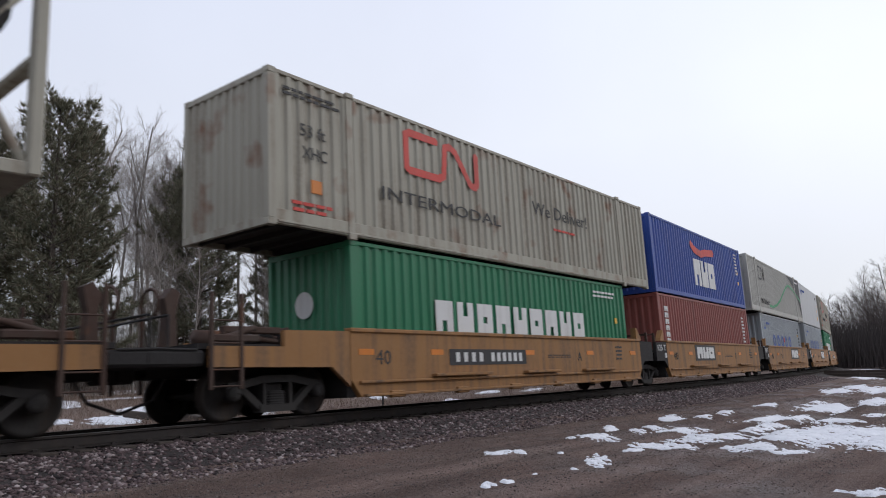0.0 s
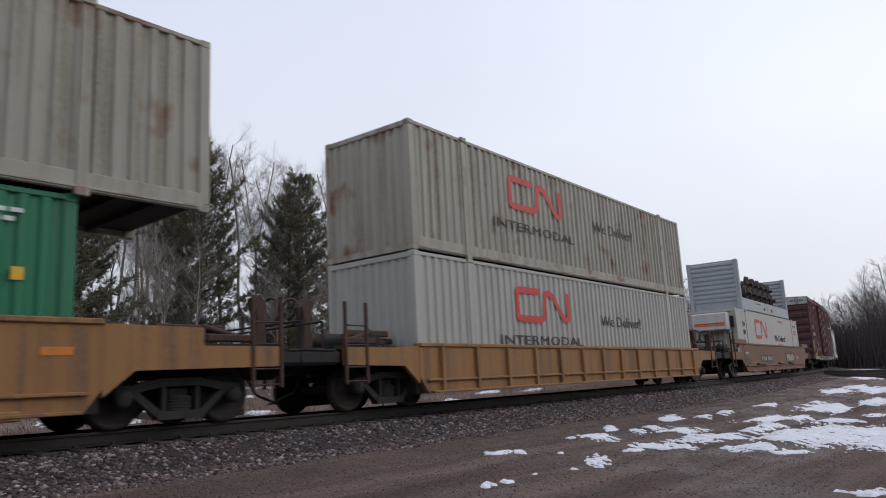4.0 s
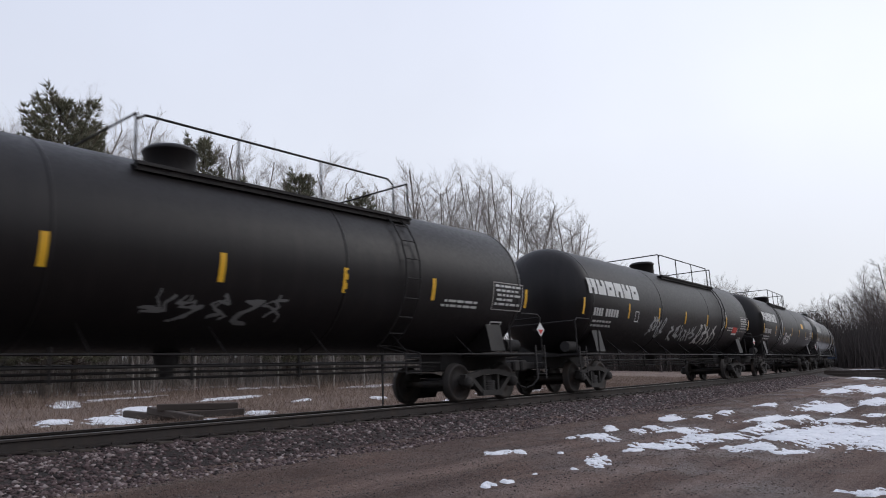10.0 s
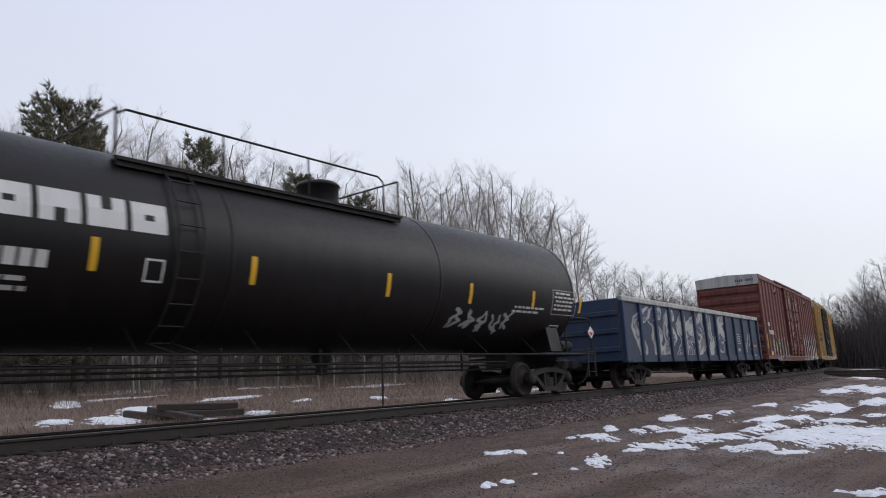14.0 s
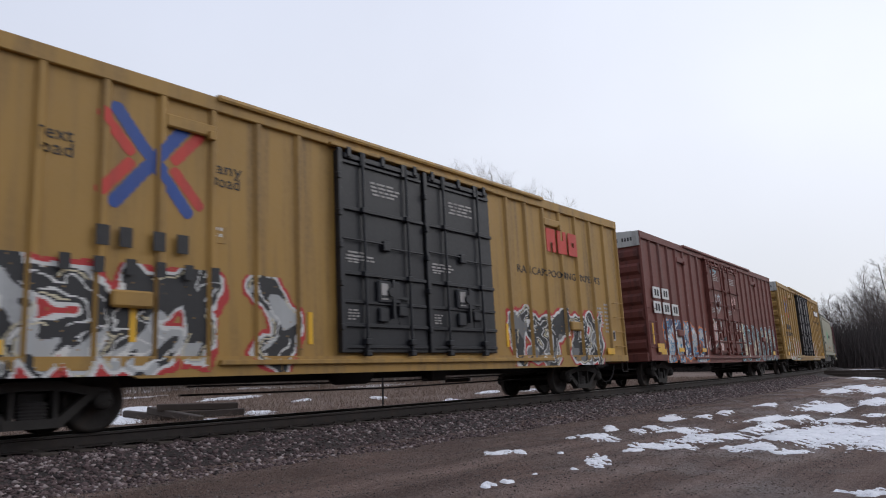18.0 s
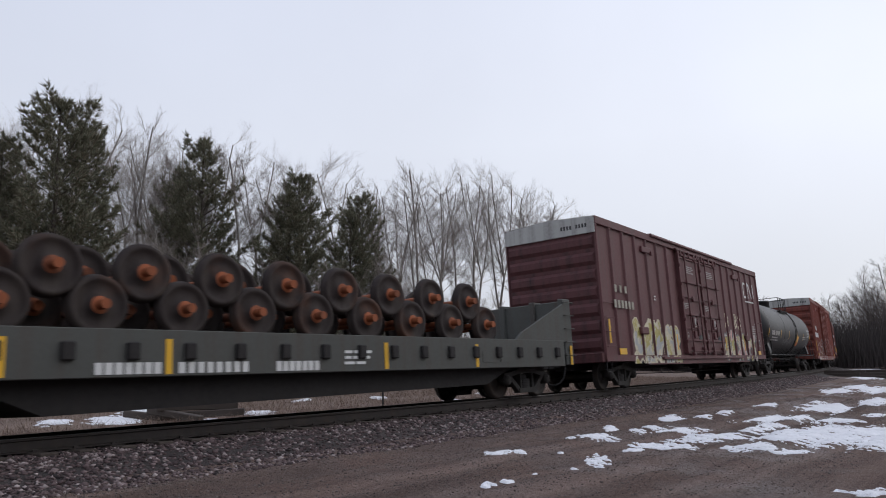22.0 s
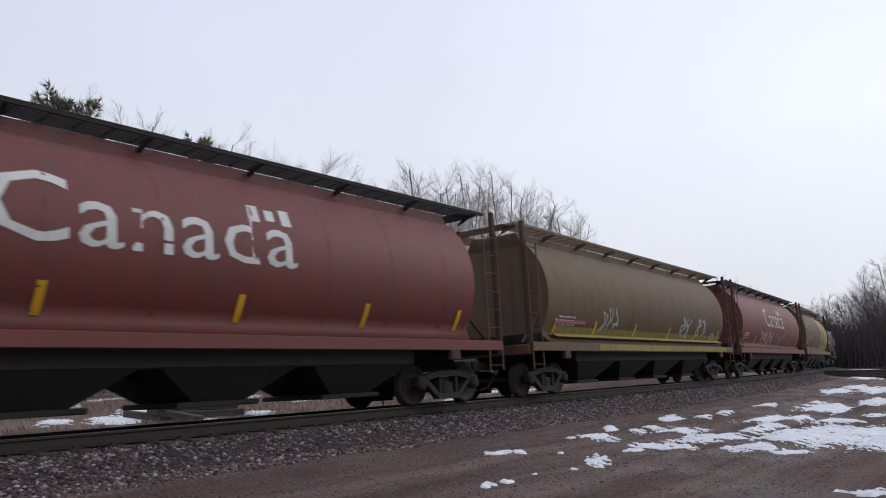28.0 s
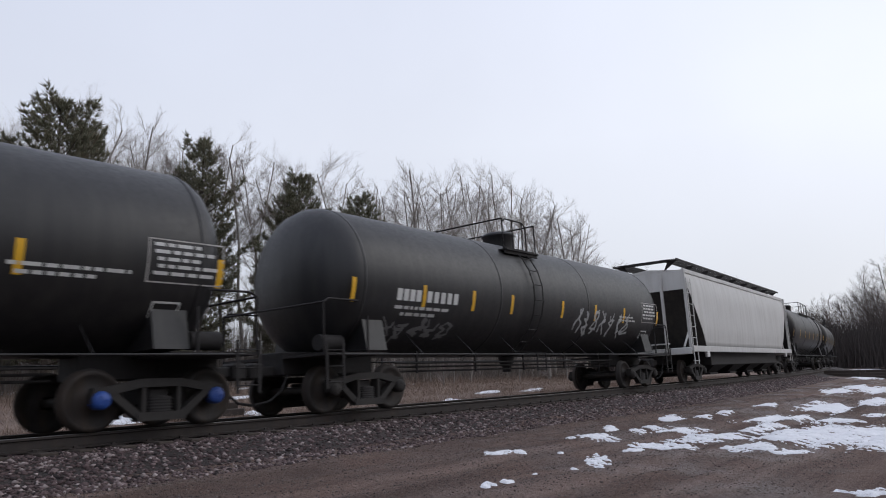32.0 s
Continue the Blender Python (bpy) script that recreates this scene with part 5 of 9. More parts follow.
# ---- tank cars ----
def tankcar(label, mat, radius=1.56, zc=2.70, half=8.95, over=10.08, dome_x=0.7, plat=(-0.9, 3.4), ladder_x=4.6, truck_u=7.45, seed=1, blue=False, strips=(-8.2, -5.2, -2.7, -0.6, 1.8, 3.9, 6.2, 8.3)):
    car = thing("tank_car", label, "tank car", "freight cars of the train")
    hd = radius * 0.52
    prof = [(0, 0.001)] + [(hd * (1 - math.cos(a)), radius * math.sin(a)) for a in [math.pi / 2 * k / 8 for k in range(1, 9)]]
    L = 2 * half
    prof2 = prof + [(hd + (L - 2 * hd) * k / 6, radius) for k in range(1, 6)] + [(L - x, r) for x, r in reversed(prof)]
    part("tank_shell", Build().lathe(prof2, (-half, 0, zc), (half, 0, zc), 56), mat, car)
    for x in (-half + hd, -half * 0.3, half * 0.28, half - hd):
        part("weld_band", Build().lathe([(0, radius), (0.0, radius + 0.006), (0.05, radius + 0.006), (0.05, radius)], (x, 0, zc), (x + 1, 0, zc), 56), mat, car)
    for sg in (-1, 1):
        x = sg * truck_u
        part("saddle", Build().prism_x([(-1.35, 1.12), (1.35, 1.12), (1.2, 1.9), (0.8, 1.5), (0, 1.35), (-0.8, 1.5), (-1.2, 1.9)], x - 0.28, x + 0.28), mat, car)
        a = sg * (half + 0.25)
        part("stub_sill", Build().box(min(x - sg * 0.9, a), max(x - sg * 0.9, a), -0.34, 0.34, 0.72, 1.15, 0.02), FRAME_DARK, car)
        part("end_platform", Build().box(min(a, x - sg * 0.1), max(a, x - sg * 0.1), -1.5, 1.5, 1.02, 1.07), FRAME_DARK, car)
        rail = Build()
        for y in (-1.45, 1.45):
            rail.tube([(a, y, 1.05), (a, y, 1.95), (a - sg * 0.12, y, 2.02), (a - sg * 0.85, y, 2.02)], 0.02, 6)
        rail.tube([(a, -1.45, 1.95), (a, 1.45, 1.95)], 0.02, 6)
        rail.tube([(x + sg * 0.35, -1.45, 1.05), (x + sg * 0.35, -1.45, 1.75)], 0.025, 6)
        part("end_railing", rail, FRAME_DARK, car)
        ladder(car, min(a, a - sg * 0.4), max(a, a - sg * 0.4), -1.52, [0.55, 0.82, 1.1], FRAME_DARK, "corner_step")
        part("brake_cylinder", Build().cyl((a - sg * 0.9, -0.9, 1.28), (a - sg * 0.35, -0.9, 1.28), 0.15, 12), FRAME_DARK, car)
    for sg in (-1, 1):
        rb = Build().tube([(-half, sg * 1.5, 1.03), (half, sg * 1.5, 1.03)], 0.018, 6)
        for k in range(7):
            x = -truck_u + 1.2 + k * (2 * truck_u - 2.4) / 6
            rb.tube([(x, sg * 1.5, 1.03), (x, sg * 1.0, 1.5)], 0.011, 4)
        part("side_handrail", rb, mat, car)
    pipes = Build()
    for y, z in ((-0.62, 0.90), (-0.5, 0.82), (-0.42, 0.73)):
        pipes.tube([(-truck_u + 1.3, y, z), (truck_u - 1.3, y, z)], 0.022, 6)
    for k in range(5):
        x = -4.4 + 2.2 * k
        pipes.box(x - 0.022, x + 0.022, -0.56, -0.52, 0.68, 1.2)
    part("brake_pipe", pipes, FRAME_DARK, car)
    part("outlet_valve", Build().lathe([(0, 0.22), (0.18, 0.2), (0.3, 0.12), (0.42, 0.12)], (dome_x, 0, zc - radius + 0.03), (dome_x, 0, 0), 14), FRAME_DARK, car)
    # dome, platform, railing, ladder
    top = zc + radius
    part("valve_housing", Build().lathe([(-0.12, 0.44), (0.30, 0.44), (0.32, 0.47), (0.36, 0.47), (0.42, 0.4), (0.42, 0.0)], (dome_x, 0, top - 0.02), (dome_x, 0, top + 1), 22), mat, car)
    p0, p1 = plat
    pz = top - 0.36
    for sg in (-1, 1):
        part("top_platform", Build().box(p0, p1, sg * 0.9 - 0.32, sg * 0.9 + 0.26, pz - 0.02, pz + 0.02).box(p0, p1, sg * 1.15 - 0.02, sg * 1.15 + 0.02, pz - 0.1, pz + 0.05), FRAME_DARK, car)
        y = sg * 1.12
        hr = Build().tube([(p0, y, pz), (p0, y, top + 0.34), (p0 + 0.15, y, top + 0.44), (p1 - 0.6, y, top + 0.44), (p1 - 0.45, y, top + 0.34), (p1 - 0.45, y, pz)], 0.02, 6)
        for x in (p0 + (p1 - p0) * 0.3, p0 + (p1 - p0) * 0.6):
            hr.tube([(x, y, pz), (x, y, top + 0.44)], 0.018, 6)
        part("platform_railing", hr, FRAME_DARK, car)
    for x in (p1, p0):
        part("end_gate", Build().tube([(x, -1.12, pz), (x, -1.12, top + 0.44), (x, 1.12, top + 0.44), (x, 1.12, pz)], 0.02, 6), FRAME_DARK, car)
    # bowed ladder over the shell
    lb = Build()
    angs = [radians(a) for a in range(-62, 51, 14)]
    for a in angs:
        y, z = -(radius + 0.09) * math.cos(a), zc + (radius + 0.09) * math.sin(a)
        lb.tube([(ladder_x, y, z), (ladder_x + 0.42, y, z)], 0.014, 5)
    for x in (ladder_x, ladder_x + 0.42):
        lb.tube([(x, -1.52, 0.62), (x, -1.52, 1.05)] + [(x, -(radius + 0.09) * math.cos(a), zc + (radius + 0.09) * math.sin(a)) for a in angs], 0.018, 5)
    for z in (0.66, 0.95):
        lb.tube([(ladder_x, -1.52, z), (ladder_x + 0.42, -1.52, z)], 0.014, 5)
    part("side_ladder", lb, FRAME_DARK, car)
    for x in strips:
        curved_patch(car, "reflector_strip", x - 0.055, x + 0.055, radius, zc, zc - 0.55, zc - 0.1, YELLOW)
    couplers(car, -over, over)
    truck(car, -truck_u, blue)
    truck(car, truck_u, blue)
    return car


def curved_patch(car, name, x0, x1, radius, zc, z0, z1, mat, lift=0.005, label=""):
    """A thin patch that hugs a lying cylinder on the camera's side."""
    b = Build()
    n = 5
    v, f = [], []
    for k in range(n + 1):
        z = z0 + (z1 - z0) * k / n
        y = -math.sqrt(max(0, (radius + lift) ** 2 - (z - zc) ** 2))
        v += [(x0, y, z), (x1, y, z)]
    f = [(2 * k, 2 * k + 1, 2 * k + 3, 2 * k + 2) for k in range(n)]
    b.add(v, f, True)
    return part(name, b, mat, car, label)


def wrap(ob, radius, zc, lift=0.006):
    """Presses a flat mark onto a lying cylinder."""
    for v in ob.data.vertices:
        v.co.y = -math.sqrt(max(0.01, (radius + lift) ** 2 - (v.co.z - zc) ** 2))
    return ob


# ---- covered hoppers ----
def hopper_shell(half_top, low, half_low, z_low, z_top, width, n=15, stations=None):
    """The body: level along the top, cut away at the ends. width(z): half the width there. low: height of the cut at the ends."""
    b = Build()
    xs = sorted(set([-half_top, half_top, -half_low, half_low] + [-half_top + (2 * half_top) * k / 28 for k in range(29)]))
    v = []
    for x in xs:
        a = abs(x)
        zm = z_low if a <= half_low else z_low + (low - z_low) * (a - half_low) / (half_top - half_low)
        ring = []
        for k in range(n + 1):
            z = zm + (z_top - zm) * k / n
            ring.append((x, -width(z), z))
        ring += [(x, -y, z) for x, y, z in reversed(ring)]
        v += ring
    m = 2 * (n + 1)
    f = [(i * m + k, i * m + (k + 1) % m, (i + 1) * m + (k + 1) % m, (i + 1) * m + k) for i in range(len(xs) - 1) for k in range(m)]
    b.add(v, f, True)
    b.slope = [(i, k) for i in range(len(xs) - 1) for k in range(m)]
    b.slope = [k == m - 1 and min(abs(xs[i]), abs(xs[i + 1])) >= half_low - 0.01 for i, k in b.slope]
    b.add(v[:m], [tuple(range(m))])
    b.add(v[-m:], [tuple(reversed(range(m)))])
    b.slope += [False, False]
    return b


def wz_of(z):
    return z - 0.06


def hopper(label, mat, half=9.2, z_top=4.2, z_low=1.35, low=3.65, half_low=7.0, round_by=0.35, posts=0, truck_u=7.5, bays=3, walk_mat=None, walk_z=4.62, frame_mat=None, sill_mat=None, seed=1, name="covered_hopper", top_half=None, canopy=False, bay_mat=None, over=None, walk_y=None, dark_end=False, walk_cut=0.0, bay_top=0.62, sill_h=0.22):
    car = thing(name, label, "covered hopper", "freight cars of the train")
    frame_mat, sill_mat, walk_mat, bay_mat = frame_mat or mat, sill_mat or mat, walk_mat or mat, bay_mat or FRAME_DARK
    th = top_half or half - 0.25

    def width(z):
        if canopy:  # near-round body
            c, ry, rz = 2.62, 1.58, 1.72
            q = (z - c) / rz
            return max(0.55, ry * math.sqrt(max(0.02, 1 - q * q))) if z > 1.5 else 1.45
        q = max(0.0, (z - (z_top - 1.1)) / 1.1)
        return 1.53 - round_by * q ** 2.2 - 0.10 * (round_by > 0.1) * max(0, (2.0 - z)) 

    top_z = 4.16 if canopy else z_top
    shell = hopper_shell(th, low, half_low, z_low, top_z, width)
    body = part("body", shell, mat, car)
    # slope sheets, and end walls if dark_end, take the grime with painted shade
    body.data.materials.append(GRIME_SHADE)
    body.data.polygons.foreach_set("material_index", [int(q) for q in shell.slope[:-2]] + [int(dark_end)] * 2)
    if canopy:
        part("roof_saddle", Build().prism_x([(-0.9, 3.95), (-0.72, wz_of(walk_z)), (0.72, wz_of(walk_z)), (0.9, 3.95)], -th, th), mat, car)
    elif not posts:
        for k in range(1, 8):
            x = -th + 2 * th * k / 8
            zm = z_low if abs(x) <= half_low else z_low + (low - z_low) * (abs(x) - half_low) / (th - half_low)
            zs = [zm + 0.03 + (z_top - 0.16 - zm) * j / 8 for j in range(9)]
            part("side_seam", Build().add([(x + dx, -width(z) - 0.004, z) for z in zs for dx in (-0.018, 0.018)], [(2 * j, 2 * j + 1, 2 * j + 3, 2 * j + 2) for j in range(8)], True), mat, car)
    for sg in (-1, 1):
        y = sg * 1.53
        part("side_sill", Build().box(-half, half, y - 0.05, y + 0.05, z_low - sill_h, z_low, 0.01), sill_mat, car)
        if posts:
            for k in range(posts):
                x = -th + 0.08 + k * (2 * th - 0.16) / (posts - 1)
                a = abs(x)
                zm = z_low if a <= half_low else z_low + (low - z_low) * (a - half_low) / (th - half_low)
                part("side_post", Build().box(x - 0.045, x + 0.045, min(y, y + sg * 0.07), max(y, y + sg * 0.07), zm, z_top - 0.05, 0.01), mat, car)
            part("top_chord", Build().box(-th, th, min(y - sg * 0.05, y + sg * 0.08), max(y - sg * 0.05, y + sg * 0.08), z_top - 0.12, z_top, 0.01), mat, car)
        elif not canopy:
            part("eave_band", Build().box(-th, th, sg * (width(z_top) + 0.03) - 0.05, sg * (width(z_top) + 0.03) + 0.05, z_top - 0.14, z_top + 0.02, 0.01), mat, car)
    # roof, hatches and running board
    part("roof", Build().prism_x([(-width(top_z), top_z - 0.02), (0, top_z + 0.13), (width(top_z), top_z - 0.02)], -th, th), mat, car)
    for k in range(4):
        x = -th * 0.72 + k * th * 0.48
        part("roof_hatch", Build().box(x - 0.75, x + 0.75, -0.33, 0.33, top_z + 0.1, top_z + 0.26, 0.03), walk_mat, car)
    ww = walk_y or (0.98 if not canopy else 0.95)
    wz = walk_z
    for sg in (-1, 1):
        wb = Build()
        for k in range(8):
            y = sg * (ww - 0.30 + k * 0.082)
            wb.box(-half + walk_cut, half - walk_cut, y - 0.007, y + 0.007, wz - 0.02, wz + 0.012)
        for k in range(int(2 * half / 0.45)):
            x = -half + walk_cut + 0.2 + 0.45 * k * (1 - walk_cut / half)
            wb.box(x - 0.012, x + 0.012, sg * ww - 0.30, sg * ww + 0.28, wz - 0.012, wz + 0.006)
        wb.box(-half + walk_cut, half - walk_cut, sg * (ww + 0.28) - 0.012, sg * (ww + 0.28) + 0.012, wz - 0.045, wz + 0.03)
        part("running_board", wb, walk_mat, car, "open steel grating walkway")
    for sg in (-1, 1):
        x = sg * (half - walk_cut)
        wb = Build()
        for k in range(8):
            wb.box(x - sg * 0.08 * k - 0.008, x - sg * 0.08 * k + 0.008, -ww, ww, wz - 0.02, wz + 0.012)
        tagged(part("end_walkway", wb, walk_mat, car), kind="stuff")
    for k in range(9):
        x = -half + 0.25 + k * (2 * half - 0.5) / 8
        for sg in (-1, 1):
            s = Build().add([(x - 0.03, sg * (ww + 0.25), wz - 0.02), (x + 0.03, sg * (ww + 0.25), wz - 0.02), (x + 0.03, sg * (ww - 0.30), top_z), (x - 0.03, sg * (ww - 0.30), top_z), (x - 0.03, sg * (ww - 0.1), wz - 0.02), (x + 0.03, sg * (ww - 0.1), wz - 0.02)],
                            [(0, 1, 2, 3), (4, 5, 2, 3), (0, 3, 4), (1, 5, 2)])
            part("walkway_bracket", s, walk_mat, car)
    # end frames: posts, ladders, braces, platform
    for sg in (-1, 1):
        x = sg * half
        for y in (-1.47, 1.47):
            part("corner_post", Build().box(x - 0.05, x + 0.05, y - 0.05, y + 0.05, z_low - 0.2, wz if canopy else top_z, 0.01), frame_mat, car)
        for y in (-0.55, 0.55):
            part("end_post", Build().box(x - sg * 0.1 - 0.05, x - sg * 0.1 + 0.05, y - 0.05, y + 0.05, z_low - 0.1, top_z - 0.1, 0.01), frame_mat, car)
        ladder(car, min(x, x - sg * 0.5), max(x, x - sg * 0.5), -1.56, [z_low - 0.55 + 0.42 * k for k in range(8)], frame_mat)
        part("end_sill", Build().box(x - 0.1, x + 0.1, -1.5, 1.5, z_low - 0.3, z_low - 0.05, 0.02), frame_mat, car)
        part("end_floor", Build().box(min(x, x - sg * 2.0), max(x, x - sg * 2.0), -1.42, 1.42, z_low - 0.12, z_low - 0.07), frame_mat, car)
        for y in (-1.2, 1.2):
            part("slope_brace", Build().tube([(x - sg * 0.1, y, z_low), (x - sg * 1.2, y, z_low + 0.9)], 0.04, 6), frame_mat, car)
        part("jack_pad", Build().box(x - sg * 1.75 - 0.16, x - sg * 1.75 + 0.16, -1.6, -1.48, z_low - 0.42, z_low - 0.2, 0.02), frame_mat, car)
        part("brake_platform", Build().box(min(x, x + sg * 0.25), max(x, x + sg * 0.25), -0.7, 0.7, z_low + 0.1, z_low + 0.14), frame_mat, car)
    part("brake_wheel", Build().lathe([(0, 0.28), (0.03, 0.3), (0.06, 0.28), (0.03, 0.26), (0, 0.28)], (-half - 0.1, 0.5, z_low + 1.1), (-half, 0.5, z_low + 1.1), 16), FRAME_DARK, car)
    # discharge bays
    inner = truck_u - 1.25
    bw = 2 * inner / bays
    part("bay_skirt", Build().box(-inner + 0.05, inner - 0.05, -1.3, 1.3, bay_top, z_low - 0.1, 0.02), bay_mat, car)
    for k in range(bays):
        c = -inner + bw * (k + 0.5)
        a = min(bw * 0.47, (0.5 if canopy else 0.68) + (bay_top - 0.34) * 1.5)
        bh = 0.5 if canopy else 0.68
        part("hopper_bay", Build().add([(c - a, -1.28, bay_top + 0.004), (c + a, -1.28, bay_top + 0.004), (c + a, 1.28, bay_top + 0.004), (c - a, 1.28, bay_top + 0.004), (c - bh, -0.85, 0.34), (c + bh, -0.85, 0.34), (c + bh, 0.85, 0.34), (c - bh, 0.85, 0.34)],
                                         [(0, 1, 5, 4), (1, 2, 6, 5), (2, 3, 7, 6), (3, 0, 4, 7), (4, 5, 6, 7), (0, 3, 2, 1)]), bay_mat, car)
        part("outlet_gate", Build().box(c - 0.74, c + 0.74, -0.9, 0.9, 0.25, 0.338, 0.02).box(c - 0.85, c + 0.3, -1.02, -0.9, 0.26, 0.33), FRAME_DARK, car)
    part("centre_sill", Build().box(-half + 0.2, half - 0.2, -0.3, 0.3, 0.72, 1.1, 0.02), FRAME_DARK, car)
    couplers(car, -(over or half + 0.75), over or half + 0.75)
    truck(car, -truck_u)
    truck(car, truck_u)
    return car


# ---- intermodal ----
def container(label, length, width, height, mat, posts_at=None, smooth=False, rails=None, group="containers on the train", name="shipping_container"):
    """Origin at the middle of its floor."""
    c = thing(name, label, "shipping container", group)
    h, w = length / 2, width / 2
    zb = 0.30 if length > 13 or smooth else 0.19
    for sg in (-1, 1):
        for x in (-h + 0.09, h - 0.09):
            part("corner_post", Build().box(x - 0.09, x + 0.09, sg * w - (0.0 if sg < 0 else 0.12), sg * w + (0.12 if sg < 0 else 0.0), 0.12, height - 0.12, 0.012), mat, c)
        a, b = (-w, -w + 0.1) if sg < 0 else (w - 0.1, w)
        part("bottom_rail", Build().box(-h + 0.1, h - 0.1, a, b, 0.03, zb, 0.01), rails or mat, c)
        if zb > 0.2:
            part("rail_lip", Build().box(-h + 0.2, h - 0.2, min(sg * w, sg * (w + 0.02)), max(sg * w, sg * (w + 0.02)), 0.06, 0.10, 0.004), rails or mat, c)
        part("top_rail", Build().box(-h + 0.1, h - 0.1, a, b, height - 0.10, height - 0.02, 0.01), rails or mat, c)
        # corrugated side
        p = Build()
        x, y0, y1 = -h + 0.17, sg * (w - 0.052), sg * (w - 0.008)
        pts = []
        if smooth:
            pts = [(x, y1), (h - 0.17, y1)]
        else:
            step = (2 * h - 0.34) / round((2 * h - 0.34) / 0.278)
            while x < h - 0.18:
                pts += [(x, y1), (x + step * 0.32, y1), (x + step * 0.48, y0), (x + step * 0.84, y0)]
                x += step
            pts.append((h - 0.17, y1))
        v = [(x, y, z) for x, y in pts for z in (zb - 0.01, height - 0.09)]
        p.add(v, [(2 * k, 2 * k + 2, 2 * k + 3, 2 * k + 1) for k in range(len(pts) - 1)])
        part("side_panel", p, mat, c)
    for x in (-h, h):
        for y in (-w, w):
            for z in (0.0, height - 0.12):
                part("corner_casting", Build().box(min(x, x - math.copysign(0.18, x)), max(x, x - math.copysign(0.18, x)), min(y, y - math.copysign(0.16, y)), max(y, y - math.copysign(0.16, y)), z, z + 0.12, 0.01), rails or mat, c)
    if posts_at:
        for x in (-posts_at, posts_at):
            for sg in (-1, 1):
                part("lift_post", Build().box(x - 0.09, x + 0.09, sg * w - 0.02, sg * w + 0.02, 0.05, height - 0.02, 0.01), rails or mat, c)
                part("lift_casting", Build().box(x - 0.1, x + 0.1, sg * w - 0.05, sg * w + 0.025, -0.05, 0.08, 0.01), rails or mat, c)
                part("lift_casting", Build().box(x - 0.1, x + 0.1, sg * w - 0.05, sg * w + 0.025, height - 0.09, height + 0.01, 0.01), rails or mat, c)
    # roof and floor
    part("roof", Build().box(-h + 0.1, h - 0.1, -w + 0.05, w - 0.05, height - 0.06, height - 0.03), mat, c)
    part("floor", Build().box(-h + 0.1, h - 0.1, -w + 0.08, w - 0.08, 0.13, 0.17), FRAME_DARK, c)
    fl = Build().box(0, 0.06, -w + 0.08, w - 0.08, 0.03, 0.13).mesh("cross_member")
    fl.materials.append(FRAME_DARK)
    for k in range(int(length / 0.6)):
        part("cross_member", fl, None, c).location.x = -h + 0.3 + 0.6 * k
    # front wall with upright folds, rear with two doors
    p = Build()
    n = max(6, int(width / 0.25))
    pts = []
    for k in range(n):
        y = -w + 0.12 + (2 * w - 0.24) * k / n
        s = (2 * w - 0.24) / n
        pts += [(y, -h + 0.02), (y + s * 0.3, -h + 0.02), (y + s * 0.5, -h + 0.06), (y + s * 0.8, -h + 0.06)]
    pts.append((w - 0.12, -h + 0.02))
    p.add([(x, y, z) for y, x in pts for z in (0.12, height - 0.1)], [(2 * k, 2 * k + 2, 2 * k + 3, 2 * k + 1) for k in range(len(pts) - 1)])
    part("front_wall", p, mat, c)
    for sg in (-1, 1):
        a, b = (-w + 0.1, -0.01) if sg < 0 else (0.01, w - 0.1)
        d = part("door", Build().box(h - 0.07, h - 0.02, a, b, 0.14, height - 0.12, 0.01), mat, c)
        for y in (a + 0.25, b - 0.25):
            part("lock_bar", Build().cyl((h + 0.01, y, 0.1), (h + 0.01, y, height - 0.1), 0.02, 6), ROOF_GREY, d)
    part("end_header", Build().box(-h + 0.005, -h + 0.09, -w + 0.1, w - 0.1, height - 0.13, height - 0.02), mat, c)
    part("end_sill", Build().box(-h + 0.005, -h + 0.09, -w + 0.1, w - 0.1, 0.01, 0.15), mat, c)
    return c


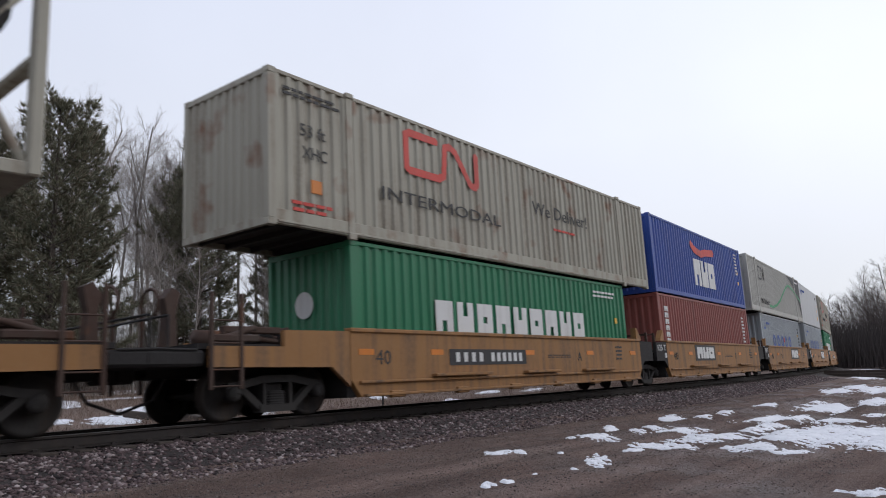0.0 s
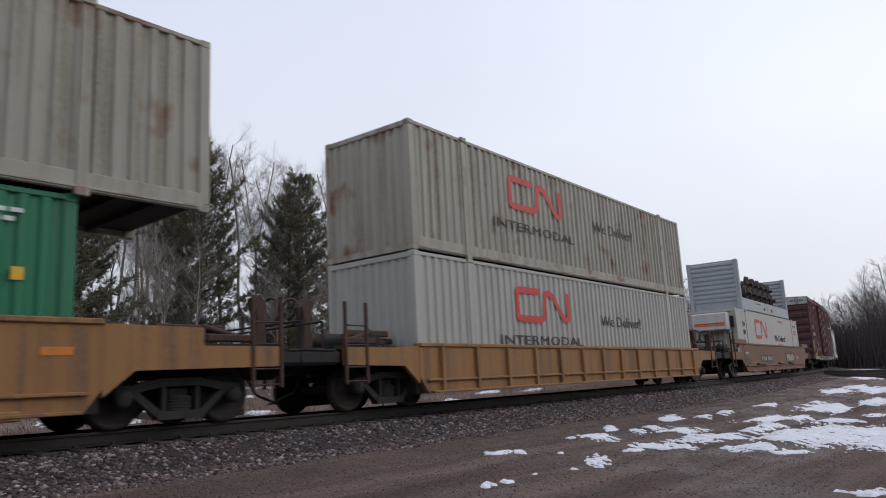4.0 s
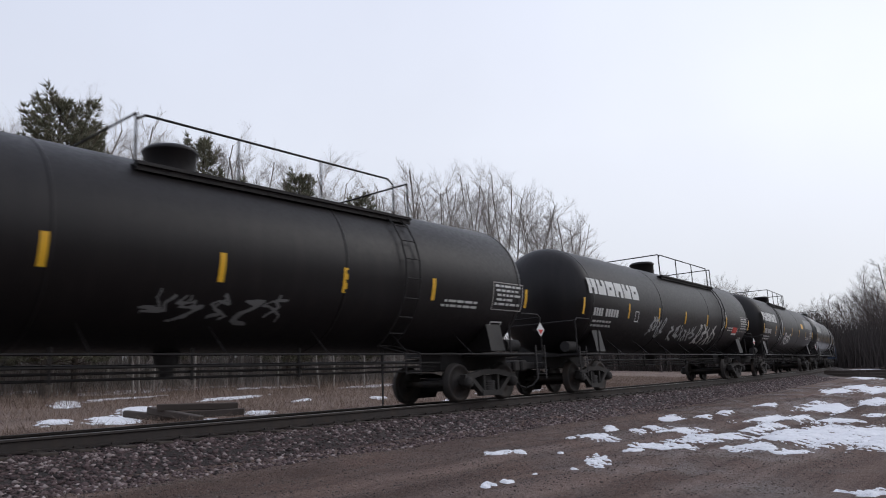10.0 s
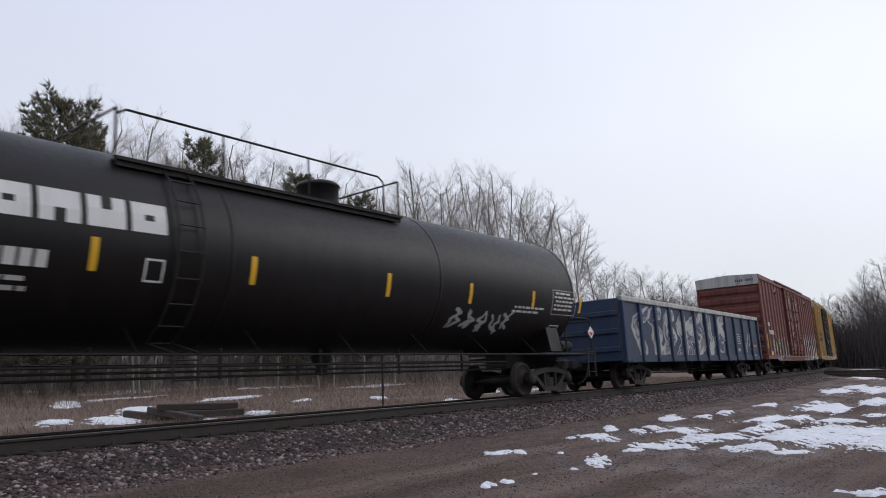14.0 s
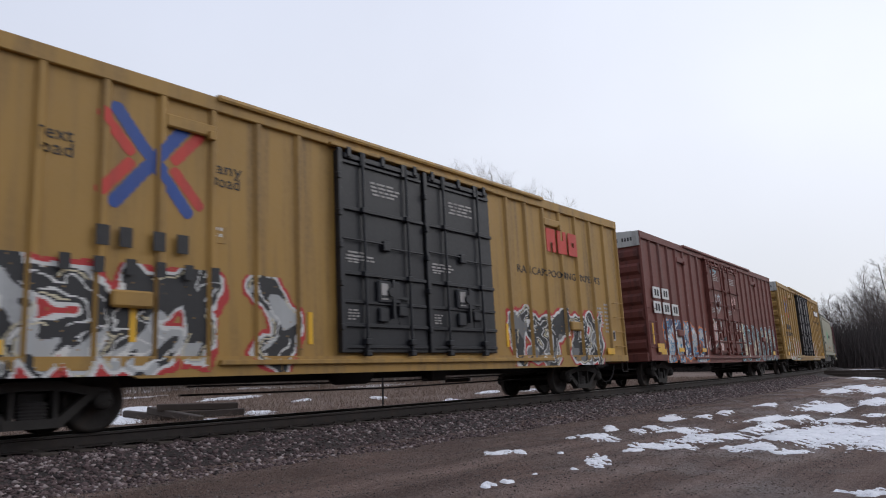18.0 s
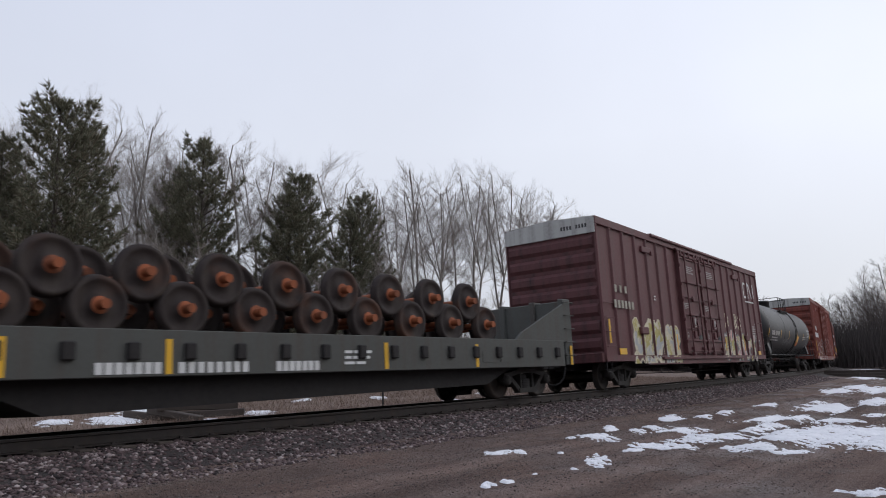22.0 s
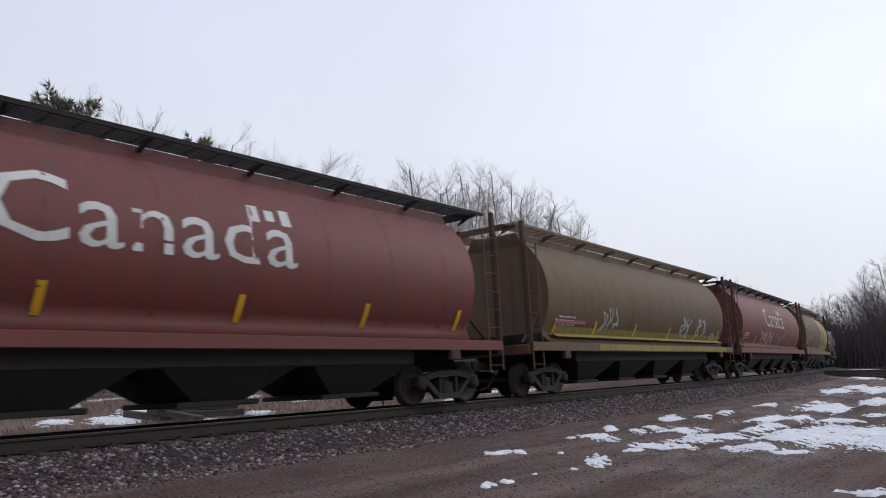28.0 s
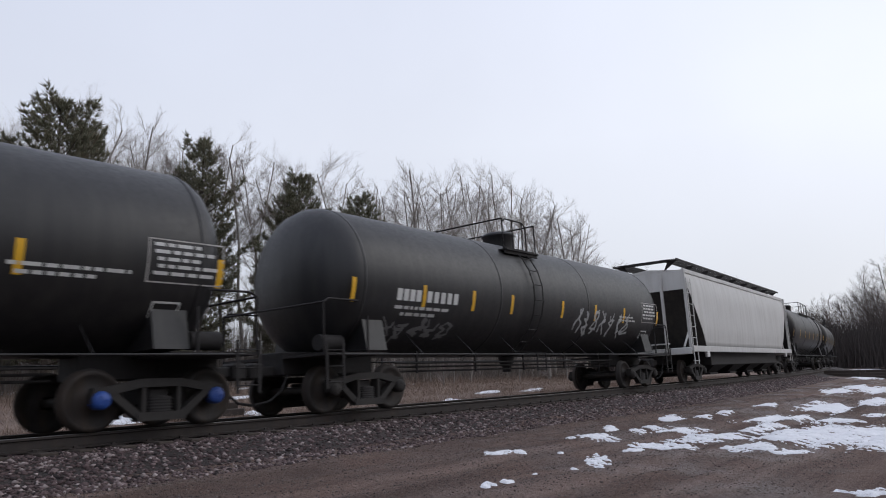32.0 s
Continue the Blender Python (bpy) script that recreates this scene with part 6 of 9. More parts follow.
def wellcar(label, mat, half=6.4, z_top=1.45, z_bot=0.26, end_l=True, end_r=True, ribs=0, jl=7.55, dark_end=True, full=None, reach=9.5):
    """A well car or one unit of an articulated one. end_l, end_r: an outer end with its own truck and coupler; else a joint."""
    car = thing("well_car", label, "well car", "freight cars of the train")
    for sg in (-1, 1):
        y = sg * 1.42
        a, b = y - 0.06, y + 0.06
        part("side_wall", Build().prism([(-half, z_bot + 0.32), (-half + 0.25, z_bot), (half - 0.25, z_bot), (half, z_bot + 0.32), (half, z_top), (-half, z_top)], a, b), mat, car)
        part("top_chord", Build().box(-half, half, y - 0.10, y + 0.10, z_top - 0.02, z_top + 0.06, 0.015), mat, car)
        part("bottom_flange", Build().box(-half + 0.3, half - 0.3, min(y, y + sg * 0.15), max(y, y + sg * 0.15), z_bot + 0.0, z_bot + 0.05, 0.01), mat, car)
        part("rub_rail", Build().box(-half + 0.2, half - 0.2, min(y, y + sg * 0.12), max(y, y + sg * 0.12), z_bot + 0.24, z_bot + 0.29, 0.01), mat, car)
        for k in range(ribs):
            x = -half + 0.7 + k * (2 * half - 1.4) / max(1, ribs - 1)
            part("side_rib", Build().box(x - 0.05, x + 0.05, min(y, y + sg * 0.14), max(y, y + sg * 0.14), z_bot + 0.05, z_top - 0.02, 0.01), mat, car)
        if not ribs:
            for k in range(6):
                x = -half + 1.2 + k * (2 * half - 2.4) / 5
                part("drain_lug", Build().box(x - 0.2, x + 0.2, min(y, y + sg * 0.13), max(y, y + sg * 0.13), z_bot - 0.04, z_bot + 0.09, 0.02), mat, car)
            for x0, x1 in ((-half + 2.3, -half + 4.3), (-0.6, 1.0), (2.4, 4.2)):
                part("step_rail", Build().box(x0, x1, min(y, y + sg * 0.2), max(y, y + sg * 0.2), z_bot + 0.32, z_bot + 0.38, 0.01), mat, car)
    part("well_floor", Build().box(-half, half, -1.36, 1.36, z_bot + 0.0, z_bot + 0.08).box(-half, -half + 0.4, -1.36, 1.36, z_bot, z_top - 0.25).box(half - 0.4, half, -1.36, 1.36, z_bot, z_top - 0.25), FRAME_DARK, car)
    for sg, outer in ((-1, end_l), (1, end_r)):
        stop = reach if outer else jl - 0.15
        tu = reach - 1.75
        x0, x1 = sg * half, sg * stop
        dm = FRAME_DARK if (dark_end and not outer) else mat
        for y in (-1.42, 1.42):
            if outer:
                poly = [(x0, z_top), (x1 - sg * 1.6, z_top - 0.02), (x1 - sg * 1.6, 1.16), (x1 - sg * 0.2, 1.16), (x1 - sg * 0.2, 0.84), (sg * (half + 0.45), 0.81), (x0, z_bot + 0.2)]
            else:
                poly = [(x0, z_top), (x1, z_top - 0.02), (x1, 0.82), (sg * (half + 0.3), 0.82), (x0, z_bot + 0.32)]
            part("end_side_plate", Build().prism(poly, y - 0.05, y + 0.05), dm, car)
        part("end_deck", Build().box(min(x0, x1), max(x0, x1), -1.38, 1.38, 1.12, 1.2), FRAME_DARK, car)
        part("draft_sill", Build().box(min(x0, x1 + sg * 0.2), max(x0, x1 + sg * 0.2), -0.36, 0.36, 0.72, 1.15, 0.02), FRAME_DARK, car)
        xx = x1 - sg * 0.15
        if outer:  # rusty posts, steps, brake stand and levers
            for q in (x1 - sg * 0.2, x1 - sg * 0.74):
                part("grab_post", Build().box(q - 0.03, q + 0.03, -1.50, -1.44, 0.5, 1.98, 0.008), RUSTY_GEAR, car)
                part("grab_post", Build().box(q - 0.03, q + 0.03, 1.44, 1.50, 0.5, 1.98, 0.008), RUSTY_GEAR, car)
            for z in (0.55, 0.8, 1.2, 1.55):
                part("step_rung", Build().cyl((x1 - sg * 0.2, -1.47, z), (x1 - sg * 0.74, -1.47, z), 0.014, 6), RUSTY_GEAR, car)
            part("cross_rail", Build().tube([(xx + sg * 0.15, -1.4, 1.1), (xx + sg * 0.9, -1.38, 1.12), (xx + sg * 0.9, -1.38, 1.6), (xx + sg * 0.9, 1.38, 1.6), (xx + sg * 0.9, 1.38, 1.1)], 0.02, 6), FRAME_DARK, car)
            part("end_beam", Build().box(min(xx, xx + sg * 0.95), max(xx, xx + sg * 0.95), -1.4, 1.4, 0.86, 1.1, 0.04), FRAME_DARK, car)
            part("brake_stand", Build().prism([(xx + sg * 0.02, 1.1), (xx + sg * 0.24, 1.1), (xx + sg * 0.2, 1.7), (xx + sg * 0.26, 1.95), (xx + sg * 0.12, 2.12), (xx - sg * 0.02, 2.05), (xx + sg * 0.06, 1.7)], -0.68, -0.46), RUSTY_GEAR, car, "rust-brown brake stand")
            part("brake_wheel", Build().lathe([(0, 0.24), (0.03, 0.27), (0.06, 0.24), (0.03, 0.21), (0, 0.24)], (xx + sg * 0.4, -0.55, 1.85), (xx + sg * 0.5, -0.55, 1.85), 16), RUSTY_GEAR, car)
            for j, (da, db, za, zb) in enumerate(((0.3, 1.2, 1.25, 1.5), (0.7, 1.9, 1.42, 1.3), (1.0, 2.4, 1.3, 1.55))):
                part("brake_lever", Build().box(min(xx - sg * da, xx - sg * db), max(xx - sg * da, xx - sg * db), -1.15 + 0.3 * j, -1.03 + 0.3 * j, za, za + 0.12, 0.02).tube([(xx - sg * da, -1.1 + 0.3 * j, za), (xx - sg * db, -1.0 + 0.3 * j, zb)], 0.05, 7), RUSTY_GEAR, car)
            part("air_reservoir", Build().lathe([(0, 0.02), (0.05, 0.16), (0.85, 0.16), (0.9, 0.02)], (xx - sg * 0.8, 0.2, 1.4), (xx - sg * 1.8, 0.2, 1.4), 14), RUSTY_GEAR, car)
        else:
            lad = Build()
            for y in (-1.35, 1.35):
                lad.box(xx - 0.03, xx + 0.03, y - 0.04, y + 0.04, 1.15, 1.75)
            lad.tube([(xx, -1.35, 1.7), (xx, 1.35, 1.7)], 0.02, 6)
            part("end_handrail", lad, RUSTY_GEAR, car)
        if not outer:
            part("guide_post", Build().prism([(sg * (half - 0.02), z_top + 0.05), (sg * (half + 0.35), z_top + 0.05), (sg * (half + 0.28), z_top + 0.16), (sg * (half + 0.05), z_top + 0.42), (sg * (half - 0.02), z_top + 0.42)], -1.4, -1.22), mat, car)
            part("guide_post", Build().prism([(sg * (half - 0.02), z_top + 0.05), (sg * (half + 0.35), z_top + 0.05), (sg * (half + 0.28), z_top + 0.16), (sg * (half + 0.05), z_top + 0.42), (sg * (half - 0.02), z_top + 0.42)], 1.22, 1.4), mat, car)
        part("brake_gear", Build().box(min(sg * (half + 0.5), sg * (half + 0.9)), max(sg * (half + 0.5), sg * (half + 0.9)), -0.9, -0.3, 1.2, 1.5, 0.05).cyl((sg * (half + 1.2), -0.6, 1.35), (sg * (half + 0.9), 0.7, 1.35), 0.14, 10), FRAME_DARK, car)
        if outer:
            truck(car, sg * tu)
    if not end_l:
        truck(car, -jl)
    ea, eb = (-reach - 0.58 if end_l else None), (reach + 0.58 if end_r else None)
    for u, sg in ((ea, -1), (eb, 1)):
        if u is not None:
            part("coupler", Build().box(min(u, u - sg * 0.9), max(u, u - sg * 0.9), -0.09, 0.09, 0.72, 0.9, 0.02).box(min(u, u - sg * 0.3), max(u, u - sg * 0.3), -0.2, 0.2, 0.66, 0.96, 0.04), TRUCK_DARK, car)
            part("air_hose", Build().tube([(u - sg * 0.7, -0.35, 0.72), (u - sg * 0.5, -0.36, 0.4), (u, -0.3, 0.22)], 0.025, 6), FRAME_DARK, car)
    return car


# ---- the train, front to rear: each thing with its place along the train ----
MOVERS = []


def ride(ob, at, reach=6.5, lift=None):
    """Lets a thing run with the train. at: metres behind the train's mark; lift: its pose on the car."""
    MOVERS.append((ob, at, reach, lift or Matrix.Identity(4)))
    ob.matrix_basis = on_track(at, reach) @ (lift or Matrix.Identity(4))
    return ob


def load(ob, at, z, u=0.0, reach=6.5, y=0.0):
    return ride(ob, at, reach, Matrix.Translation((u, y, z)))


UNIT = 15.11
FIVE = [15.15 + UNIT * k for k in range(5)]
for k, at in enumerate(FIVE):
    w = wellcar("yellow well car unit with grimy sides carrying two containers", WELL_YELLOW, end_l=(k == 0), end_r=(k == 4), reach=9.5)
    ride(w, at)
first = wellcar("yellow well car with grimy sides", WELL_YELLOW, reach=9.5)
ride(first, -5.0)


def machine_rack():
    c = thing("machine_rack", "cream steel rack frame carrying a wheeled machine", "flat rack container", "containers on the train")
    for x in (-6.0, 8.38):
        for y in (-1.25, 1.25):
            part("end_post", Build().box(x - 0.09, x + 0.09, y - 0.1, y + 0.1, 0.0, 3.4, 0.03), CON_CREAM, c)
        part("cross_beam", Build().box(x - 0.1, x + 0.1, -1.2, 1.2, 1.6, 1.72, 0.02), CON_CREAM, c)
        sg = 1 if x > 0 else -1
        part("brace", Build().tube([(x, -1.2, 2.9), (x - sg * 0.9, -1.2, 1.6), (x - sg * 0.1, -1.2, 0.2)], 0.06, 6), CON_CREAM, c)
    part("deck", Build().box(-6.0, 8.45, -1.3, 1.3, 0.0, 0.2, 0.02), CON_CREAM, c)
    part("machine_body", Build().box(-3.0, 7.4, -0.9, 0.9, 0.7, 1.9, 0.15), HOP_WHITE, c)
    for x in (-2.0, 7.3):
        for y in (-1.0, 1.0):
            part("tyre", Build().lathe([(-0.25, 0.3), (-0.25, 0.68), (-0.18, 0.75), (0.18, 0.75), (0.25, 0.68), (0.25, 0.3)], (x, y, 2.35), (x, y + 1, 2.35), 24), FRAME_DARK, c)
    return c


load(container("green corrugated steel container set in a well car", 12.19, 2.438, 2.896, CON_GREEN), -5.0, 0.345)
load(machine_rack(), -5.0, 3.345)
CREAM53 = "cream corrugated container with a red ribbon mark, stacked on top"
for at, spec_low, spec_top in (
        (FIVE[0], ("green", CON_GREEN, 12.19, 2.438), ("cream", CON_CREAM, 16.15, 2.59)),
        (FIVE[1], ("brown-red", CON_RED, 12.19, 2.438), ("dark blue", CON_BLUE, 12.19, 2.438)),
        (FIVE[2], ("pale grey", CON_GREY, 12.19, 2.438), ("white", CON_WHITE, 16.15, 2.59)),
        (FIVE[3], ("pale grey", CON_GREY, 12.19, 2.438), ("white", CON_REEFER, 12.19, 2.438)),
        (FIVE[4], ("green", CON_GREEN, 12.19, 2.438), ("cream", CON_CREAM, 16.15, 2.59))):
    for lvl, (cn, cm, ln, wd) in enumerate((spec_low, spec_top)):
        c = container(f"{cn} corrugated steel container " + ("stacked on another one" if lvl else "set in a well car"), ln, wd, 2.896, cm, 6.096 if ln > 13 else None, smooth=(at == FIVE[3] and lvl == 1))
        load(c, at, 3.255 if lvl else 0.345)

cncn = wellcar("tan well car with ribbed sides carrying two white containers", WELL_YELLOW, half=8.25, z_top=1.2, z_bot=0.25, ribs=13, reach=10.5)
ride(cncn, 96.55, 7.5)
for lvl in (0, 1):
    load(container("off-white long corrugated container in a well car", 16.15, 2.59, 2.896, CON_CREAM if lvl else CON_WHITE, 6.096), 96.55, 3.24 if lvl else 0.33, reach=7.5)

d64 = wellcar("brown well car carrying a white container and a rack of wheels", WELL_BROWN, half=8.1, z_top=1.5, z_bot=0.25, reach=10.6, dark_end=False)
ride(d64, 119.6, 7.5)
load(container("off-white long container with smooth sides in a brown well car", 16.15, 2.59, 2.86, CON_WHITE, 6.096, smooth=True), 119.6, 0.33, reach=7.5)

BOXES = [
    boxcar("maroon boxcar with ribbed sides and bright graffiti", BOX_MAROON, posts=7, seed=11),
    boxcar("red-brown boxcar with ribbed sides and white graffiti", BOX_RED, seed=21),
    boxcar("yellow boxcar with black doors and green graffiti", BOX_YELLOW, BOX_BLACK, seed=31),
    boxcar("yellow boxcar with black doors and black graffiti", BOX_YELLOW, BOX_BLACK, seed=41),
    boxcar("red boxcar with white number plates and blue graffiti", BOX_RED, seed=51),
    boxcar("yellow boxcar with black doors and faded pink graffiti", BOX_YELLOW, BOX_BLACK, seed=61),
    boxcar("dark red boxcar with ribbed sides and yellow graffiti", BOX_PURPLE, posts=7, seed=71),
    boxcar("oxide red boxcar with ribbed sides and teal graffiti", BOX_RED2, seed=81)]
for b, at in zip(BOXES, (141.71, 319.3, 339.99, 360.45, 380.98, 401.65, 455.35, 492.83)):
    ride(b, at)

SHPX = hopper("white covered hopper with smooth rounded sides", HOP_WHITE, half=9.15, z_top=4.12, z_low=1.33, low=3.6, half_low=7.1, round_by=0.4, truck_u=7.5, bays=4, walk_z=4.62, sill_h=0.4)
ride(SHPX, 162.15)
part("side_pipe", Build().tube([(-6.3, -1.38, 0.81), (6.3, -1.38, 0.81)], 0.06, 8), GRATE, SHPX, "dusty grey steel pipe")
for x in (-5.6, -2.2, 0.6, 3.6, 6.1):
    part("pipe_clamp", Build().box(x - 0.05, x + 0.05, -1.46, -1.28, 0.73, 0.97, 0.01), FRAME_DARK, SHPX)
part("outlet_pipe", Build().tube([(-6.4, -0.85, 0.36), (6.4, -0.85, 0.36)], 0.1, 8), FRAME_DARK, SHPX)
ICHOP = hopper("rust-streaked grey covered hopper with graffiti", HOP_RUSTY, half=8.25, z_top=4.22, z_low=1.4, low=3.8, half_low=6.5, round_by=0.22, truck_u=6.55, bays=3, walk_z=4.76, walk_mat=GRATE, frame_mat=HOP_RUSTY, walk_y=0.4, dark_end=True, walk_cut=0.35)
ride(ICHOP, 181.15)
TANKS = []
for k, (at, kw) in enumerate((
        (200.4, dict(mat=TANK_BLACK, dome_x=-0.14, plat=(-1.35, 4.75), ladder_x=4.05, strips=(-8.77, -5.6, -2.75, -0.1, 2.5, 5.0, 8.5))),
        (220.6, dict(mat=TANK_BLACK, dome_x=-0.1, plat=(-1.3, 4.8), ladder_x=4.1, strips=(-8.7, -5.5, -2.9, -0.2, 2.4, 5.0, 8.5))),
        (240.85, dict(mat=TANK_BLACK, dome_x=0.0, plat=(-3.9, 1.1), ladder_x=-4.45, strips=(-8.4, -5.2, -2.75, 0.05, 2.75, 5.5, 8.6))),
        (260.9, dict(mat=TANK_GLOSS, dome_x=0.2, plat=(-0.9, 5.12), ladder_x=4.4, strips=(-8.3, -5.0, -2.1, 0.95, 3.14, 5.36, 8.6))),
        (280.8, dict(mat=TANK_BLACK, dome_x=0.5, plat=(-4.4, 1.75), ladder_x=-3.65, strips=(-8.0, -4.84, -2.25, 0.93, 3.6, 6.2, 8.6))))):
    t = tankcar(("glossy" if k == 3 else "long") + " black tank car with a railed top platform", **kw)
    ride(t, at)
    TANKS.append(t)


def gondola(label, mat, half=8.3):
    car = thing("gondola", label, "gondola car", "freight cars of the train")
    for sg in (-1, 1):
        y = sg * 1.46
        part("side_wall", Build().box(-half, half, y - 0.03, y + 0.03, 0.85, 2.7), mat, car)
        part("top_chord", Build().box(-half, half, y - 0.1, y + 0.08, 2.66, 2.83, 0.02), ROOF_GREY, car, "beaten grey top chord")
        part("side_sill", Build().box(-half, half, y - 0.06, y + 0.06, 0.78, 0.98, 0.01), mat, car)
        for k in range(13):
            x = -half + 0.1 + k * (2 * half - 0.2) / 12
            part("side_post", Build().box(x - 0.09, x + 0.09, min(y, y + sg * 0.12), max(y, y + sg * 0.12), 0.8, 2.68, 0.02), mat, car)
    for sg in (-1, 1):
        x = sg * half
        part("end_wall", Build().box(x - 0.06, x + 0.06, -1.45, 1.45, 0.85, 2.75), mat, car)
        for z in (1.2, 1.75, 2.3):
            part("end_rib", Build().box(min(x, x + sg * 0.12), max(x, x + sg * 0.12), -1.4, 1.4, z - 0.08, z + 0.08, 0.02), mat, car)
        stirrup(car, x - 0.4 if sg > 0 else x + 0.05, -1.55, 0.84)
    part("floor", Build().box(-half, half, -1.45, 1.45, 0.95, 1.0), FRAME_DARK, car)
    part("scrap_load", Build().box(-half + 0.3, half - 2.6, -1.35, 1.35, 1.0, 2.55, 0.2), FRAME_DARK, car, "dark scrap below the rim")
    ladder(car, half - 0.6, half - 0.12, -1.62, [1.15, 1.55, 1.95, 2.35], mat, rails=False)
    underframe(car, half - 0.3)
    couplers(car, -half - 0.9, half + 0.9)
    truck(car, -half + 1.9)
    truck(car, half - 1.9)
    return car


GOND = gondola("blue gondola car with painted-over graffiti", GOND_BLUE)
ride(GOND, 300.35)
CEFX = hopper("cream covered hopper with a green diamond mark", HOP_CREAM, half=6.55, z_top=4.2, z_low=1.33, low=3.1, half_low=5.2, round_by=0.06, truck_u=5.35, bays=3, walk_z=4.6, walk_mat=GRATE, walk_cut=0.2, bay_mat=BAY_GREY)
ride(CEFX, 419.35, 5.3)


def flatcar(label, mat, half=8.45):
    car = thing("bulkhead_flatcar", label, "flatcar", "freight cars of the train")
    part("deck", Build().box(-half, half, -1.45, 1.45, 1.0, 1.12), FRAME_DARK, car)
    for sg in (-1, 1):
        y = sg * 1.47
        part("side_board", Build().box(-half + 0.7, half - 0.5, y - 0.05, y + 0.05, 0.72, 1.38, 0.01), mat, car)
        for k in range(18):
            x = -half + 1.1 + k * (2 * half - 2.0) / 17
            part("stake_pocket", Build().box(x - 0.09, x + 0.09, min(y, y + sg * 0.12), max(y, y + sg * 0.12), 0.95, 1.2, 0.02), FRAME_DARK, car)
        x = sg * (half - 0.15)
        part("bulkhead", Build().box(x - 0.12, x + 0.12, -1.45, 1.45, 0.8, 2.45, 0.02), mat, car)
        for yy in (-1.4, -0.5, 0.5, 1.4):
            part("bulkhead_post", Build().box(x - 0.2, x + 0.2, yy - 0.08, yy + 0.08, 0.75, 2.5, 0.02), mat, car)
        part("bulkhead_gusset", Build().prism([(x - sg * 0.1, 1.35), (x - sg * 2.6, 1.35), (x - sg * 2.3, 1.55), (x - sg * 0.1, 2.4)], -1.5, -1.44), mat, car)
        ladder(car, min(x, x - sg * 0.02) - 0.22, x + 0.22, -1.55, [1.0, 1.35, 1.7, 2.05, 2.4], mat, rails=False)
    part("center_sill", Build().prism([(-half + 0.6, 0.98), (half - 0.6, 0.98), (half - 2.6, 0.72), (half - 3.6, 0.36), (-half + 3.6, 0.26), (-half + 2.6, 0.72)], -1.2, 1.2), FRAME_DARK, car)
    underframe(car, half - 0.3)
    couplers(car, -half - 0.85, half + 0.85)
    truck(car, -half + 1.75)
    truck(car, half - 1.75)
    return car


BCOL = flatcar("grey-green bulkhead flatcar loaded with rusty wheelsets", FLAT_GREY)
ride(BCOL, 435.75)
LOOSE = WHEELSET.copy()
LOOSE.materials[0] = RUST_WHEEL
LOOSE.materials.append(TREAD)
for p in LOOSE.polygons:  # bright rust on axle and hubs
    c = p.center
    if math.hypot(c.x, c.z) < 0.105 or abs(math.hypot(c.x, c.z) - WHEEL_R) < 0.008 and abs(c.y) > 0.85:
        p.material_index = 1
DULL = WHEELSET.copy()
DULL.materials[0] = RUST_WHEEL


def wheel_load(at, z, x0, x1, step, mesh, label, reach, group):
    """Two nested layers of scrap wheelsets lying across the car, every other one pushed over."""
    for layer in (0, 1):
        n = int((x1 - x0) / step)
        for k in range(n + 1 - 2 * layer):
            x = x0 + step * (k + layer)
            o = tagged(new("scrap_wheelset", mesh), label, "wheelset", group)
            load(o, at, z + layer * 0.52, x, reach, -0.14 if k % 2 else 0.44)


wheel_load(435.75, 1.76, -7.4, 5.95, 0.667, LOOSE, "rusty wheelset with a bright orange axle on a flatcar", 6.5, "scrap wheelsets on the flatcar")


def flatrack(label):
    c = thing("flat_rack", label, "flat rack container", "containers on the train")
    h, w = 6.05, 1.22
    part("base", Build().box(-h, h, -w, w, 0.05, 0.62, 0.02), CON_GREY, c)
    part("deck_plank", Build().box(-h + 0.3, h - 0.3, -w + 0.05, w - 0.05, 0.62, 0.65), TIE_WOOD, c)
    for sg in (-1, 1):
        for y in (-w + 0.1, w - 0.1):
            part("end_post", Build().box(sg * h - 0.13, sg * h + 0.13, y - 0.1, y + 0.1, 0.0, 2.5, 0.02), CON_GREY, c)
        part("end_wall", Build().box(sg * h - 0.05, sg * h + 0.05, -w + 0.1, w - 0.1, 0.5, 2.48), CON_GREY, c)
        for k in range(8):
            z = 0.65 + 0.225 * k
            for e in (-1, 1):
                x = sg * h + e * 0.05
                part("end_rib", Build().add([(x, -w + 0.15, z), (x, w - 0.15, z), (x, w - 0.15, z + 0.18), (x, -w + 0.15, z + 0.18), (x + e * 0.05, -w + 0.15, z + 0.05), (x + e * 0.05, w - 0.15, z + 0.05), (x + e * 0.05, w - 0.15, z + 0.13), (x + e * 0.05, -w + 0.15, z + 0.13)],
                                            [(0, 1, 5, 4), (1, 2, 6, 5), (2, 3, 7, 6), (3, 0, 4, 7), (4, 5, 6, 7)]), CON_GREY, c)
    for x in (-0.95, 0.95):
        part("fork_pocket", Build().box(x - 0.2, x + 0.2, -w - 0.004, -w + 0.05, 0.2, 0.36), BLACK, c)
    return c


RACK = flatrack("pale grey flat rack with ribbed end walls, carrying wheelsets")
load(RACK, 119.6, 3.2, reach=7.5)
wheel_load(119.6, 4.17, -4.3, 3.95, 0.637, DULL, "dark rusty wheelset lying on a flat rack", 7.5, "scrap wheelsets on the rack")

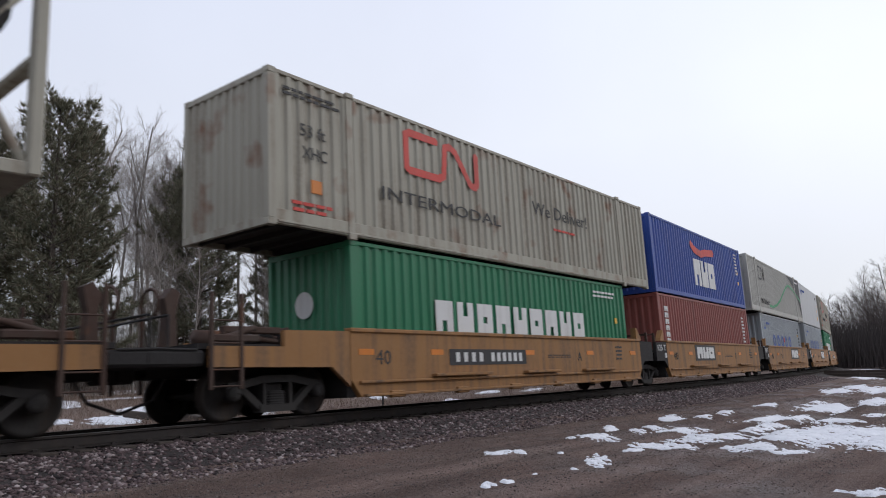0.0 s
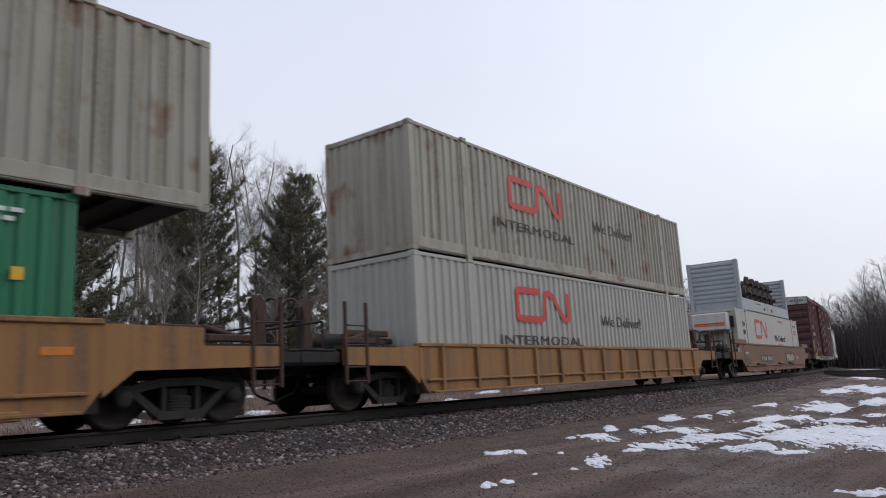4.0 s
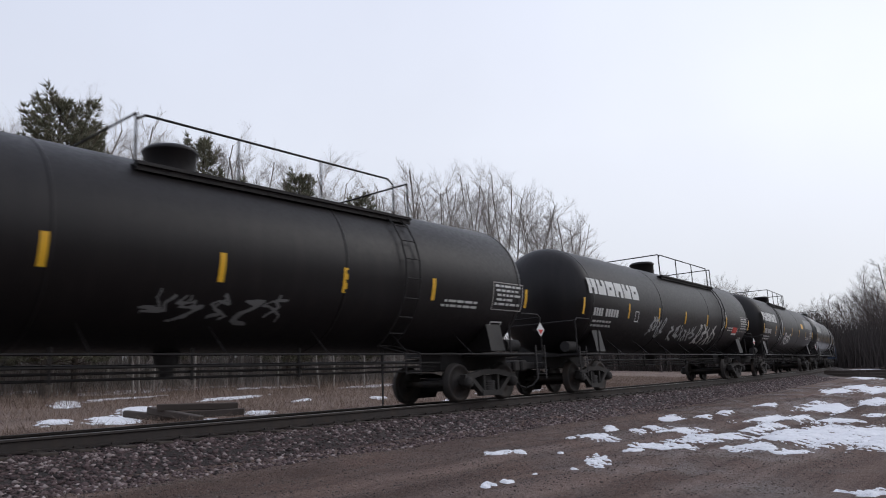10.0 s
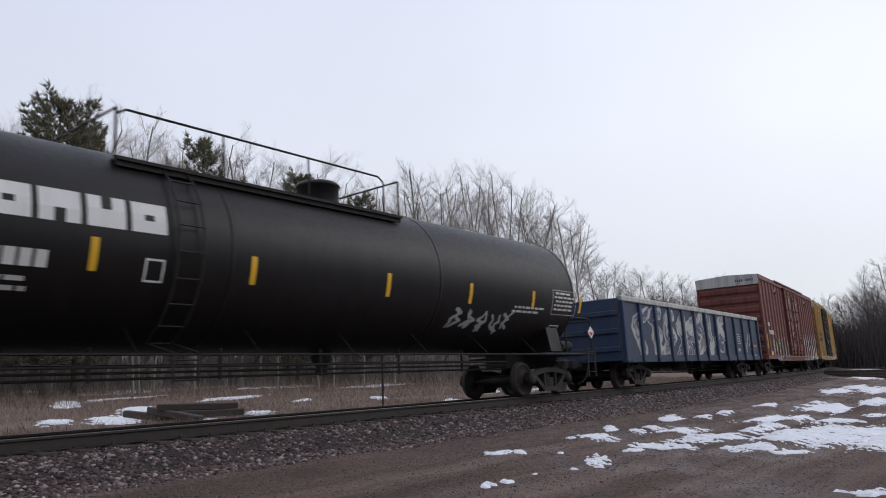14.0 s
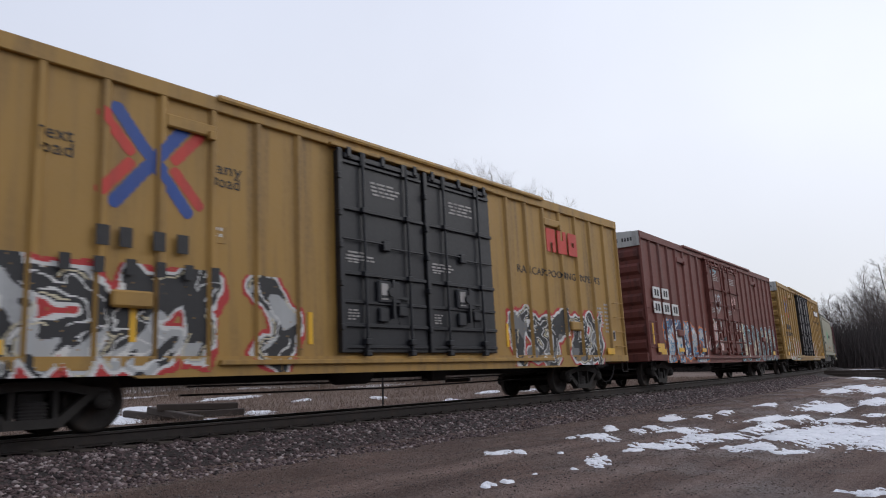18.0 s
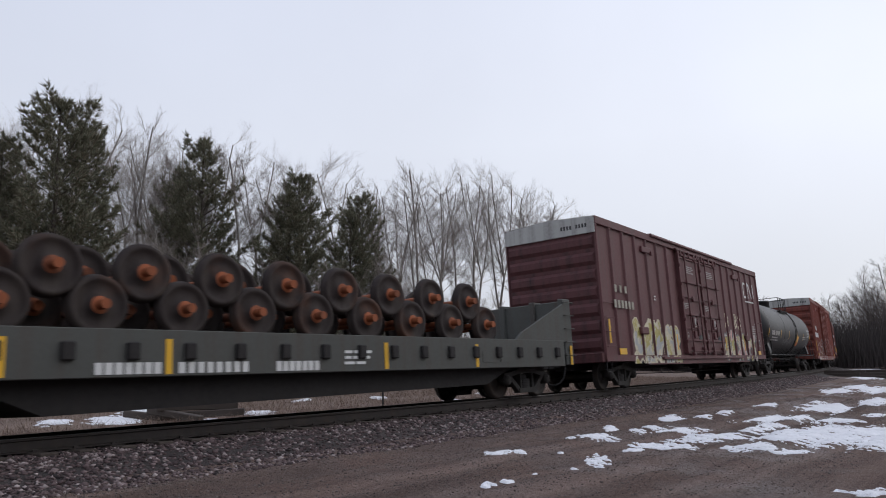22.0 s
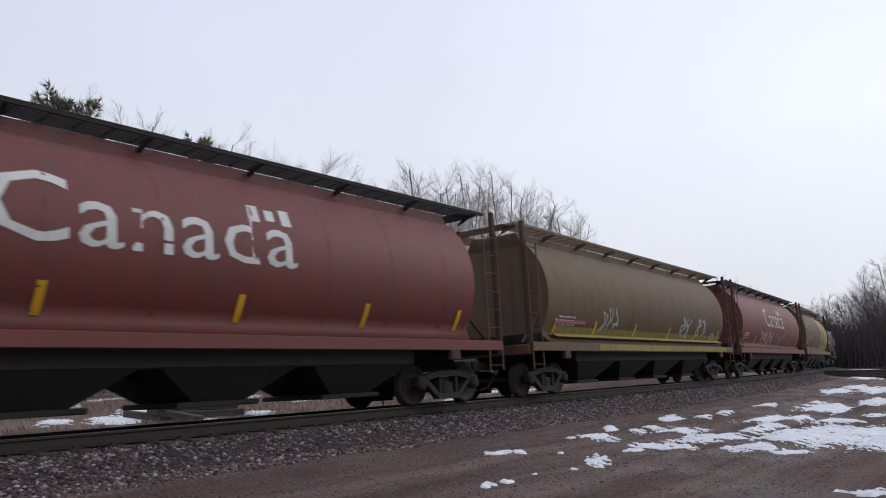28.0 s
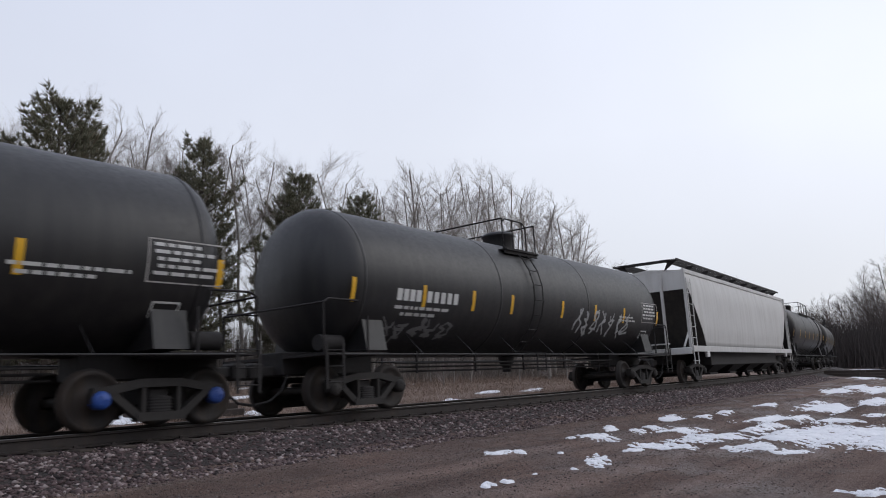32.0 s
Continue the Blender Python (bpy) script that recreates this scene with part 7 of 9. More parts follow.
TILX = tankcar("black tank car with a yellow placard and railed dome", TANK_GREY, radius=1.5, zc=2.52, half=7.75, over=8.65, dome_x=0.05, plat=(-1.0, 1.35), ladder_x=0.9, truck_u=6.55, strips=(-7.1, -3.52, -0.87, 2.19, 4.5, 7.3))
ride(TILX, 474.0, 6)
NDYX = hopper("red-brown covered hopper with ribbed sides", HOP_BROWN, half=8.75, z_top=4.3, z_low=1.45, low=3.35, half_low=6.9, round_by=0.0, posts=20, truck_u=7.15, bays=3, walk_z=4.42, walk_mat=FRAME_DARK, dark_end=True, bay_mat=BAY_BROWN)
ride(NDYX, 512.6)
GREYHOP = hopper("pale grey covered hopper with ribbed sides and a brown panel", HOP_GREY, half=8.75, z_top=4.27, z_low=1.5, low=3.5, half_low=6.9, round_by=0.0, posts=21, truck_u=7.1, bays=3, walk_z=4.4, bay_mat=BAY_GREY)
ride(GREYHOP, 530.75)
CYLS = []
for at, lab, m in ((548.85, "red cylindrical grain car with white lettering", CYL_RED), (566.92, "dusty brown cylindrical grain car with a yellow band", CYL_BROWN),
                   (585.0, "red cylindrical grain car with white lettering", CYL_RED), (603.03, "brown cylindrical grain car with yellow wheat emblems", CYL_TAN)):
    c = hopper(lab, m, half=8.4, z_low=1.33, low=1.6, half_low=7.35, truck_u=6.95, bays=4, bay_top=0.84, canopy=True, walk_z=4.38, walk_mat=FRAME_DARK if m is CYL_RED else m, name="cylindrical_hopper", top_half=7.45, over=9.0, frame_mat=RUSTY_GEAR)
    ride(c, at)
    CYLS.append(c)
GATX1 = tankcar("black tank car with yellow strips and blue bearing caps", TANK_GREY, radius=1.52, zc=2.58, half=7.55, over=8.5, dome_x=0.0, plat=(-1.6, 1.2), ladder_x=0.66, truck_u=6.4, blue=True, strips=(-7.0, -3.42, -0.16, 1.6, 4.24, 7.1))
ride(GATX1, 620.4, 6)
GATX2 = tankcar("faded black tank car with yellow strips and white scrawls", TANK_GREY, radius=1.5, zc=2.55, half=7.7, over=8.55, dome_x=0.0, plat=(-1.5, 0.05), ladder_x=-0.92, truck_u=6.5, strips=(-7.2, -5.14, -3.4, -1.8, 0.69, 2.63, 4.57, 7.2))
ride(GATX2, 637.5, 6)
WHITE2 = hopper("white covered hopper with ribbed ends", HOP_WHITE, half=9.2, z_top=4.25, z_low=1.35, low=3.5, half_low=7.2, round_by=0.15, truck_u=7.5, bays=4, walk_z=4.65, walk_mat=FRAME_DARK)
ride(WHITE2, 656.9)
for at in (676.4, 695.8):
    ride(tankcar("black tank car at the train's rear", TANK_BLACK, half=8.3, over=9.4, truck_u=7.0), at)

# ---- paint marks and graffiti ----
STROKES = {
    "A": [[(0, 0), (0.45, 1), (0.6, 1), (1, 0)], [(0.2, 0.38), (0.85, 0.38)]], "E": [[(1, 1), (0, 1), (0, 0), (1, 0)], [(0, 0.52), (0.8, 0.52)]],
    "N": [[(0, 0), (0, 1), (1, 0), (1, 1)]], "S": [[(1, 0.9), (0.5, 1), (0, 0.8), (0.2, 0.55), (0.8, 0.45), (1, 0.2), (0.5, 0), (0, 0.12)]],
    "K": [[(0, 0), (0, 1)], [(1, 1), (0.1, 0.5), (1, 0)]], "R": [[(0, 0), (0, 1), (0.8, 1), (1, 0.75), (0.8, 0.5), (0, 0.5)], [(0.45, 0.5), (1, 0)]],
    "T": [[(0, 1), (1, 1)], [(0.5, 1), (0.5, 0)]], "U": [[(0, 1), (0, 0.2), (0.3, 0), (0.7, 0), (1, 0.2), (1, 1)]], "O": [[(0.5, 0), (0, 0.3), (0, 0.7), (0.5, 1), (1, 0.7), (1, 0.3), (0.5, 0)]],
    "M": [[(0, 0), (0.1, 1), (0.5, 0.3), (0.9, 1), (1, 0)]], "I": [[(0.5, 0), (0.5, 1)]], "G": [[(1, 0.85), (0.6, 1), (0, 0.75), (0, 0.25), (0.5, 0), (1, 0.2), (1, 0.5), (0.55, 0.5)]],
    "B": [[(0, 0), (0, 1), (0.8, 0.9), (0.8, 0.6), (0, 0.52), (1, 0.4), (0.9, 0.05), (0, 0)]], "Z": [[(0, 1), (1, 1), (0, 0), (1, 0)]], "Y": [[(0, 1), (0.5, 0.5), (1, 1)], [(0.5, 0.5), (0.4, 0)]],
    "C": [[(1, 0.9), (0.4, 1), (0, 0.7), (0, 0.3), (0.4, 0), (1, 0.1)]], "Q": [[(0.9, 0.1), (0.2, 0.05), (0.05, 0.5), (0.3, 0.95), (0.8, 0.9), (0.95, 0.4), (0.5, 0.2), (0.3, 0.5), (0.6, 0.75)]],
    "W": [[(0, 1), (0.25, 0), (0.5, 0.7), (0.75, 0), (1, 1)]], "D": [[(0, 0), (0, 1), (0.7, 0.9), (1, 0.5), (0.7, 0.1), (0, 0)]]}


def seg_dist(X, Z, a, b):
    dx, dz = b[0] - a[0], b[1] - a[1]
    t = np.clip(((X - a[0]) * dx + (Z - a[1]) * dz) / (dx * dx + dz * dz + 1e-9), 0, 1)
    return np.hypot(X - a[0] - t * dx, Z - a[1] - t * dz)


def word_field(x0, x1, z0, z1, word, cell, rng, warp, lean=0.12, margin=0.3, jitter=0.07, ragged=0.04, plain=False):
    """Distance from the strokes of a sprayed word, and the letter that is nearest."""
    xs, zs = np.arange(x0 - margin, x1 + margin, cell), np.arange(z0 - margin, z1 + margin, cell)
    X, Z = np.meshgrid(xs, zs, indexing="ij")
    fx, fz = rng.uniform(1.0, 2.2, 3), rng.uniform(0, 6.28, 6)
    Xw = X + warp * (np.sin(Z * 3.1 * fx[0] + fz[0]) + 0.5 * np.sin(X * 2.3 * fx[1] + Z * 4.0 + fz[1]))
    Zw = Z + warp * (np.sin(X * 2.6 * fx[2] + fz[2]) + 0.5 * np.sin(X * 6.1 + fz[3]))
    best, which = np.full(X.shape, 9.0), np.zeros(X.shape, int)
    w = (x1 - x0) / len(word)
    for k, ch in enumerate(word):
        h = (z1 - z0) * rng.uniform(0.85, 1.0)
        up = (z1 - z0 - h) * rng.uniform(0, 1)
        if plain:
            glyph = STROKES[ch]
        else:  # loops and hooks that spell nothing
            m = int(rng.integers(3, 6))
            glyph = [[(float(rng.uniform(-0.15, 1.15)), float((j + rng.uniform(0, 0.6)) / m)) for j in (range(m + 1) if rng.random() < 0.5 else range(m, -1, -1))] for _ in range(2)]
        for st in glyph:
            pts = [(x0 + w * (k + 0.14 + 0.72 * (p[0] + rng.uniform(-jitter, jitter))) + lean * p[1] * h, z0 + up + h * (p[1] + rng.uniform(-jitter, jitter) * 0.6)) for p in st]
            for a, b in zip(pts[:-1], pts[1:]):
                d = seg_dist(Xw, Zw, a, b)
                which = np.where(d < best, k, which)
                best = np.minimum(best, d)
    best = best + ragged * (np.sin(X * 13.0 + fz[4]) * np.sin(Z * 11.0 + fz[5]))
    return xs, zs, X, Z, best, which


def box_side(half=9.37, posts=8):
    """How far the camera-side surface of a boxcar stands out at (x, z)."""
    step = (half - 2.45) / posts

    def y_at(x, z):
        if abs(x) < 2.42:
            return -1.606
        if z < 1.0:
            return -1.571
        k = (half - 0.04 - abs(x)) / step
        near = abs(k - round(k)) * step
        return -1.571 if near < 0.05 else -1.506
    return y_at


def drape(letters, y_at):
    """Lays letters on posts and panels as paint would lie."""
    for ob in letters:
        for v in ob.data.vertices:
            v.co.y = y_at(v.co.x, v.co.z) + min(0.003, max(-0.003, v.co.y + 1.571))


def flat_side(y):
    return lambda x, z: y


def round_side(radius, zc, lift=0.006):
    return lambda x, z: -math.sqrt(max(0.01, (radius + lift) ** 2 - (z - zc) ** 2))


def spray(car, name, ids, xs, zs, cell, paints, y_at, limits=None, which=None, run=14):
    """Turns a field of paint numbers into thin patches on the side: one mesh, or one for each letter."""
    zl, zh = limits or (-9, 99)
    slot = {n: k for k, n in enumerate(paints)}
    for letter in (range(int(which.max()) + 1) if which is not None else (None,)):
        part_ids = ids if letter is None else np.where(which == letter, ids, 0)
        v, f, mats = [], [], []
        for i, x in enumerate(xs):
            col = part_ids[i]
            j = 0
            while j < len(zs):
                n = col[j]
                if n not in slot or zs[j] < zl or zs[j] > zh:
                    j += 1
                    continue
                k = j
                ya = y_at(x, zs[j])
                while k < len(zs) and col[k] == n and zs[k] <= zh and abs(y_at(x, zs[k]) - ya) < 0.012 and k - j < run and (k - j < 5 or y_at(x, zs[k]) == ya):
                    k += 1
                yb = y_at(x, zs[k - 1] + cell)
                o = len(v)
                v += [(x, ya, zs[j]), (x + cell, ya, zs[j]), (x + cell, yb, zs[j] + cell * (k - j)), (x, yb, zs[j] + cell * (k - j))]
                f.append((o, o + 1, o + 2, o + 3))
                mats.append(slot[n])
                j = k
        if f:
            if run == 1:  # one sheet with shared corners
                at = {}
                f = [tuple(at.setdefault((round(v[i][0], 4), round(v[i][1], 3), round(v[i][2], 4)), len(at)) for i in q) for q in f]
                v = list(at)
            me = bpy.data.meshes.new(name)
            me.from_pydata(v, [], f)
            for mat in paints.values():
                me.materials.append(mat)
            me.polygons.foreach_set("material_index", mats)
            part(name, me, None, car)


def spray_paint(name, col, rough=0.5):
    return paint("spray_" + name, col, rough, dirt=0.3, dirt_col=tuple(c * 0.5 for c in col), fade=0.25, bump=0.03)


SP = {k: spray_paint(k, c) for k, c in {
    "white": (0.62, 0.62, 0.60), "black": (0.02, 0.02, 0.022), "silver": (0.40, 0.41, 0.41), "mint": (0.30, 0.46, 0.27), "green": (0.05, 0.24, 0.07), "leaf": (0.22, 0.48, 0.13),
    "teal": (0.05, 0.25, 0.27), "sky": (0.24, 0.46, 0.52), "blue": (0.03, 0.13, 0.42), "azure": (0.02, 0.22, 0.42), "pink": (0.55, 0.20, 0.22), "rose": (0.60, 0.36, 0.33), "red": (0.45, 0.03, 0.03),
    "orange": (0.60, 0.16, 0.02), "yellow": (0.60, 0.45, 0.06), "cream": (0.58, 0.52, 0.36), "gold": (0.42, 0.36, 0.10), "grey": (0.16, 0.16, 0.16), "flesh": (0.62, 0.33, 0.26), "navy": (0.03, 0.04, 0.11), "slate": (0.06, 0.13, 0.13), "faded": (0.205, 0.07, 0.04), "brown": (0.24, 0.105, 0.05), "wine": (0.20, 0.03, 0.05)}.items()}


def graffiti(car, x0, x1, z0, z1, word, fills, outline, y_at, seed, halo=None, cloud=None, thick=0.15, shine=None, cell=0.024, warp=0.05, limits=(0.72, 4.8), edge=0.055):
    rng = np.random.default_rng(seed)
    xs, zs, X, Z, d, which = word_field(x0, x1, z0, z1, word, cell, rng, warp)
    ids = np.zeros(X.shape, int)
    paints = {}
    if cloud:
        c = np.sin(X * 1.3 + seed) * 0.16 + np.sin(X * 3.1 + seed * 2) * 0.1
        ids[(d < thick * 2.6) & (Z < z1 + 0.2 + c)] = 1
        paints[1] = SP[cloud]
    if halo:
        ids[d < thick + edge * 2.2] = 2
        paints[2] = SP[halo]
    k = max(1, int(0.07 / cell))
    drop = np.roll(np.roll(d, k, 0), -k, 1)
    ids[(drop < thick + edge) & (ids != 2) & (np.roll(np.roll(which, k, 0), -k, 1) == which)] = 21
    paints[21] = SP["grey" if outline == "black" else "black"]
    ids[d < thick + edge] = 3
    paints[3] = SP[outline]
    n = len(fills)
    mottle = np.sin(X * 9.0 + 2 * np.sin(Z * 5 + seed)) * np.sin(Z * 8.0 - X * 3.0)
    tone = np.floor((Z - z0) / (z1 - z0) * 2.2 + 0.7 * np.sin(X * 2.1 + seed) + which * 0.6 + 0.45 * mottle).astype(int) % n
    for k in range(n):
        ids[(d < thick) & (tone == k)] = 4 + k
        paints[4 + k] = SP[fills[k]]
    # inner contour, and bright strokes along the upper edges
    ids[(np.abs(d - thick * 0.42) < 0.015) & (np.sin(X * 2.7 + Z * 2.1 + seed) > -0.1)] = 3
    paints[22] = SP[shine or ("white" if outline != "white" else "cream")]
    ids[(np.abs(d - thick * 0.8) < 0.014) & (np.sin(X * 5.0 - Z * 4.0 + 2 * seed) > 0.45)] = 22
    if shine:
        ids[(d < thick * 0.75) & (mottle > 0.7)] = 22
    # the odd scratch and run
    wear = np.sin(X * 31.0 + 3 * np.sin(Z * 17)) * np.sin(Z * 27.0 + seed)
    ids[wear > 0.975] = 0
    spray(car, "graffiti_letter", ids, xs, zs, cell, paints, y_at, limits, which)


def tag(car, x0, x1, z0, z1, word, colour, y_at, seed, thick=0.022, cell=0.016):
    thick = 0.72 * thick + 0.004
    rng = np.random.default_rng(seed)
    xs, zs, X, Z, d, which = word_field(x0, x1, z0, z1, word, cell, rng, 0.05, 0.1, 0.1, 0.12, 0.008, word == "REBS")
    spray(car, "graffiti_tag", np.where(d < thick, 1, 0), xs, zs, cell, {1: SP[colour]}, y_at)


def band(car, pts, width, y_at, mat, name="painted_band", cell=0.018, label=""):
    """A painted ribbon along (x, z) points."""
    x0, x1 = min(p[0] for p in pts) - width, max(p[0] for p in pts) + width
    z0, z1 = min(p[1] for p in pts) - width, max(p[1] for p in pts) + width
    xs, zs = np.arange(x0, x1, cell), np.arange(z0, z1, cell)
    X, Z = np.meshgrid(xs, zs, indexing="ij")
    d = np.full(X.shape, 9.0)
    for a, b in zip(pts[:-1], pts[1:]):
        d = np.minimum(d, seg_dist(X, Z, a, b))
    spray(car, name, np.where(d < width / 2, 1, 0), xs, zs, cell, {1: mat}, y_at, run=1)


def ribbon(car, x0, x1, z0, z1, y_at, mat, w=0.17):
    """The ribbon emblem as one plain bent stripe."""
    X, Z = (lambda u: x0 + w / 2 + u * (x1 - x0 - w)), (lambda v: z0 + w / 2 + v * (z1 - z0 - w))
    pts = [(0.40, 1), (0.05, 1), (0, 0.93), (0, 0.07), (0.05, 0), (0.42, 0), (0.5, 0.12), (0.53, 0.93), (0.60, 1), (0.68, 0.9), (0.90, 0.08), (0.96, 0.05), (1, 0.15), (1, 0.98)]
    band(car, [(X(u), Z(v)) for u, v in pts], w, y_at, mat, "ribbon_emblem", 0.025)


# containers are lettered in their own space: floor at z = 0
def marks_container(c, y, base, ribbon_mat=None, words=(), ribbon_box=None):
    if ribbon_box:
        ribbon(c, *ribbon_box, flat_side(y), ribbon_mat or RED)
    for text, x, z, size, width, mat in words:
        lettering(c, text, x, z, size, y, mat, width)


def by_place(at, z):
    for ob, a, r, lift in MOVERS:
        if abs(a - at) < 0.01 and abs(lift.translation.z - z) < 0.02 and ob.name.startswith("shipping_container"):
            return ob


for at in (FIVE[0], FIVE[4]):
    c = by_place(at, 3.255)
    marks_container(c, -1.299, 0, RED, [("INTERMODAL", -5.2, 0.93, 0.27, 4.3, BLACK), ("We Deliver!", 0.7, 1.52, 0.36, 3.1, BLACK)], (-4.5, -1.75, 1.6, 2.62))
    bars(c, 1.7, 1.14, 1.4, 0.12, 1, -1.299, RED, 3)
    lettering(c, "53 ft", -7.35, 1.75, 0.24, -1.299, BLACK, 0.62)
    lettering(c, "XHC", -7.3, 1.33, 0.24, -1.299, BLACK, 0.6)
    bars(c, -7.75, 2.4, 1.4, 0.2, 2, -1.299, BLACK, 4)
    plates(c, "orange_sticker", [(-7.1, -6.85, 0.7, 0.95)], -1.299, ORANGE)
    bars(c, -7.6, 0.25, 1.0, 0.25, 2, -1.299, RED, 5)
    g = by_place(at, 0.345)
    blocks(g, -3.65, 3.3, 1.12, 1.87, 9, -1.226, WHITE)
    bars(g, 3.95, 2.35, 1.5, 0.24, 2, -1.226, WHITE, 6)
    plates(g, "yellow_sticker", [(5.3, 5.45, 1.65, 1.82)], -1.226, YELLOW)
    b = Build().lathe([(0, 0.0), (0.004, 0.27), (0.0, 0.27)], (-6.1, 0.1, 1.75), (-7.1, 0.1, 1.75), 24, False)
    part("round_emblem", b, WHITE, g, "white round emblem on the end wall")
c = by_place(FIVE[1], 3.255)
band(c, [(-1.5, 2.27), (-1.2, 2.1), (-0.35, 1.98), (0.3, 2.1), (1.4, 2.2)], 0.3, flat_side(-1.226), RED, "wing_emblem", label="red wing emblem")
blocks(c, -1.5, 1.42, 0.6, 1.7, 3, -1.226, WHITE, gap=0.12)
bars(c, 5.0, 1.5, 0.35, 1.1, 7, -1.226, WHITE, 7)
plates(c, "yellow_sticker", [(5.2, 5.36, 1.1, 1.25), (5.25, 5.36, 1.6, 1.72)], -1.226, YELLOW)
c = by_place(FIVE[1], 0.345)
for k in range(6):
    blocks(c, -5.5, -5.16, 2.25 - 0.23 * k, 2.43 - 0.23 * k, 1, -1.226, WHITE, gap=0.0)
bars(c, 4.95, 1.2, 0.4, 1.25, 8, -1.226, WHITE, 8)
c = by_place(FIVE[2], 3.255)
ribbon(c, -5.55, -4.0, 1.75, 2.5, flat_side(-1.299), BLACK, 0.1)
lettering(c, "We Deliver!", -5.5, 0.5, 0.3, -1.299, BLACK, 2.15)
band(c, [(-3.3, 0.48), (-2.4, 0.46), (-1.2, 0.63), (0.2, 1.0), (1.3, 1.45), (2.6, 1.92), (3.4, 2.13), (4.2, 2.12), (5.2, 2.0), (6.4, 1.74), (7.9, 1.4)], 0.14, flat_side(-1.305), GREEN, "green_wave")
xs_, zs_ = np.arange(2.9, 7.95, 0.04), np.arange(0.25, 2.8, 0.04)
X_, Z_ = np.meshgrid(xs_, zs_, indexing="ij")
spray(c, "dark_corner", np.where(Z_ > np.interp(X_, [2.9, 3.6, 4.6, 5.6, 6.5, 7.2, 7.8, 8.1], [2.85, 2.74, 2.55, 2.25, 1.7, 1.1, 0.3, 0.2]), 1, 0), xs_, zs_, 0.04, {1: BLACK}, flat_side(-1.300))
bars(c, 6.3, 2.45, 1.2, 0.16, 1, -1.306, WHITE, 9)
for at in (FIVE[2], FIVE[3]):
    c = by_place(at, 0.345)
    for k, (a, b) in enumerate(((-3.26, -2.5), (-2.05, -1.25), (-0.78, -0.12), (0.39, 1.13), (1.62, 2.42))):
        m, r = (a + b) / 2, (b - a) / 2
        q = [(m + (r - 0.09) * math.cos(t), 1.46 + 0.27 * math.sin(t)) for t in [2 * math.pi * j / 16 for j in range(17)]]
        band(c, q, 0.2, flat_side(-1.226), BLUE, "ring_emblem")
    bars(c, -4.75, 2.22, 1.15, 0.22, 1, -1.226, BLUE, 12)
    band(c, [(-5.4, 2.1), (-5.0, 2.1), (-5.2, 2.15), (-5.2, 2.5)], 0.09, flat_side(-1.226), BLUE, "ship_emblem")
    plates(c, "yellow_sticker", [(5.0, 5.2, 1.85, 2.0)], -1.226, YELLOW)
    bars(c, 5.3, 1.2, 0.3, 1.2, 6, -1.226, BLACK, 13)
plates(by_place(FIVE[2], 0.345), "hazard_placard", [(0.02, 0.26, 1.45, 1.7)], -1.229, RED)
c = by_place(FIVE[3], 3.255)
band(c, [(-5.5, 2.35), (-5.2, 2.2), (-4.9, 2.4), (-4.7, 2.15)], 0.2, flat_side(-1.226), BLUE, "swirl_emblem")
blocks(c, -4.5, -2.9, 2.3, 2.47, 6, -1.226, BLUE, slit=False)
plates(c, "warning_sticker", [(4.65, 5.0, 0.62, 0.92), (4.78, 4.98, 1.32, 1.5), (5.1, 5.25, 1.75, 1.88)], -1.226, YELLOW)
bars(c, 4.4, 2.2, 0.9, 0.3, 3, -1.226, BLACK, 14)
for z in (3.24, 0.33):
    c = by_place(96.55, z)
    marks_container(c, -1.299, 0, RED, [("INTERMODAL", -4.95, 0.95, 0.24, 4.2, BLACK), ("We Deliver!", 0.55, 1.55, 0.33, 2.95, BLACK)], (-4.2, -1.4, 1.5, 2.4))
c = by_place(119.6, 0.33)
marks_container(c, -1.299, 0, RED, [("We Deliver!", 0.36, 1.47, 0.34, 3.15, BLACK), ("53 ft", -6.95, 2.05, 0.24, 0.55, BLACK), ("XHC", -6.93, 1.66, 0.24, 0.53, BLACK)], (-4.3, -1.5, 1.5, 2.47))
bars(c, 1.35, 1.2, 1.45, 0.11, 1, -1.299, RED, 15)
bars(c, 1.9, 2.5, 1.65, 0.13, 1, -1.299, RED, 16)
bars(c, 6.5, 2.35, 1.1, 0.16, 1, -1.299, BLACK, 17)
bars(c, 6.6, 1.9, 0.9, 0.28, 2, -1.299, RED, 18)
u = part("heater_unit", Build().box(-8.85, -8.12, -1.02, 0.5, 1.85, 2.65, 0.05), HOP_WHITE, c, "white heater unit on the container's nose")
part("stripe", Build().box(-8.86, -8.853, -0.95, 0.4, 2.05, 2.12), ORANGE, u)
part("stripe", Build().box(-8.86, -8.853, -0.95, 0.4, 2.14, 2.19), RED, u)
part("exhaust_grille", Build().box(-8.2, -8.1, -1.2, -1.04, 2.0, 2.5, 0.02), FRAME_DARK, u)
ribbon(RACK, -0.4, 0.28, 0.24, 0.42, flat_side(-1.225), RED, 0.035)
bars(RACK, -3.0, 0.4, 1.2, 0.09, 1, -1.225, BLACK, 19)
plates(RACK, "white_sticker", [(2.7, 3.0, 0.3, 0.48)], -1.225, WHITE)

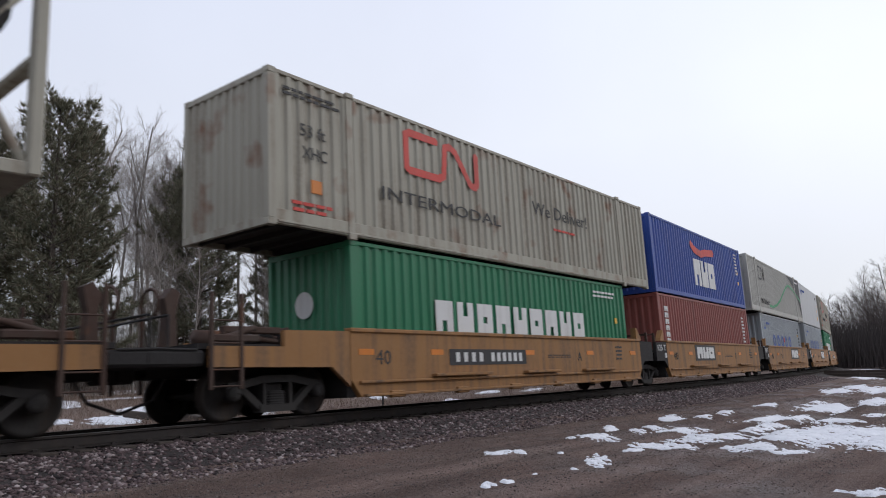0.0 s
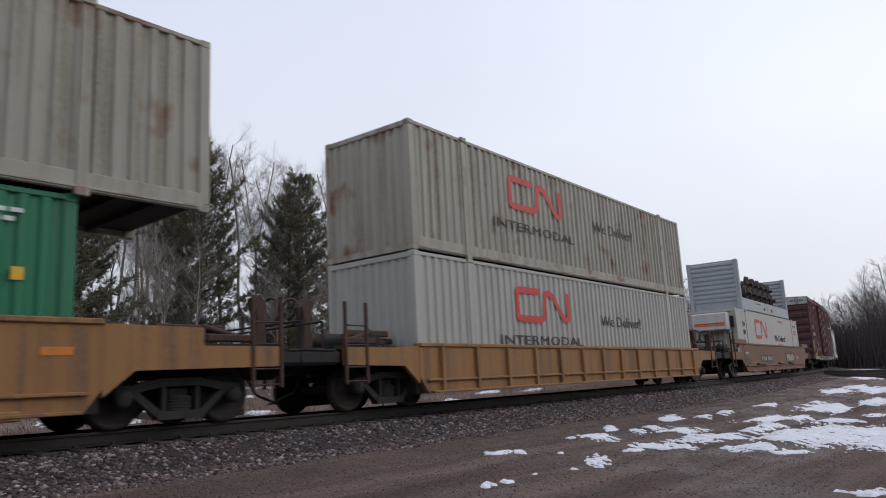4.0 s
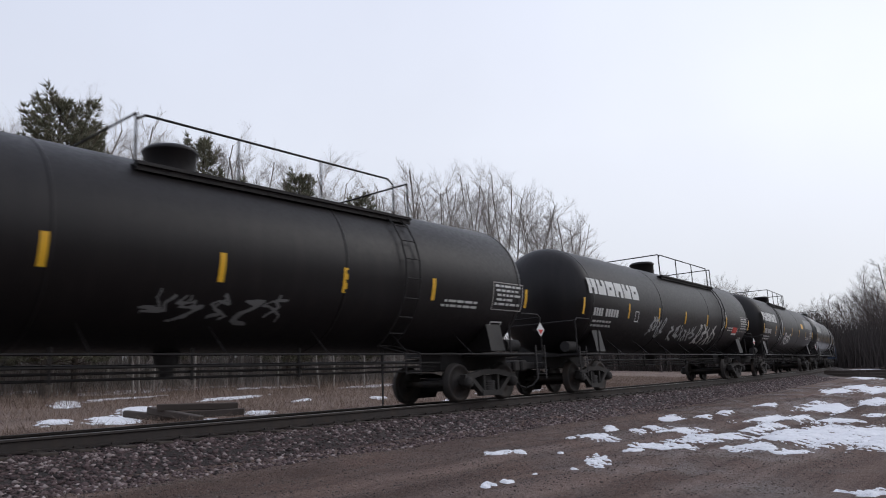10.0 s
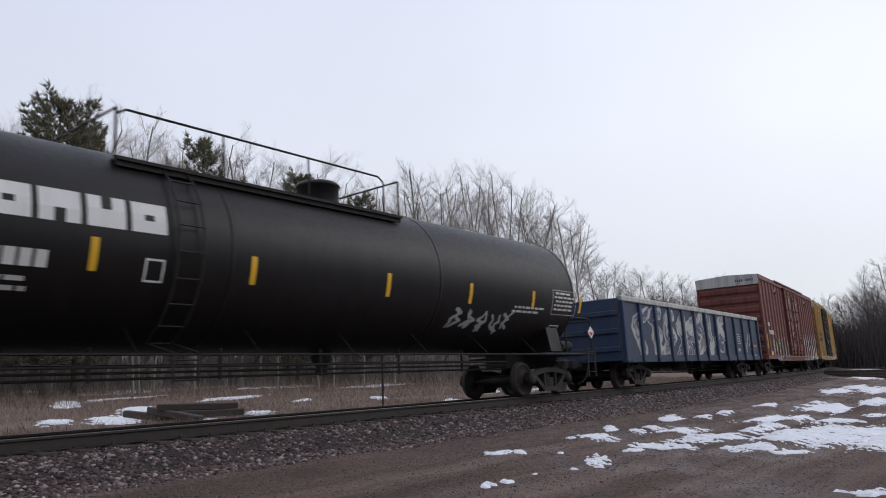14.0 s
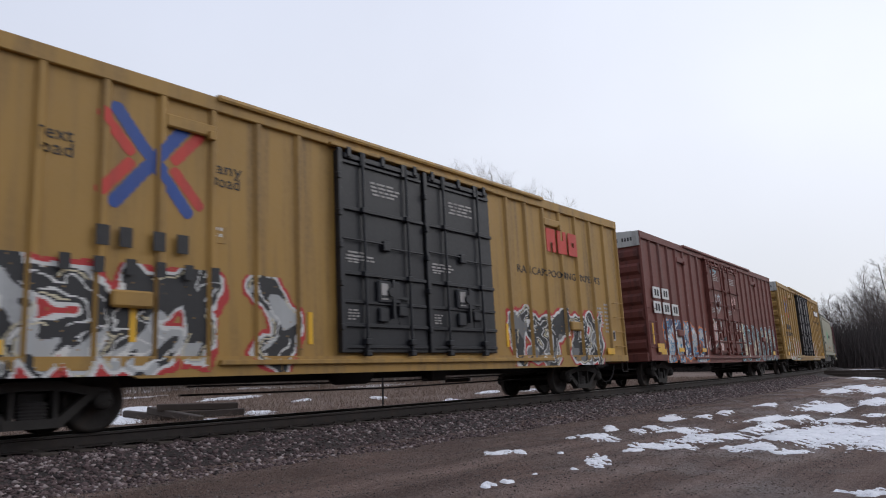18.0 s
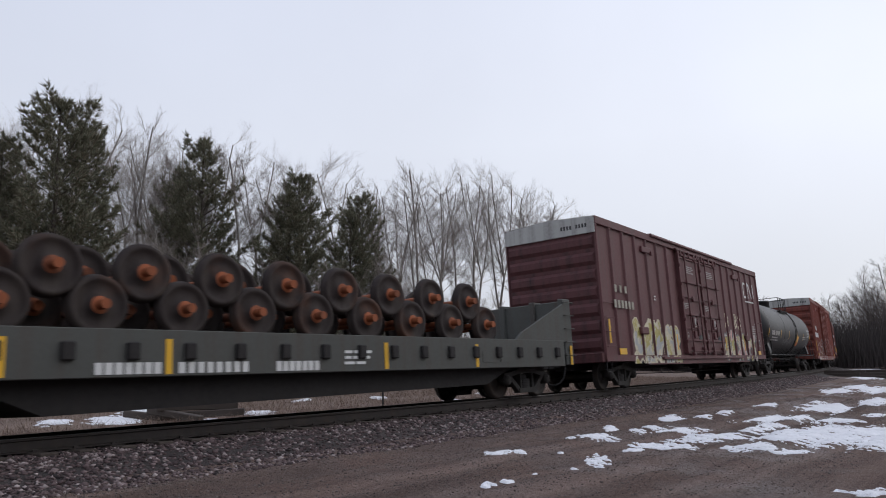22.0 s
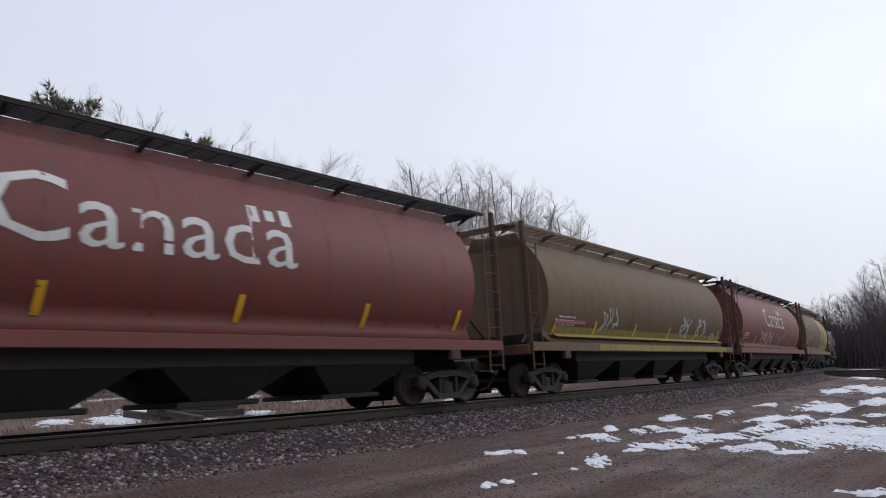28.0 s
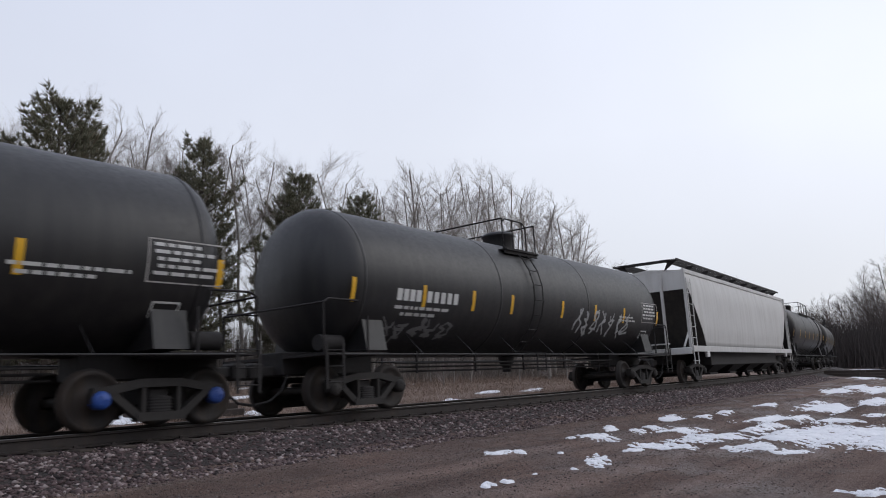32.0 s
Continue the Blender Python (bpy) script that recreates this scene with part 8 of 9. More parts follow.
# well cars
WELLS = [ob for ob, a, r, lift in MOVERS if ob.name.startswith("well_car")]
YS = -1.484
for k, w in enumerate(WELLS[:5]):
    if k in (0, 4):
        p = plates(w, "number_panel", [((-3.5, -0.45) if k == 0 else (-0.05, 3.1)) + (0.80, 1.14)], YS, BLACK)
        a = -3.35 if k == 0 else 0.1
        blocks(w, a, a + 1.15, 0.87, 1.07, 4, YS - 0.006, WHITE, "mark_block", False)
        blocks(w, a + 1.35, a + 2.75, 0.87, 1.07, 6, YS - 0.006, WHITE, "number_block", False)
    else:
        x0, x1 = {1: (-3.35, -0.8), 2: (0.25, 2.8), 3: (0.25, 2.7)}[k]
        plates(w, "emblem_panel", [(x0, x1, 0.80, 1.39)], YS, BLACK)
        blocks(w, x0 + 0.2, x1 - 0.15, 0.88, 1.31, 3, YS - 0.006, WHITE, "emblem_block", gap=0.08)
    lettering(w, "40", -5.75, 0.84, 0.28, YS, BLACK, 0.42)
    lettering(w, "AEDCB"[k], (2.2, 2.2, -2.95, -2.0, -0.95)[k], 0.86, 0.24, YS, BLACK)
    plates(w, "orange_reflector", [(x, x + 0.4, 1.02, 1.13) for x in (-6.2, -4.1, -0.45 if k in (0, 1) else 3.0, 2.75, 5.6)], YS, ORANGE)
    bars(w, 0.6 if k != 3 else -1.5, 0.92, 1.2, 0.1, 2, YS, BLACK, 20 + k)
    bars(w, 4.6, 0.82, 0.5, 0.45, 4, YS, BLACK, 30 + k)
    if k:
        lettering(w, "125 T", -7.25, 1.16, 0.2, -1.475, WHITE, 0.75)
        plates(w, "white_sticker", [(-6.62, -6.45, 0.92, 1.08)], -1.475, WHITE)
w = WELLS[7]
lettering(w, "53", -7.9, 0.5, 0.38, YS, BLACK, 0.72)
plates(w, "number_panel", [(-4.75, -1.7, 0.68, 1.04)], YS, BLACK)
blocks(w, -4.6, -3.4, 0.75, 0.97, 4, YS - 0.006, CON_CREAM, "mark_block", False)
blocks(w, -3.15, -1.8, 0.75, 0.97, 6, YS - 0.006, CON_CREAM, "number_block", False)
plates(w, "emblem_panel", [(1.95, 4.45, 0.64, 1.16)], YS, BLACK)
blocks(w, 2.15, 4.3, 0.72, 1.08, 3, YS - 0.006, CON_CREAM, "emblem_block", gap=0.08)
plates(w, "pale_patch", [(-7.9, -7.3, 1.06, 1.16), (5.2, 5.45, 0.82, 0.94), (5.55, 5.9, 0.8, 0.96), (-9.3, -9.0, 1.15, 1.35)], YS, CON_CREAM)
for sg in (-1, 1):
    part("end_guard", Build().box(sg * 7.9 - 1.9 * (sg < 0) - 0.3 * (sg > 0), sg * 7.9 + 1.9 * (sg > 0) + 0.3 * (sg < 0), -1.52, -1.36, 1.5, 1.72, 0.02), WELL_BROWN, w)

# boxcars
YB, YB7 = box_side(), box_side(posts=7)
dwc, wc, tb1, tb2, tbr, tb3, dwc2, aok = BOXES
graffiti(dwc, -8.6, -4.95, 0.85, 1.9, "ANUC", ["mint", "green", "mint"], "white", YB7, 1, thick=0.2, warp=0.03, edge=0.03)
tag(dwc, -9.3, -8.8, 0.8, 2.1, "SE", "silver", YB7, 2, 0.04)
graffiti(dwc, -4.55, -3.9, 0.9, 1.75, "O", ["flesh"], "wine", YB7, 3, thick=0.3, warp=0.02, edge=0.02)
graffiti(dwc, -3.6, -2.9, 0.95, 1.6, "Y", ["yellow", "orange"], "orange", YB7, 4, thick=0.06)
graffiti(dwc, 2.3, 8.5, 0.85, 2.0, "ZEYOBE", ["gold", "yellow", "gold"], "grey", YB7, 5, halo="teal", thick=0.13)
blocks(dwc, -8.5, -7.35, 2.9, 3.12, 3, -1.571, CON_CREAM, "mark_block", False)
blocks(dwc, -8.55, -6.95, 2.42, 2.66, 6, -1.571, CON_CREAM, "number_block", False)
ribbon(dwc, 6.8, 8.35, 3.65, 4.4, YB7, WHITE, 0.1)
bars(dwc, 6.7, 3.35, 1.65, 0.13, 1, -1.571, WHITE, 41)
graffiti(wc, -7.2, -2.7, 0.85, 1.75, "SEGMU", ["silver", "mint", "grey"], "black", YB, 6, thick=0.14, halo="grey")
graffiti(wc, 2.75, 9.1, 0.8, 2.05, "RREMOT", ["white", "grey", "white"], "black", YB, 7, halo="sky", thick=0.15)
blocks(wc, -8.4, -7.95, 2.5, 2.7, 2, -1.571, WHITE, "mark_block", False)
blocks(wc, -8.3, -7.05, 2.08, 2.3, 5, -1.571, WHITE, "number_block", False)
plates(wc, "orange_sticker", [(-1.0, -0.7, 1.52, 1.78)], -1.608, ORANGE)
band(wc, [(-5.55 + 0.22 * math.cos(t), 2.38 + 0.25 * math.sin(t)) for t in [j * math.pi / 8 for j in range(17)]], 0.04, YB, WHITE, "ring_emblem", 0.02)
graffiti(tb1, -8.3, -2.0, 0.8, 2.0, "ATKUKS", ["leaf", "green", "teal"], "wine", YB, 8, cloud="pink", thick=0.19, shine="mint")
graffiti(tb1, 2.65, 8.8, 0.78, 1.8, "TEGGEEN", ["blue", "azure"], "white", YB, 9, cloud="red", thick=0.14)
graffiti(tb2, -8.9, -3.3, 0.8, 2.0, "WGREO", ["black", "silver", "black"], "white", YB, 10, halo="red", thick=0.19)
graffiti(tb2, 2.9, 8.0, 0.8, 1.95, "TBORE", ["black", "grey", "black"], "white", YB, 11, halo="red", thick=0.17)
graffiti(tbr, -7.9, -3.2, 0.8, 1.95, "WRECK", ["silver", "white", "navy"], "azure", YB, 12, halo="orange", thick=0.15, shine="white")
graffiti(tbr, 1.5, 8.9, 0.8, 2.1, "ANOMZK", ["black", "cream", "grey"], "black", YB, 13, halo="sky", thick=0.14)
graffiti(tbr, -2.7, -1.1, 1.2, 2.2, "RO", ["rose"], "white", YB, 14, thick=0.1)
tag(tbr, -1.85, -0.95, 4.3, 4.75, "AQ", "sky", YB, 15, 0.03)
tag(tbr, -1.75, -0.8, 2.7, 3.45, "BQ", "silver", YB, 16, 0.04)
tag(tbr, 0.75, 1.7, 3.0, 3.5, "ND", "rose", YB, 17, 0.04)
graffiti(tb3, -7.8, -3.1, 0.78, 1.75, "OBANCE", ["rose", "flesh", "mint"], "white", YB, 18, thick=0.13)
graffiti(tb3, 2.6, 5.5, 0.8, 1.7, "DEO", ["silver", "rose"], "white", YB, 19, thick=0.11)
tag(tb3, -9.3, -8.05, 2.6, 3.2, "MBS", "white", YB, 20, 0.05)
graffiti(dwc2, -7.2, -3.0, 0.8, 1.9, "CSGAO", ["cream", "silver", "gold"], "cream", YB7, 21, thick=0.15)
graffiti(dwc2, 2.7, 8.0, 0.85, 1.8, "CNIMGA", ["cream", "gold", "rose"], "grey", YB7, 22, thick=0.12)
tag(dwc2, 3.0, 3.6, 2.2, 2.8, "Q", "cream", YB7, 23, 0.04)
tag(dwc2, 4.6, 5.6, 2.1, 2.7, "BG", "cream", YB7, 24, 0.05)
graffiti(aok, -8.2, -4.5, 0.8, 1.85, "MEKE", ["white", "white", "cream"], "silver", YB, 25, thick=0.24, warp=0.03)
graffiti(aok, -4.7, -0.9, 0.85, 2.05, "SNCE", ["teal", "sky", "teal"], "white", YB, 26, thick=0.17)
graffiti(aok, 2.7, 6.9, 0.9, 1.8, "NOGES", ["grey", "silver"], "grey", YB, 27, thick=0.16)
tag(aok, -9.3, -8.1, 2.6, 3.1, "EAO", "gold", YB, 28, 0.05)
for b in (tb1, tb2, tb3):
    ox = 0.85 if b is tb2 else 0.0
    # crossed emblem: two bent blue bars, red bars beside them
    cx, cz = -6.86 + ox, 3.83
    for sx in (-1, 1):
        for sz in (-1, 1):
            band(b, [(cx + sx * 0.06, cz + sz * 0.08), (cx + sx * 0.17, cz + sz * 0.2), (cx + sx * 0.56, cz + sz * 0.68)], 0.2, YB, BLUE, "arrow_emblem")
            band(b, [(cx + sx * 0.36, cz + sz * 0.1), (cx + sx * 0.76, cz + sz * 0.55)], 0.17, YB, RED, "arrow_emblem")
    for txt, x, z in (("next", -8.5, 3.86), ("load", -8.5, 3.65), ("any", -5.8, 3.88), ("road", -5.85, 3.66)):
        drape(lettering(b, txt, x + ox, z, 0.2, -1.571, BLACK, 0.5), YB)
    blocks(b, -7.75 + ox, -7.1 + ox, 2.5, 2.78, 2, -1.571, BLACK, "mark_block", False)
    blocks(b, -6.95 + ox, -6.2 + ox, 2.5, 2.78, 2, -1.571, BLACK, "mark_block", False)
    blocks(b, -8.3 + ox, -5.6 + ox, 2.12, 2.34, 6, -1.571, BLACK, "number_block", False, 0.45)
    if b is tb3:
        plates(b, "emblem_panel", [(5.9, 8.25, 3.88, 4.26)], -1.571, BLACK)
        blocks(b, 6.1, 8.1, 3.93, 4.21, 3, -1.577, WHITE, "emblem_block", gap=0.1)
        for k, txt in enumerate(("Railcar Pooling", "Experts")):
            drape(lettering(b, txt, 5.45 + 0.8 * k, 3.38 - 0.55 * k, 0.2, -1.571, BLACK, 3.0 - 1.2 * k), YB)
    else:
        blocks(b, 5.0, 6.75, 3.72, 4.35, 3, -1.571, RED, "emblem_block", gap=0.2)
        drape(lettering(b, "Railcar Pooling Experts" if b is tb1 else "RAILCAR POOLING EXPERTS", 3.65, 3.32 if b is tb1 else 3.05, 0.2, -1.571, BLACK, 4.4), YB)
for x0, x1, z0, z1 in ((-8.67, -8.0, 2.91, 3.29), (-7.78, -7.13, 2.92, 3.29), (-8.7, -8.02, 2.4, 2.8), (-7.8, -7.13, 2.4, 2.8), (-6.9, -6.24, 2.39, 2.79)):
    plates(tbr, "white_panel", [(x0, x1, z0, z1)], -1.571, WHITE)
    blocks(tbr, x0 + 0.1, x1 - 0.1, z0 + 0.08, z1 - 0.08, 2, -1.577, BLACK, "number_block", False, 0.3)
for b in BOXES:
    s = YELLOW
    yellow_strips(b, (-6.25, -3.05, 3.02, 6.0) if b not in (tbr,) else (), -1.51)
    yellow_strips(b, (-9.0,), -1.571, 1.35, 2.05)
    plates(b, "reflector_plate", [(-8.4, -7.9, 1.02, 1.2), (8.05, 8.5, 1.02, 1.2)], -1.571, YELLOW)
plates(tbr, "yellow_plate", [(-8.7, -8.1, 1.1, 1.38), (-6.6, -6.05, 1.12, 1.26), (-3.9, -3.4, 1.12, 1.26)], -1.574, YELLOW)
blocks(aok, -8.0, -7.3, 2.85, 3.15, 3, -1.571, WHITE, "mark_block", False)
blocks(aok, -8.9, -6.35, 2.35, 2.68, 6, -1.571, WHITE, "number_block", False, 0.35)
blocks(dwc2, -8.5, -7.35, 2.9, 3.12, 3, -1.571, CON_CREAM, "mark_block", False)
blocks(dwc2, -8.55, -6.95, 2.42, 2.66, 6, -1.571, CON_CREAM, "number_block", False)
ribbon(dwc2, 6.85, 8.4, 3.65, 4.4, YB7, WHITE, 0.1)
bars(dwc2, 6.75, 3.4, 1.65, 0.13, 1, -1.571, WHITE, 42)

# tank cars
def on_tank(car, radius, zc, items):
    for ob in items if isinstance(items, list) else [items]:
        wrap(ob, radius, zc)


def tank_data(car, R, zc, x, seed):
    """The stencilled data panel, test marks and emblem frame near a tank's end."""
    on_tank(car, R, zc, [bars(car, x, 2.12, 1.05, 0.52, 5, -1.5, WHITE, seed), bars(car, x - 1.9, 2.0, 1.6, 0.2, 2, -1.5, WHITE, seed + 1)])
    for a, b, c, d in ((x - 0.08, x + 1.15, 2.68, 2.70), (x - 0.08, x + 1.15, 2.06, 2.08), (x - 0.08, x - 0.055, 2.08, 2.68), (x + 1.125, x + 1.15, 2.08, 2.68)):
        curved_patch(car, "panel_frame", a, b, R, zc, c, d, FADED_WHITE)
    for a, b, c, d in ((x + 0.1, x + 0.55, 1.78, 1.81), (x + 0.1, x + 0.55, 1.58, 1.61), (x + 0.1, x + 0.13, 1.58, 1.81), (x + 0.52, x + 0.55, 1.58, 1.81)):
        curved_patch(car, "emblem_frame", a, b, R, zc, c, d, WHITE)


for k, t in enumerate(TANKS):
    R, zc = 1.56, 2.70
    x = (-8.4, -8.4, -8.6, -8.4, -7.5)[k]
    on_tank(t, R, zc, blocks(t, x, x + 3.75, 2.75, 3.2, 6, -1.5, WHITE, "emblem_block", gap=0.14))
    on_tank(t, R, zc, blocks(t, x + 0.35, x + 1.0, 2.14, 2.36, 4, -1.5, WHITE, "mark_block", False))
    on_tank(t, R, zc, blocks(t, x + 1.15, x + 2.1, 2.14, 2.36, 5, -1.5, WHITE, "number_block", False))
    on_tank(t, R, zc, bars(t, x + 0.35, 1.78, 1.6, 0.24, 2, -1.5, WHITE, 60 + k))
    tank_data(t, R, zc, 7.2, 70 + 3 * k)
    for a, b, c, d in ((x + 3.4, x + 3.7, 2.36, 2.39), (x + 3.4, x + 3.7, 2.06, 2.09), (x + 3.4, x + 3.43, 2.06, 2.39), (x + 3.67, x + 3.7, 2.06, 2.39)):
        curved_patch(t, "emblem_frame", a, b, R, zc, c, d, WHITE)
    part("placard_arm", Build().box(8.86, 9.2, -1.555, -1.44, 1.60, 1.66), FRAME_DARK, t)
    p = part("hazard_placard", Build().add([(9.02, -1.56, 1.45), (9.2, -1.56, 1.63), (9.02, -1.56, 1.81), (8.84, -1.56, 1.63)], [(0, 1, 2, 3)]), WHITE, t, "white and red diamond placard")
    part("placard_mark", Build().add([(8.9, -1.566, 1.63), (9.02, -1.566, 1.51), (9.14, -1.566, 1.63)], [(0, 1, 2)]), RED, p)
RS = round_side(1.56, 2.70)
curved_patch(TANKS[1], "warning_sign", 6.05, 6.75, 1.56, 2.7, 1.98, 2.22, RED, 0.007)
curved_patch(TANKS[1], "warning_sign", 6.05, 6.75, 1.56, 2.7, 1.9, 1.97, WHITE, 0.007)
tag(TANKS[0], -1.3, 1.3, 1.57, 1.93, "TESAO", "grey", RS, 101, 0.025)
tag(TANKS[1], -3.6, -2.2, 1.7, 2.2, "SADE", "silver", RS, 102, 0.035)
tag(TANKS[1], -1.5, 1.3, 1.55, 2.0, "AZRNDY", "silver", RS, 103, 0.04)
tag(TANKS[1], 1.35, 3.75, 1.4, 2.1, "BEAT", "white", RS, 104, 0.05)
tag(TANKS[1], 4.5, 4.9, 2.1, 2.9, "S", "white", RS, 105, 0.04)
tag(TANKS[2], -4.05, -3.2, 1.75, 2.85, "QB", "silver", RS, 106, 0.05)
tag(TANKS[2], -2.3, -0.25, 1.7, 2.22, "REBS", "white", RS, 107, 0.05)
curved_patch(TANKS[2], "yellow_sign", 3.62, 4.4, 1.56, 2.7, 2.7, 3.0, YELLOW)
curved_patch(TANKS[2], "clean_patch", 5.4, 8.6, 1.56, 2.7, 2.75, 3.35, SP["grey"], 0.004)
tag(TANKS[4], 3.0, 5.5, 1.6, 1.95, "CLONE".replace("L", "I"), "silver", RS, 108, 0.04)
for t, R, zc, xn, w, seed in ((TILX, 1.5, 2.52, -6.3, 2.3, 80), (GATX1, 1.52, 2.58, -6.6, 2.1, 83), (GATX2, 1.5, 2.55, -6.0, 2.05, 86)):
    on_tank(t, R, zc, blocks(t, xn, xn + w * 0.38, 2.1, 2.33, 4, -1.5, WHITE, "mark_block", False))
    on_tank(t, R, zc, blocks(t, xn + w * 0.45, xn + w, 2.1, 2.33, 5, -1.5, WHITE, "number_block", False))
    on_tank(t, R, zc, bars(t, xn, 1.75, w * 0.9, 0.25, 2, -1.5, WHITE, seed))
    tank_data(t, R, zc, 6.0, seed + 40)
curved_patch(TILX, "yellow_sign", 1.86, 2.69, 1.5, 2.52, 1.62, 2.2, YELLOW)
curved_patch(TILX, "orange_sign", 1.86, 2.69, 1.5, 2.52, 1.62, 1.85, ORANGE, 0.009)
tag(TILX, -2.6, 0.3, 1.65, 1.9, "ROBENDAS", "grey", round_side(1.5, 2.52), 110, 0.03)
curved_patch(GATX1, "yellow_sign", 2.15, 2.96, 1.52, 2.58, 1.85, 2.08, PALE_YELLOW)
tag(GATX2, -6.3, -4.0, 1.38, 1.7, "VESMO".replace("V", "N"), "grey", round_side(1.5, 2.55), 111, 0.03)
tag(GATX2, 1.4, 5.0, 1.6, 2.2, "MBROSKO", "silver", round_side(1.5, 2.55), 112, 0.035)

# hoppers
def diamond(car, pts, y, mat, name):
    part(name, Build().add([(x, y, z) for x, z in pts], [tuple(range(len(pts)))]), mat, car)


YH = -1.536
bars(SHPX, -7.4, 2.6, 0.55, 0.2, 1, YH, BLACK, 120)
bars(SHPX, -7.35, 2.15, 0.6, 0.2, 1, YH, BLACK, 121)
bars(SHPX, -0.65, 2.0, 0.65, 0.2, 2, YH, RED, 122)
bars(SHPX, -2.0, 1.75, 1.0, 0.08, 1, YH, BLACK, 123)
bars(SHPX, 5.9, 2.0, 0.7, 0.35, 4, YH, BLACK, 124)
plates(SHPX, "orange_strip", [(x - 0.05, x + 0.05, 1.42, 1.85) for x in (-6.0, -3.35, -0.4, 2.53, 5.05, 7.3)], YH, paint("faded_orange_strip", (0.40, 0.19, 0.05), 0.6))
tag(SHPX, -6.2, -4.9, 1.75, 2.1, "BESO", "green", flat_side(YH), 125, 0.03)
bars(SHPX, -4.0, 1.18, 8.0, 0.09, 1, -1.59, BLACK, 126)
yellow_strips(ICHOP, (-5.4, -2.38, 1.27, 4.24, 6.97), YH, 1.5, 2.0)
graffiti(ICHOP, -2.2, 3.6, 1.5, 2.3, "TALMAN".replace("L", "U"), ["brown", "grey", "brown"], "black", flat_side(YH), 127, cloud="black", thick=0.12, limits=(1.42, 4))
graffiti(ICHOP, -6.0, -2.9, 1.55, 2.2, "MBON", ["grey", "teal"], "silver", flat_side(YH), 128, thick=0.05, limits=(1.42, 4))
for k in range(9):
    dz = -0.27 + 0.0675 * k
    plates(ICHOP, "emblem_stripe", [(2.5 - math.sqrt(0.091 - dz * dz), 2.5 + math.sqrt(0.091 - dz * dz), 3.3 + dz - 0.018, 3.3 + dz + 0.018)], YH, CON_CREAM)
bars(ICHOP, 2.15, 2.68, 0.75, 0.24, 2, YH, CON_CREAM, 129)
plates(ICHOP, "data_plate", [(4.35, 4.65, 1.6, 1.85)], YH, BLACK)
YC = -1.534
yellow = paint("orange_reflector", (0.55, 0.22, 0.04), 0.5)
plates(CEFX, "orange_strip", [(x - 0.05, x + 0.05, 1.45, 1.95) for x in (-5.2, -2.68, 0.03, 2.63, 5.0)], YC, yellow)
blocks(CEFX, -4.85, -4.05, 2.42, 2.64, 4, YC, BLACK, "mark_block", False)
blocks(CEFX, -4.9, -3.7, 1.98, 2.18, 6, YC, BLACK, "number_block", False)
diamond(CEFX, [(-1.7, 2.7), (-1.2, 2.12), (-1.2, 3.28)], YC, GREEN, "half_diamond_emblem")
diamond(CEFX, [(-1.1, 2.68), (-0.53, 2.12), (0.03, 2.68), (-0.53, 3.28)], YC, GREEN, "diamond_emblem")
blocks(CEFX, 0.38, 2.18, 2.58, 2.82, 8, YC, BLACK, "emblem_block", False)
bars(CEFX, -1.5, 1.62, 1.4, 0.15, 2, YC, BLACK, 131)
bars(CEFX, 0.8, 1.6, 0.6, 0.2, 2, YC, BLACK, 132)
yellow_strips(NDYX, (-7.0, -3.95, -0.41, 4.02, 7.17), -1.605, 1.5, 1.98)
blocks(NDYX, -6.9, -5.65, 2.8, 3.05, 4, -1.605, WHITE, "mark_block", False, 0.4)
blocks(NDYX, -7.0, -4.9, 2.1, 2.36, 6, -1.605, WHITE, "number_block", False, 0.4)
bars(NDYX, -0.25, 1.75, 0.55, 0.5, 4, YH, WHITE, 133)
bars(NDYX, 4.1, 1.75, 0.5, 0.35, 3, YH, WHITE, 134)
tag(NDYX, -3.1, -0.9, 1.75, 2.15, "TIBCMK", "brown", flat_side(YH), 135, 0.03)
part("brown_panel", Build().box(-4.7, -3.2, -1.545, -1.53, 1.52, 4.2), paint("rust_brown_panel", (0.17, 0.10, 0.055), 0.7, rust=0.3), GREYHOP, "rust-brown repainted panel")
plates(GREYHOP, "yellow_strip", [(x - 0.05, x + 0.05, 1.6, 2.1) for x in (-7.0, -4.6, -0.9, 3.0, 6.8)], -1.605, yellow)
bars(GREYHOP, -6.6, 1.8, 1.6, 0.6, 3, YH, paint("faded_grey_letters", (0.25, 0.26, 0.26), 0.7), 136)
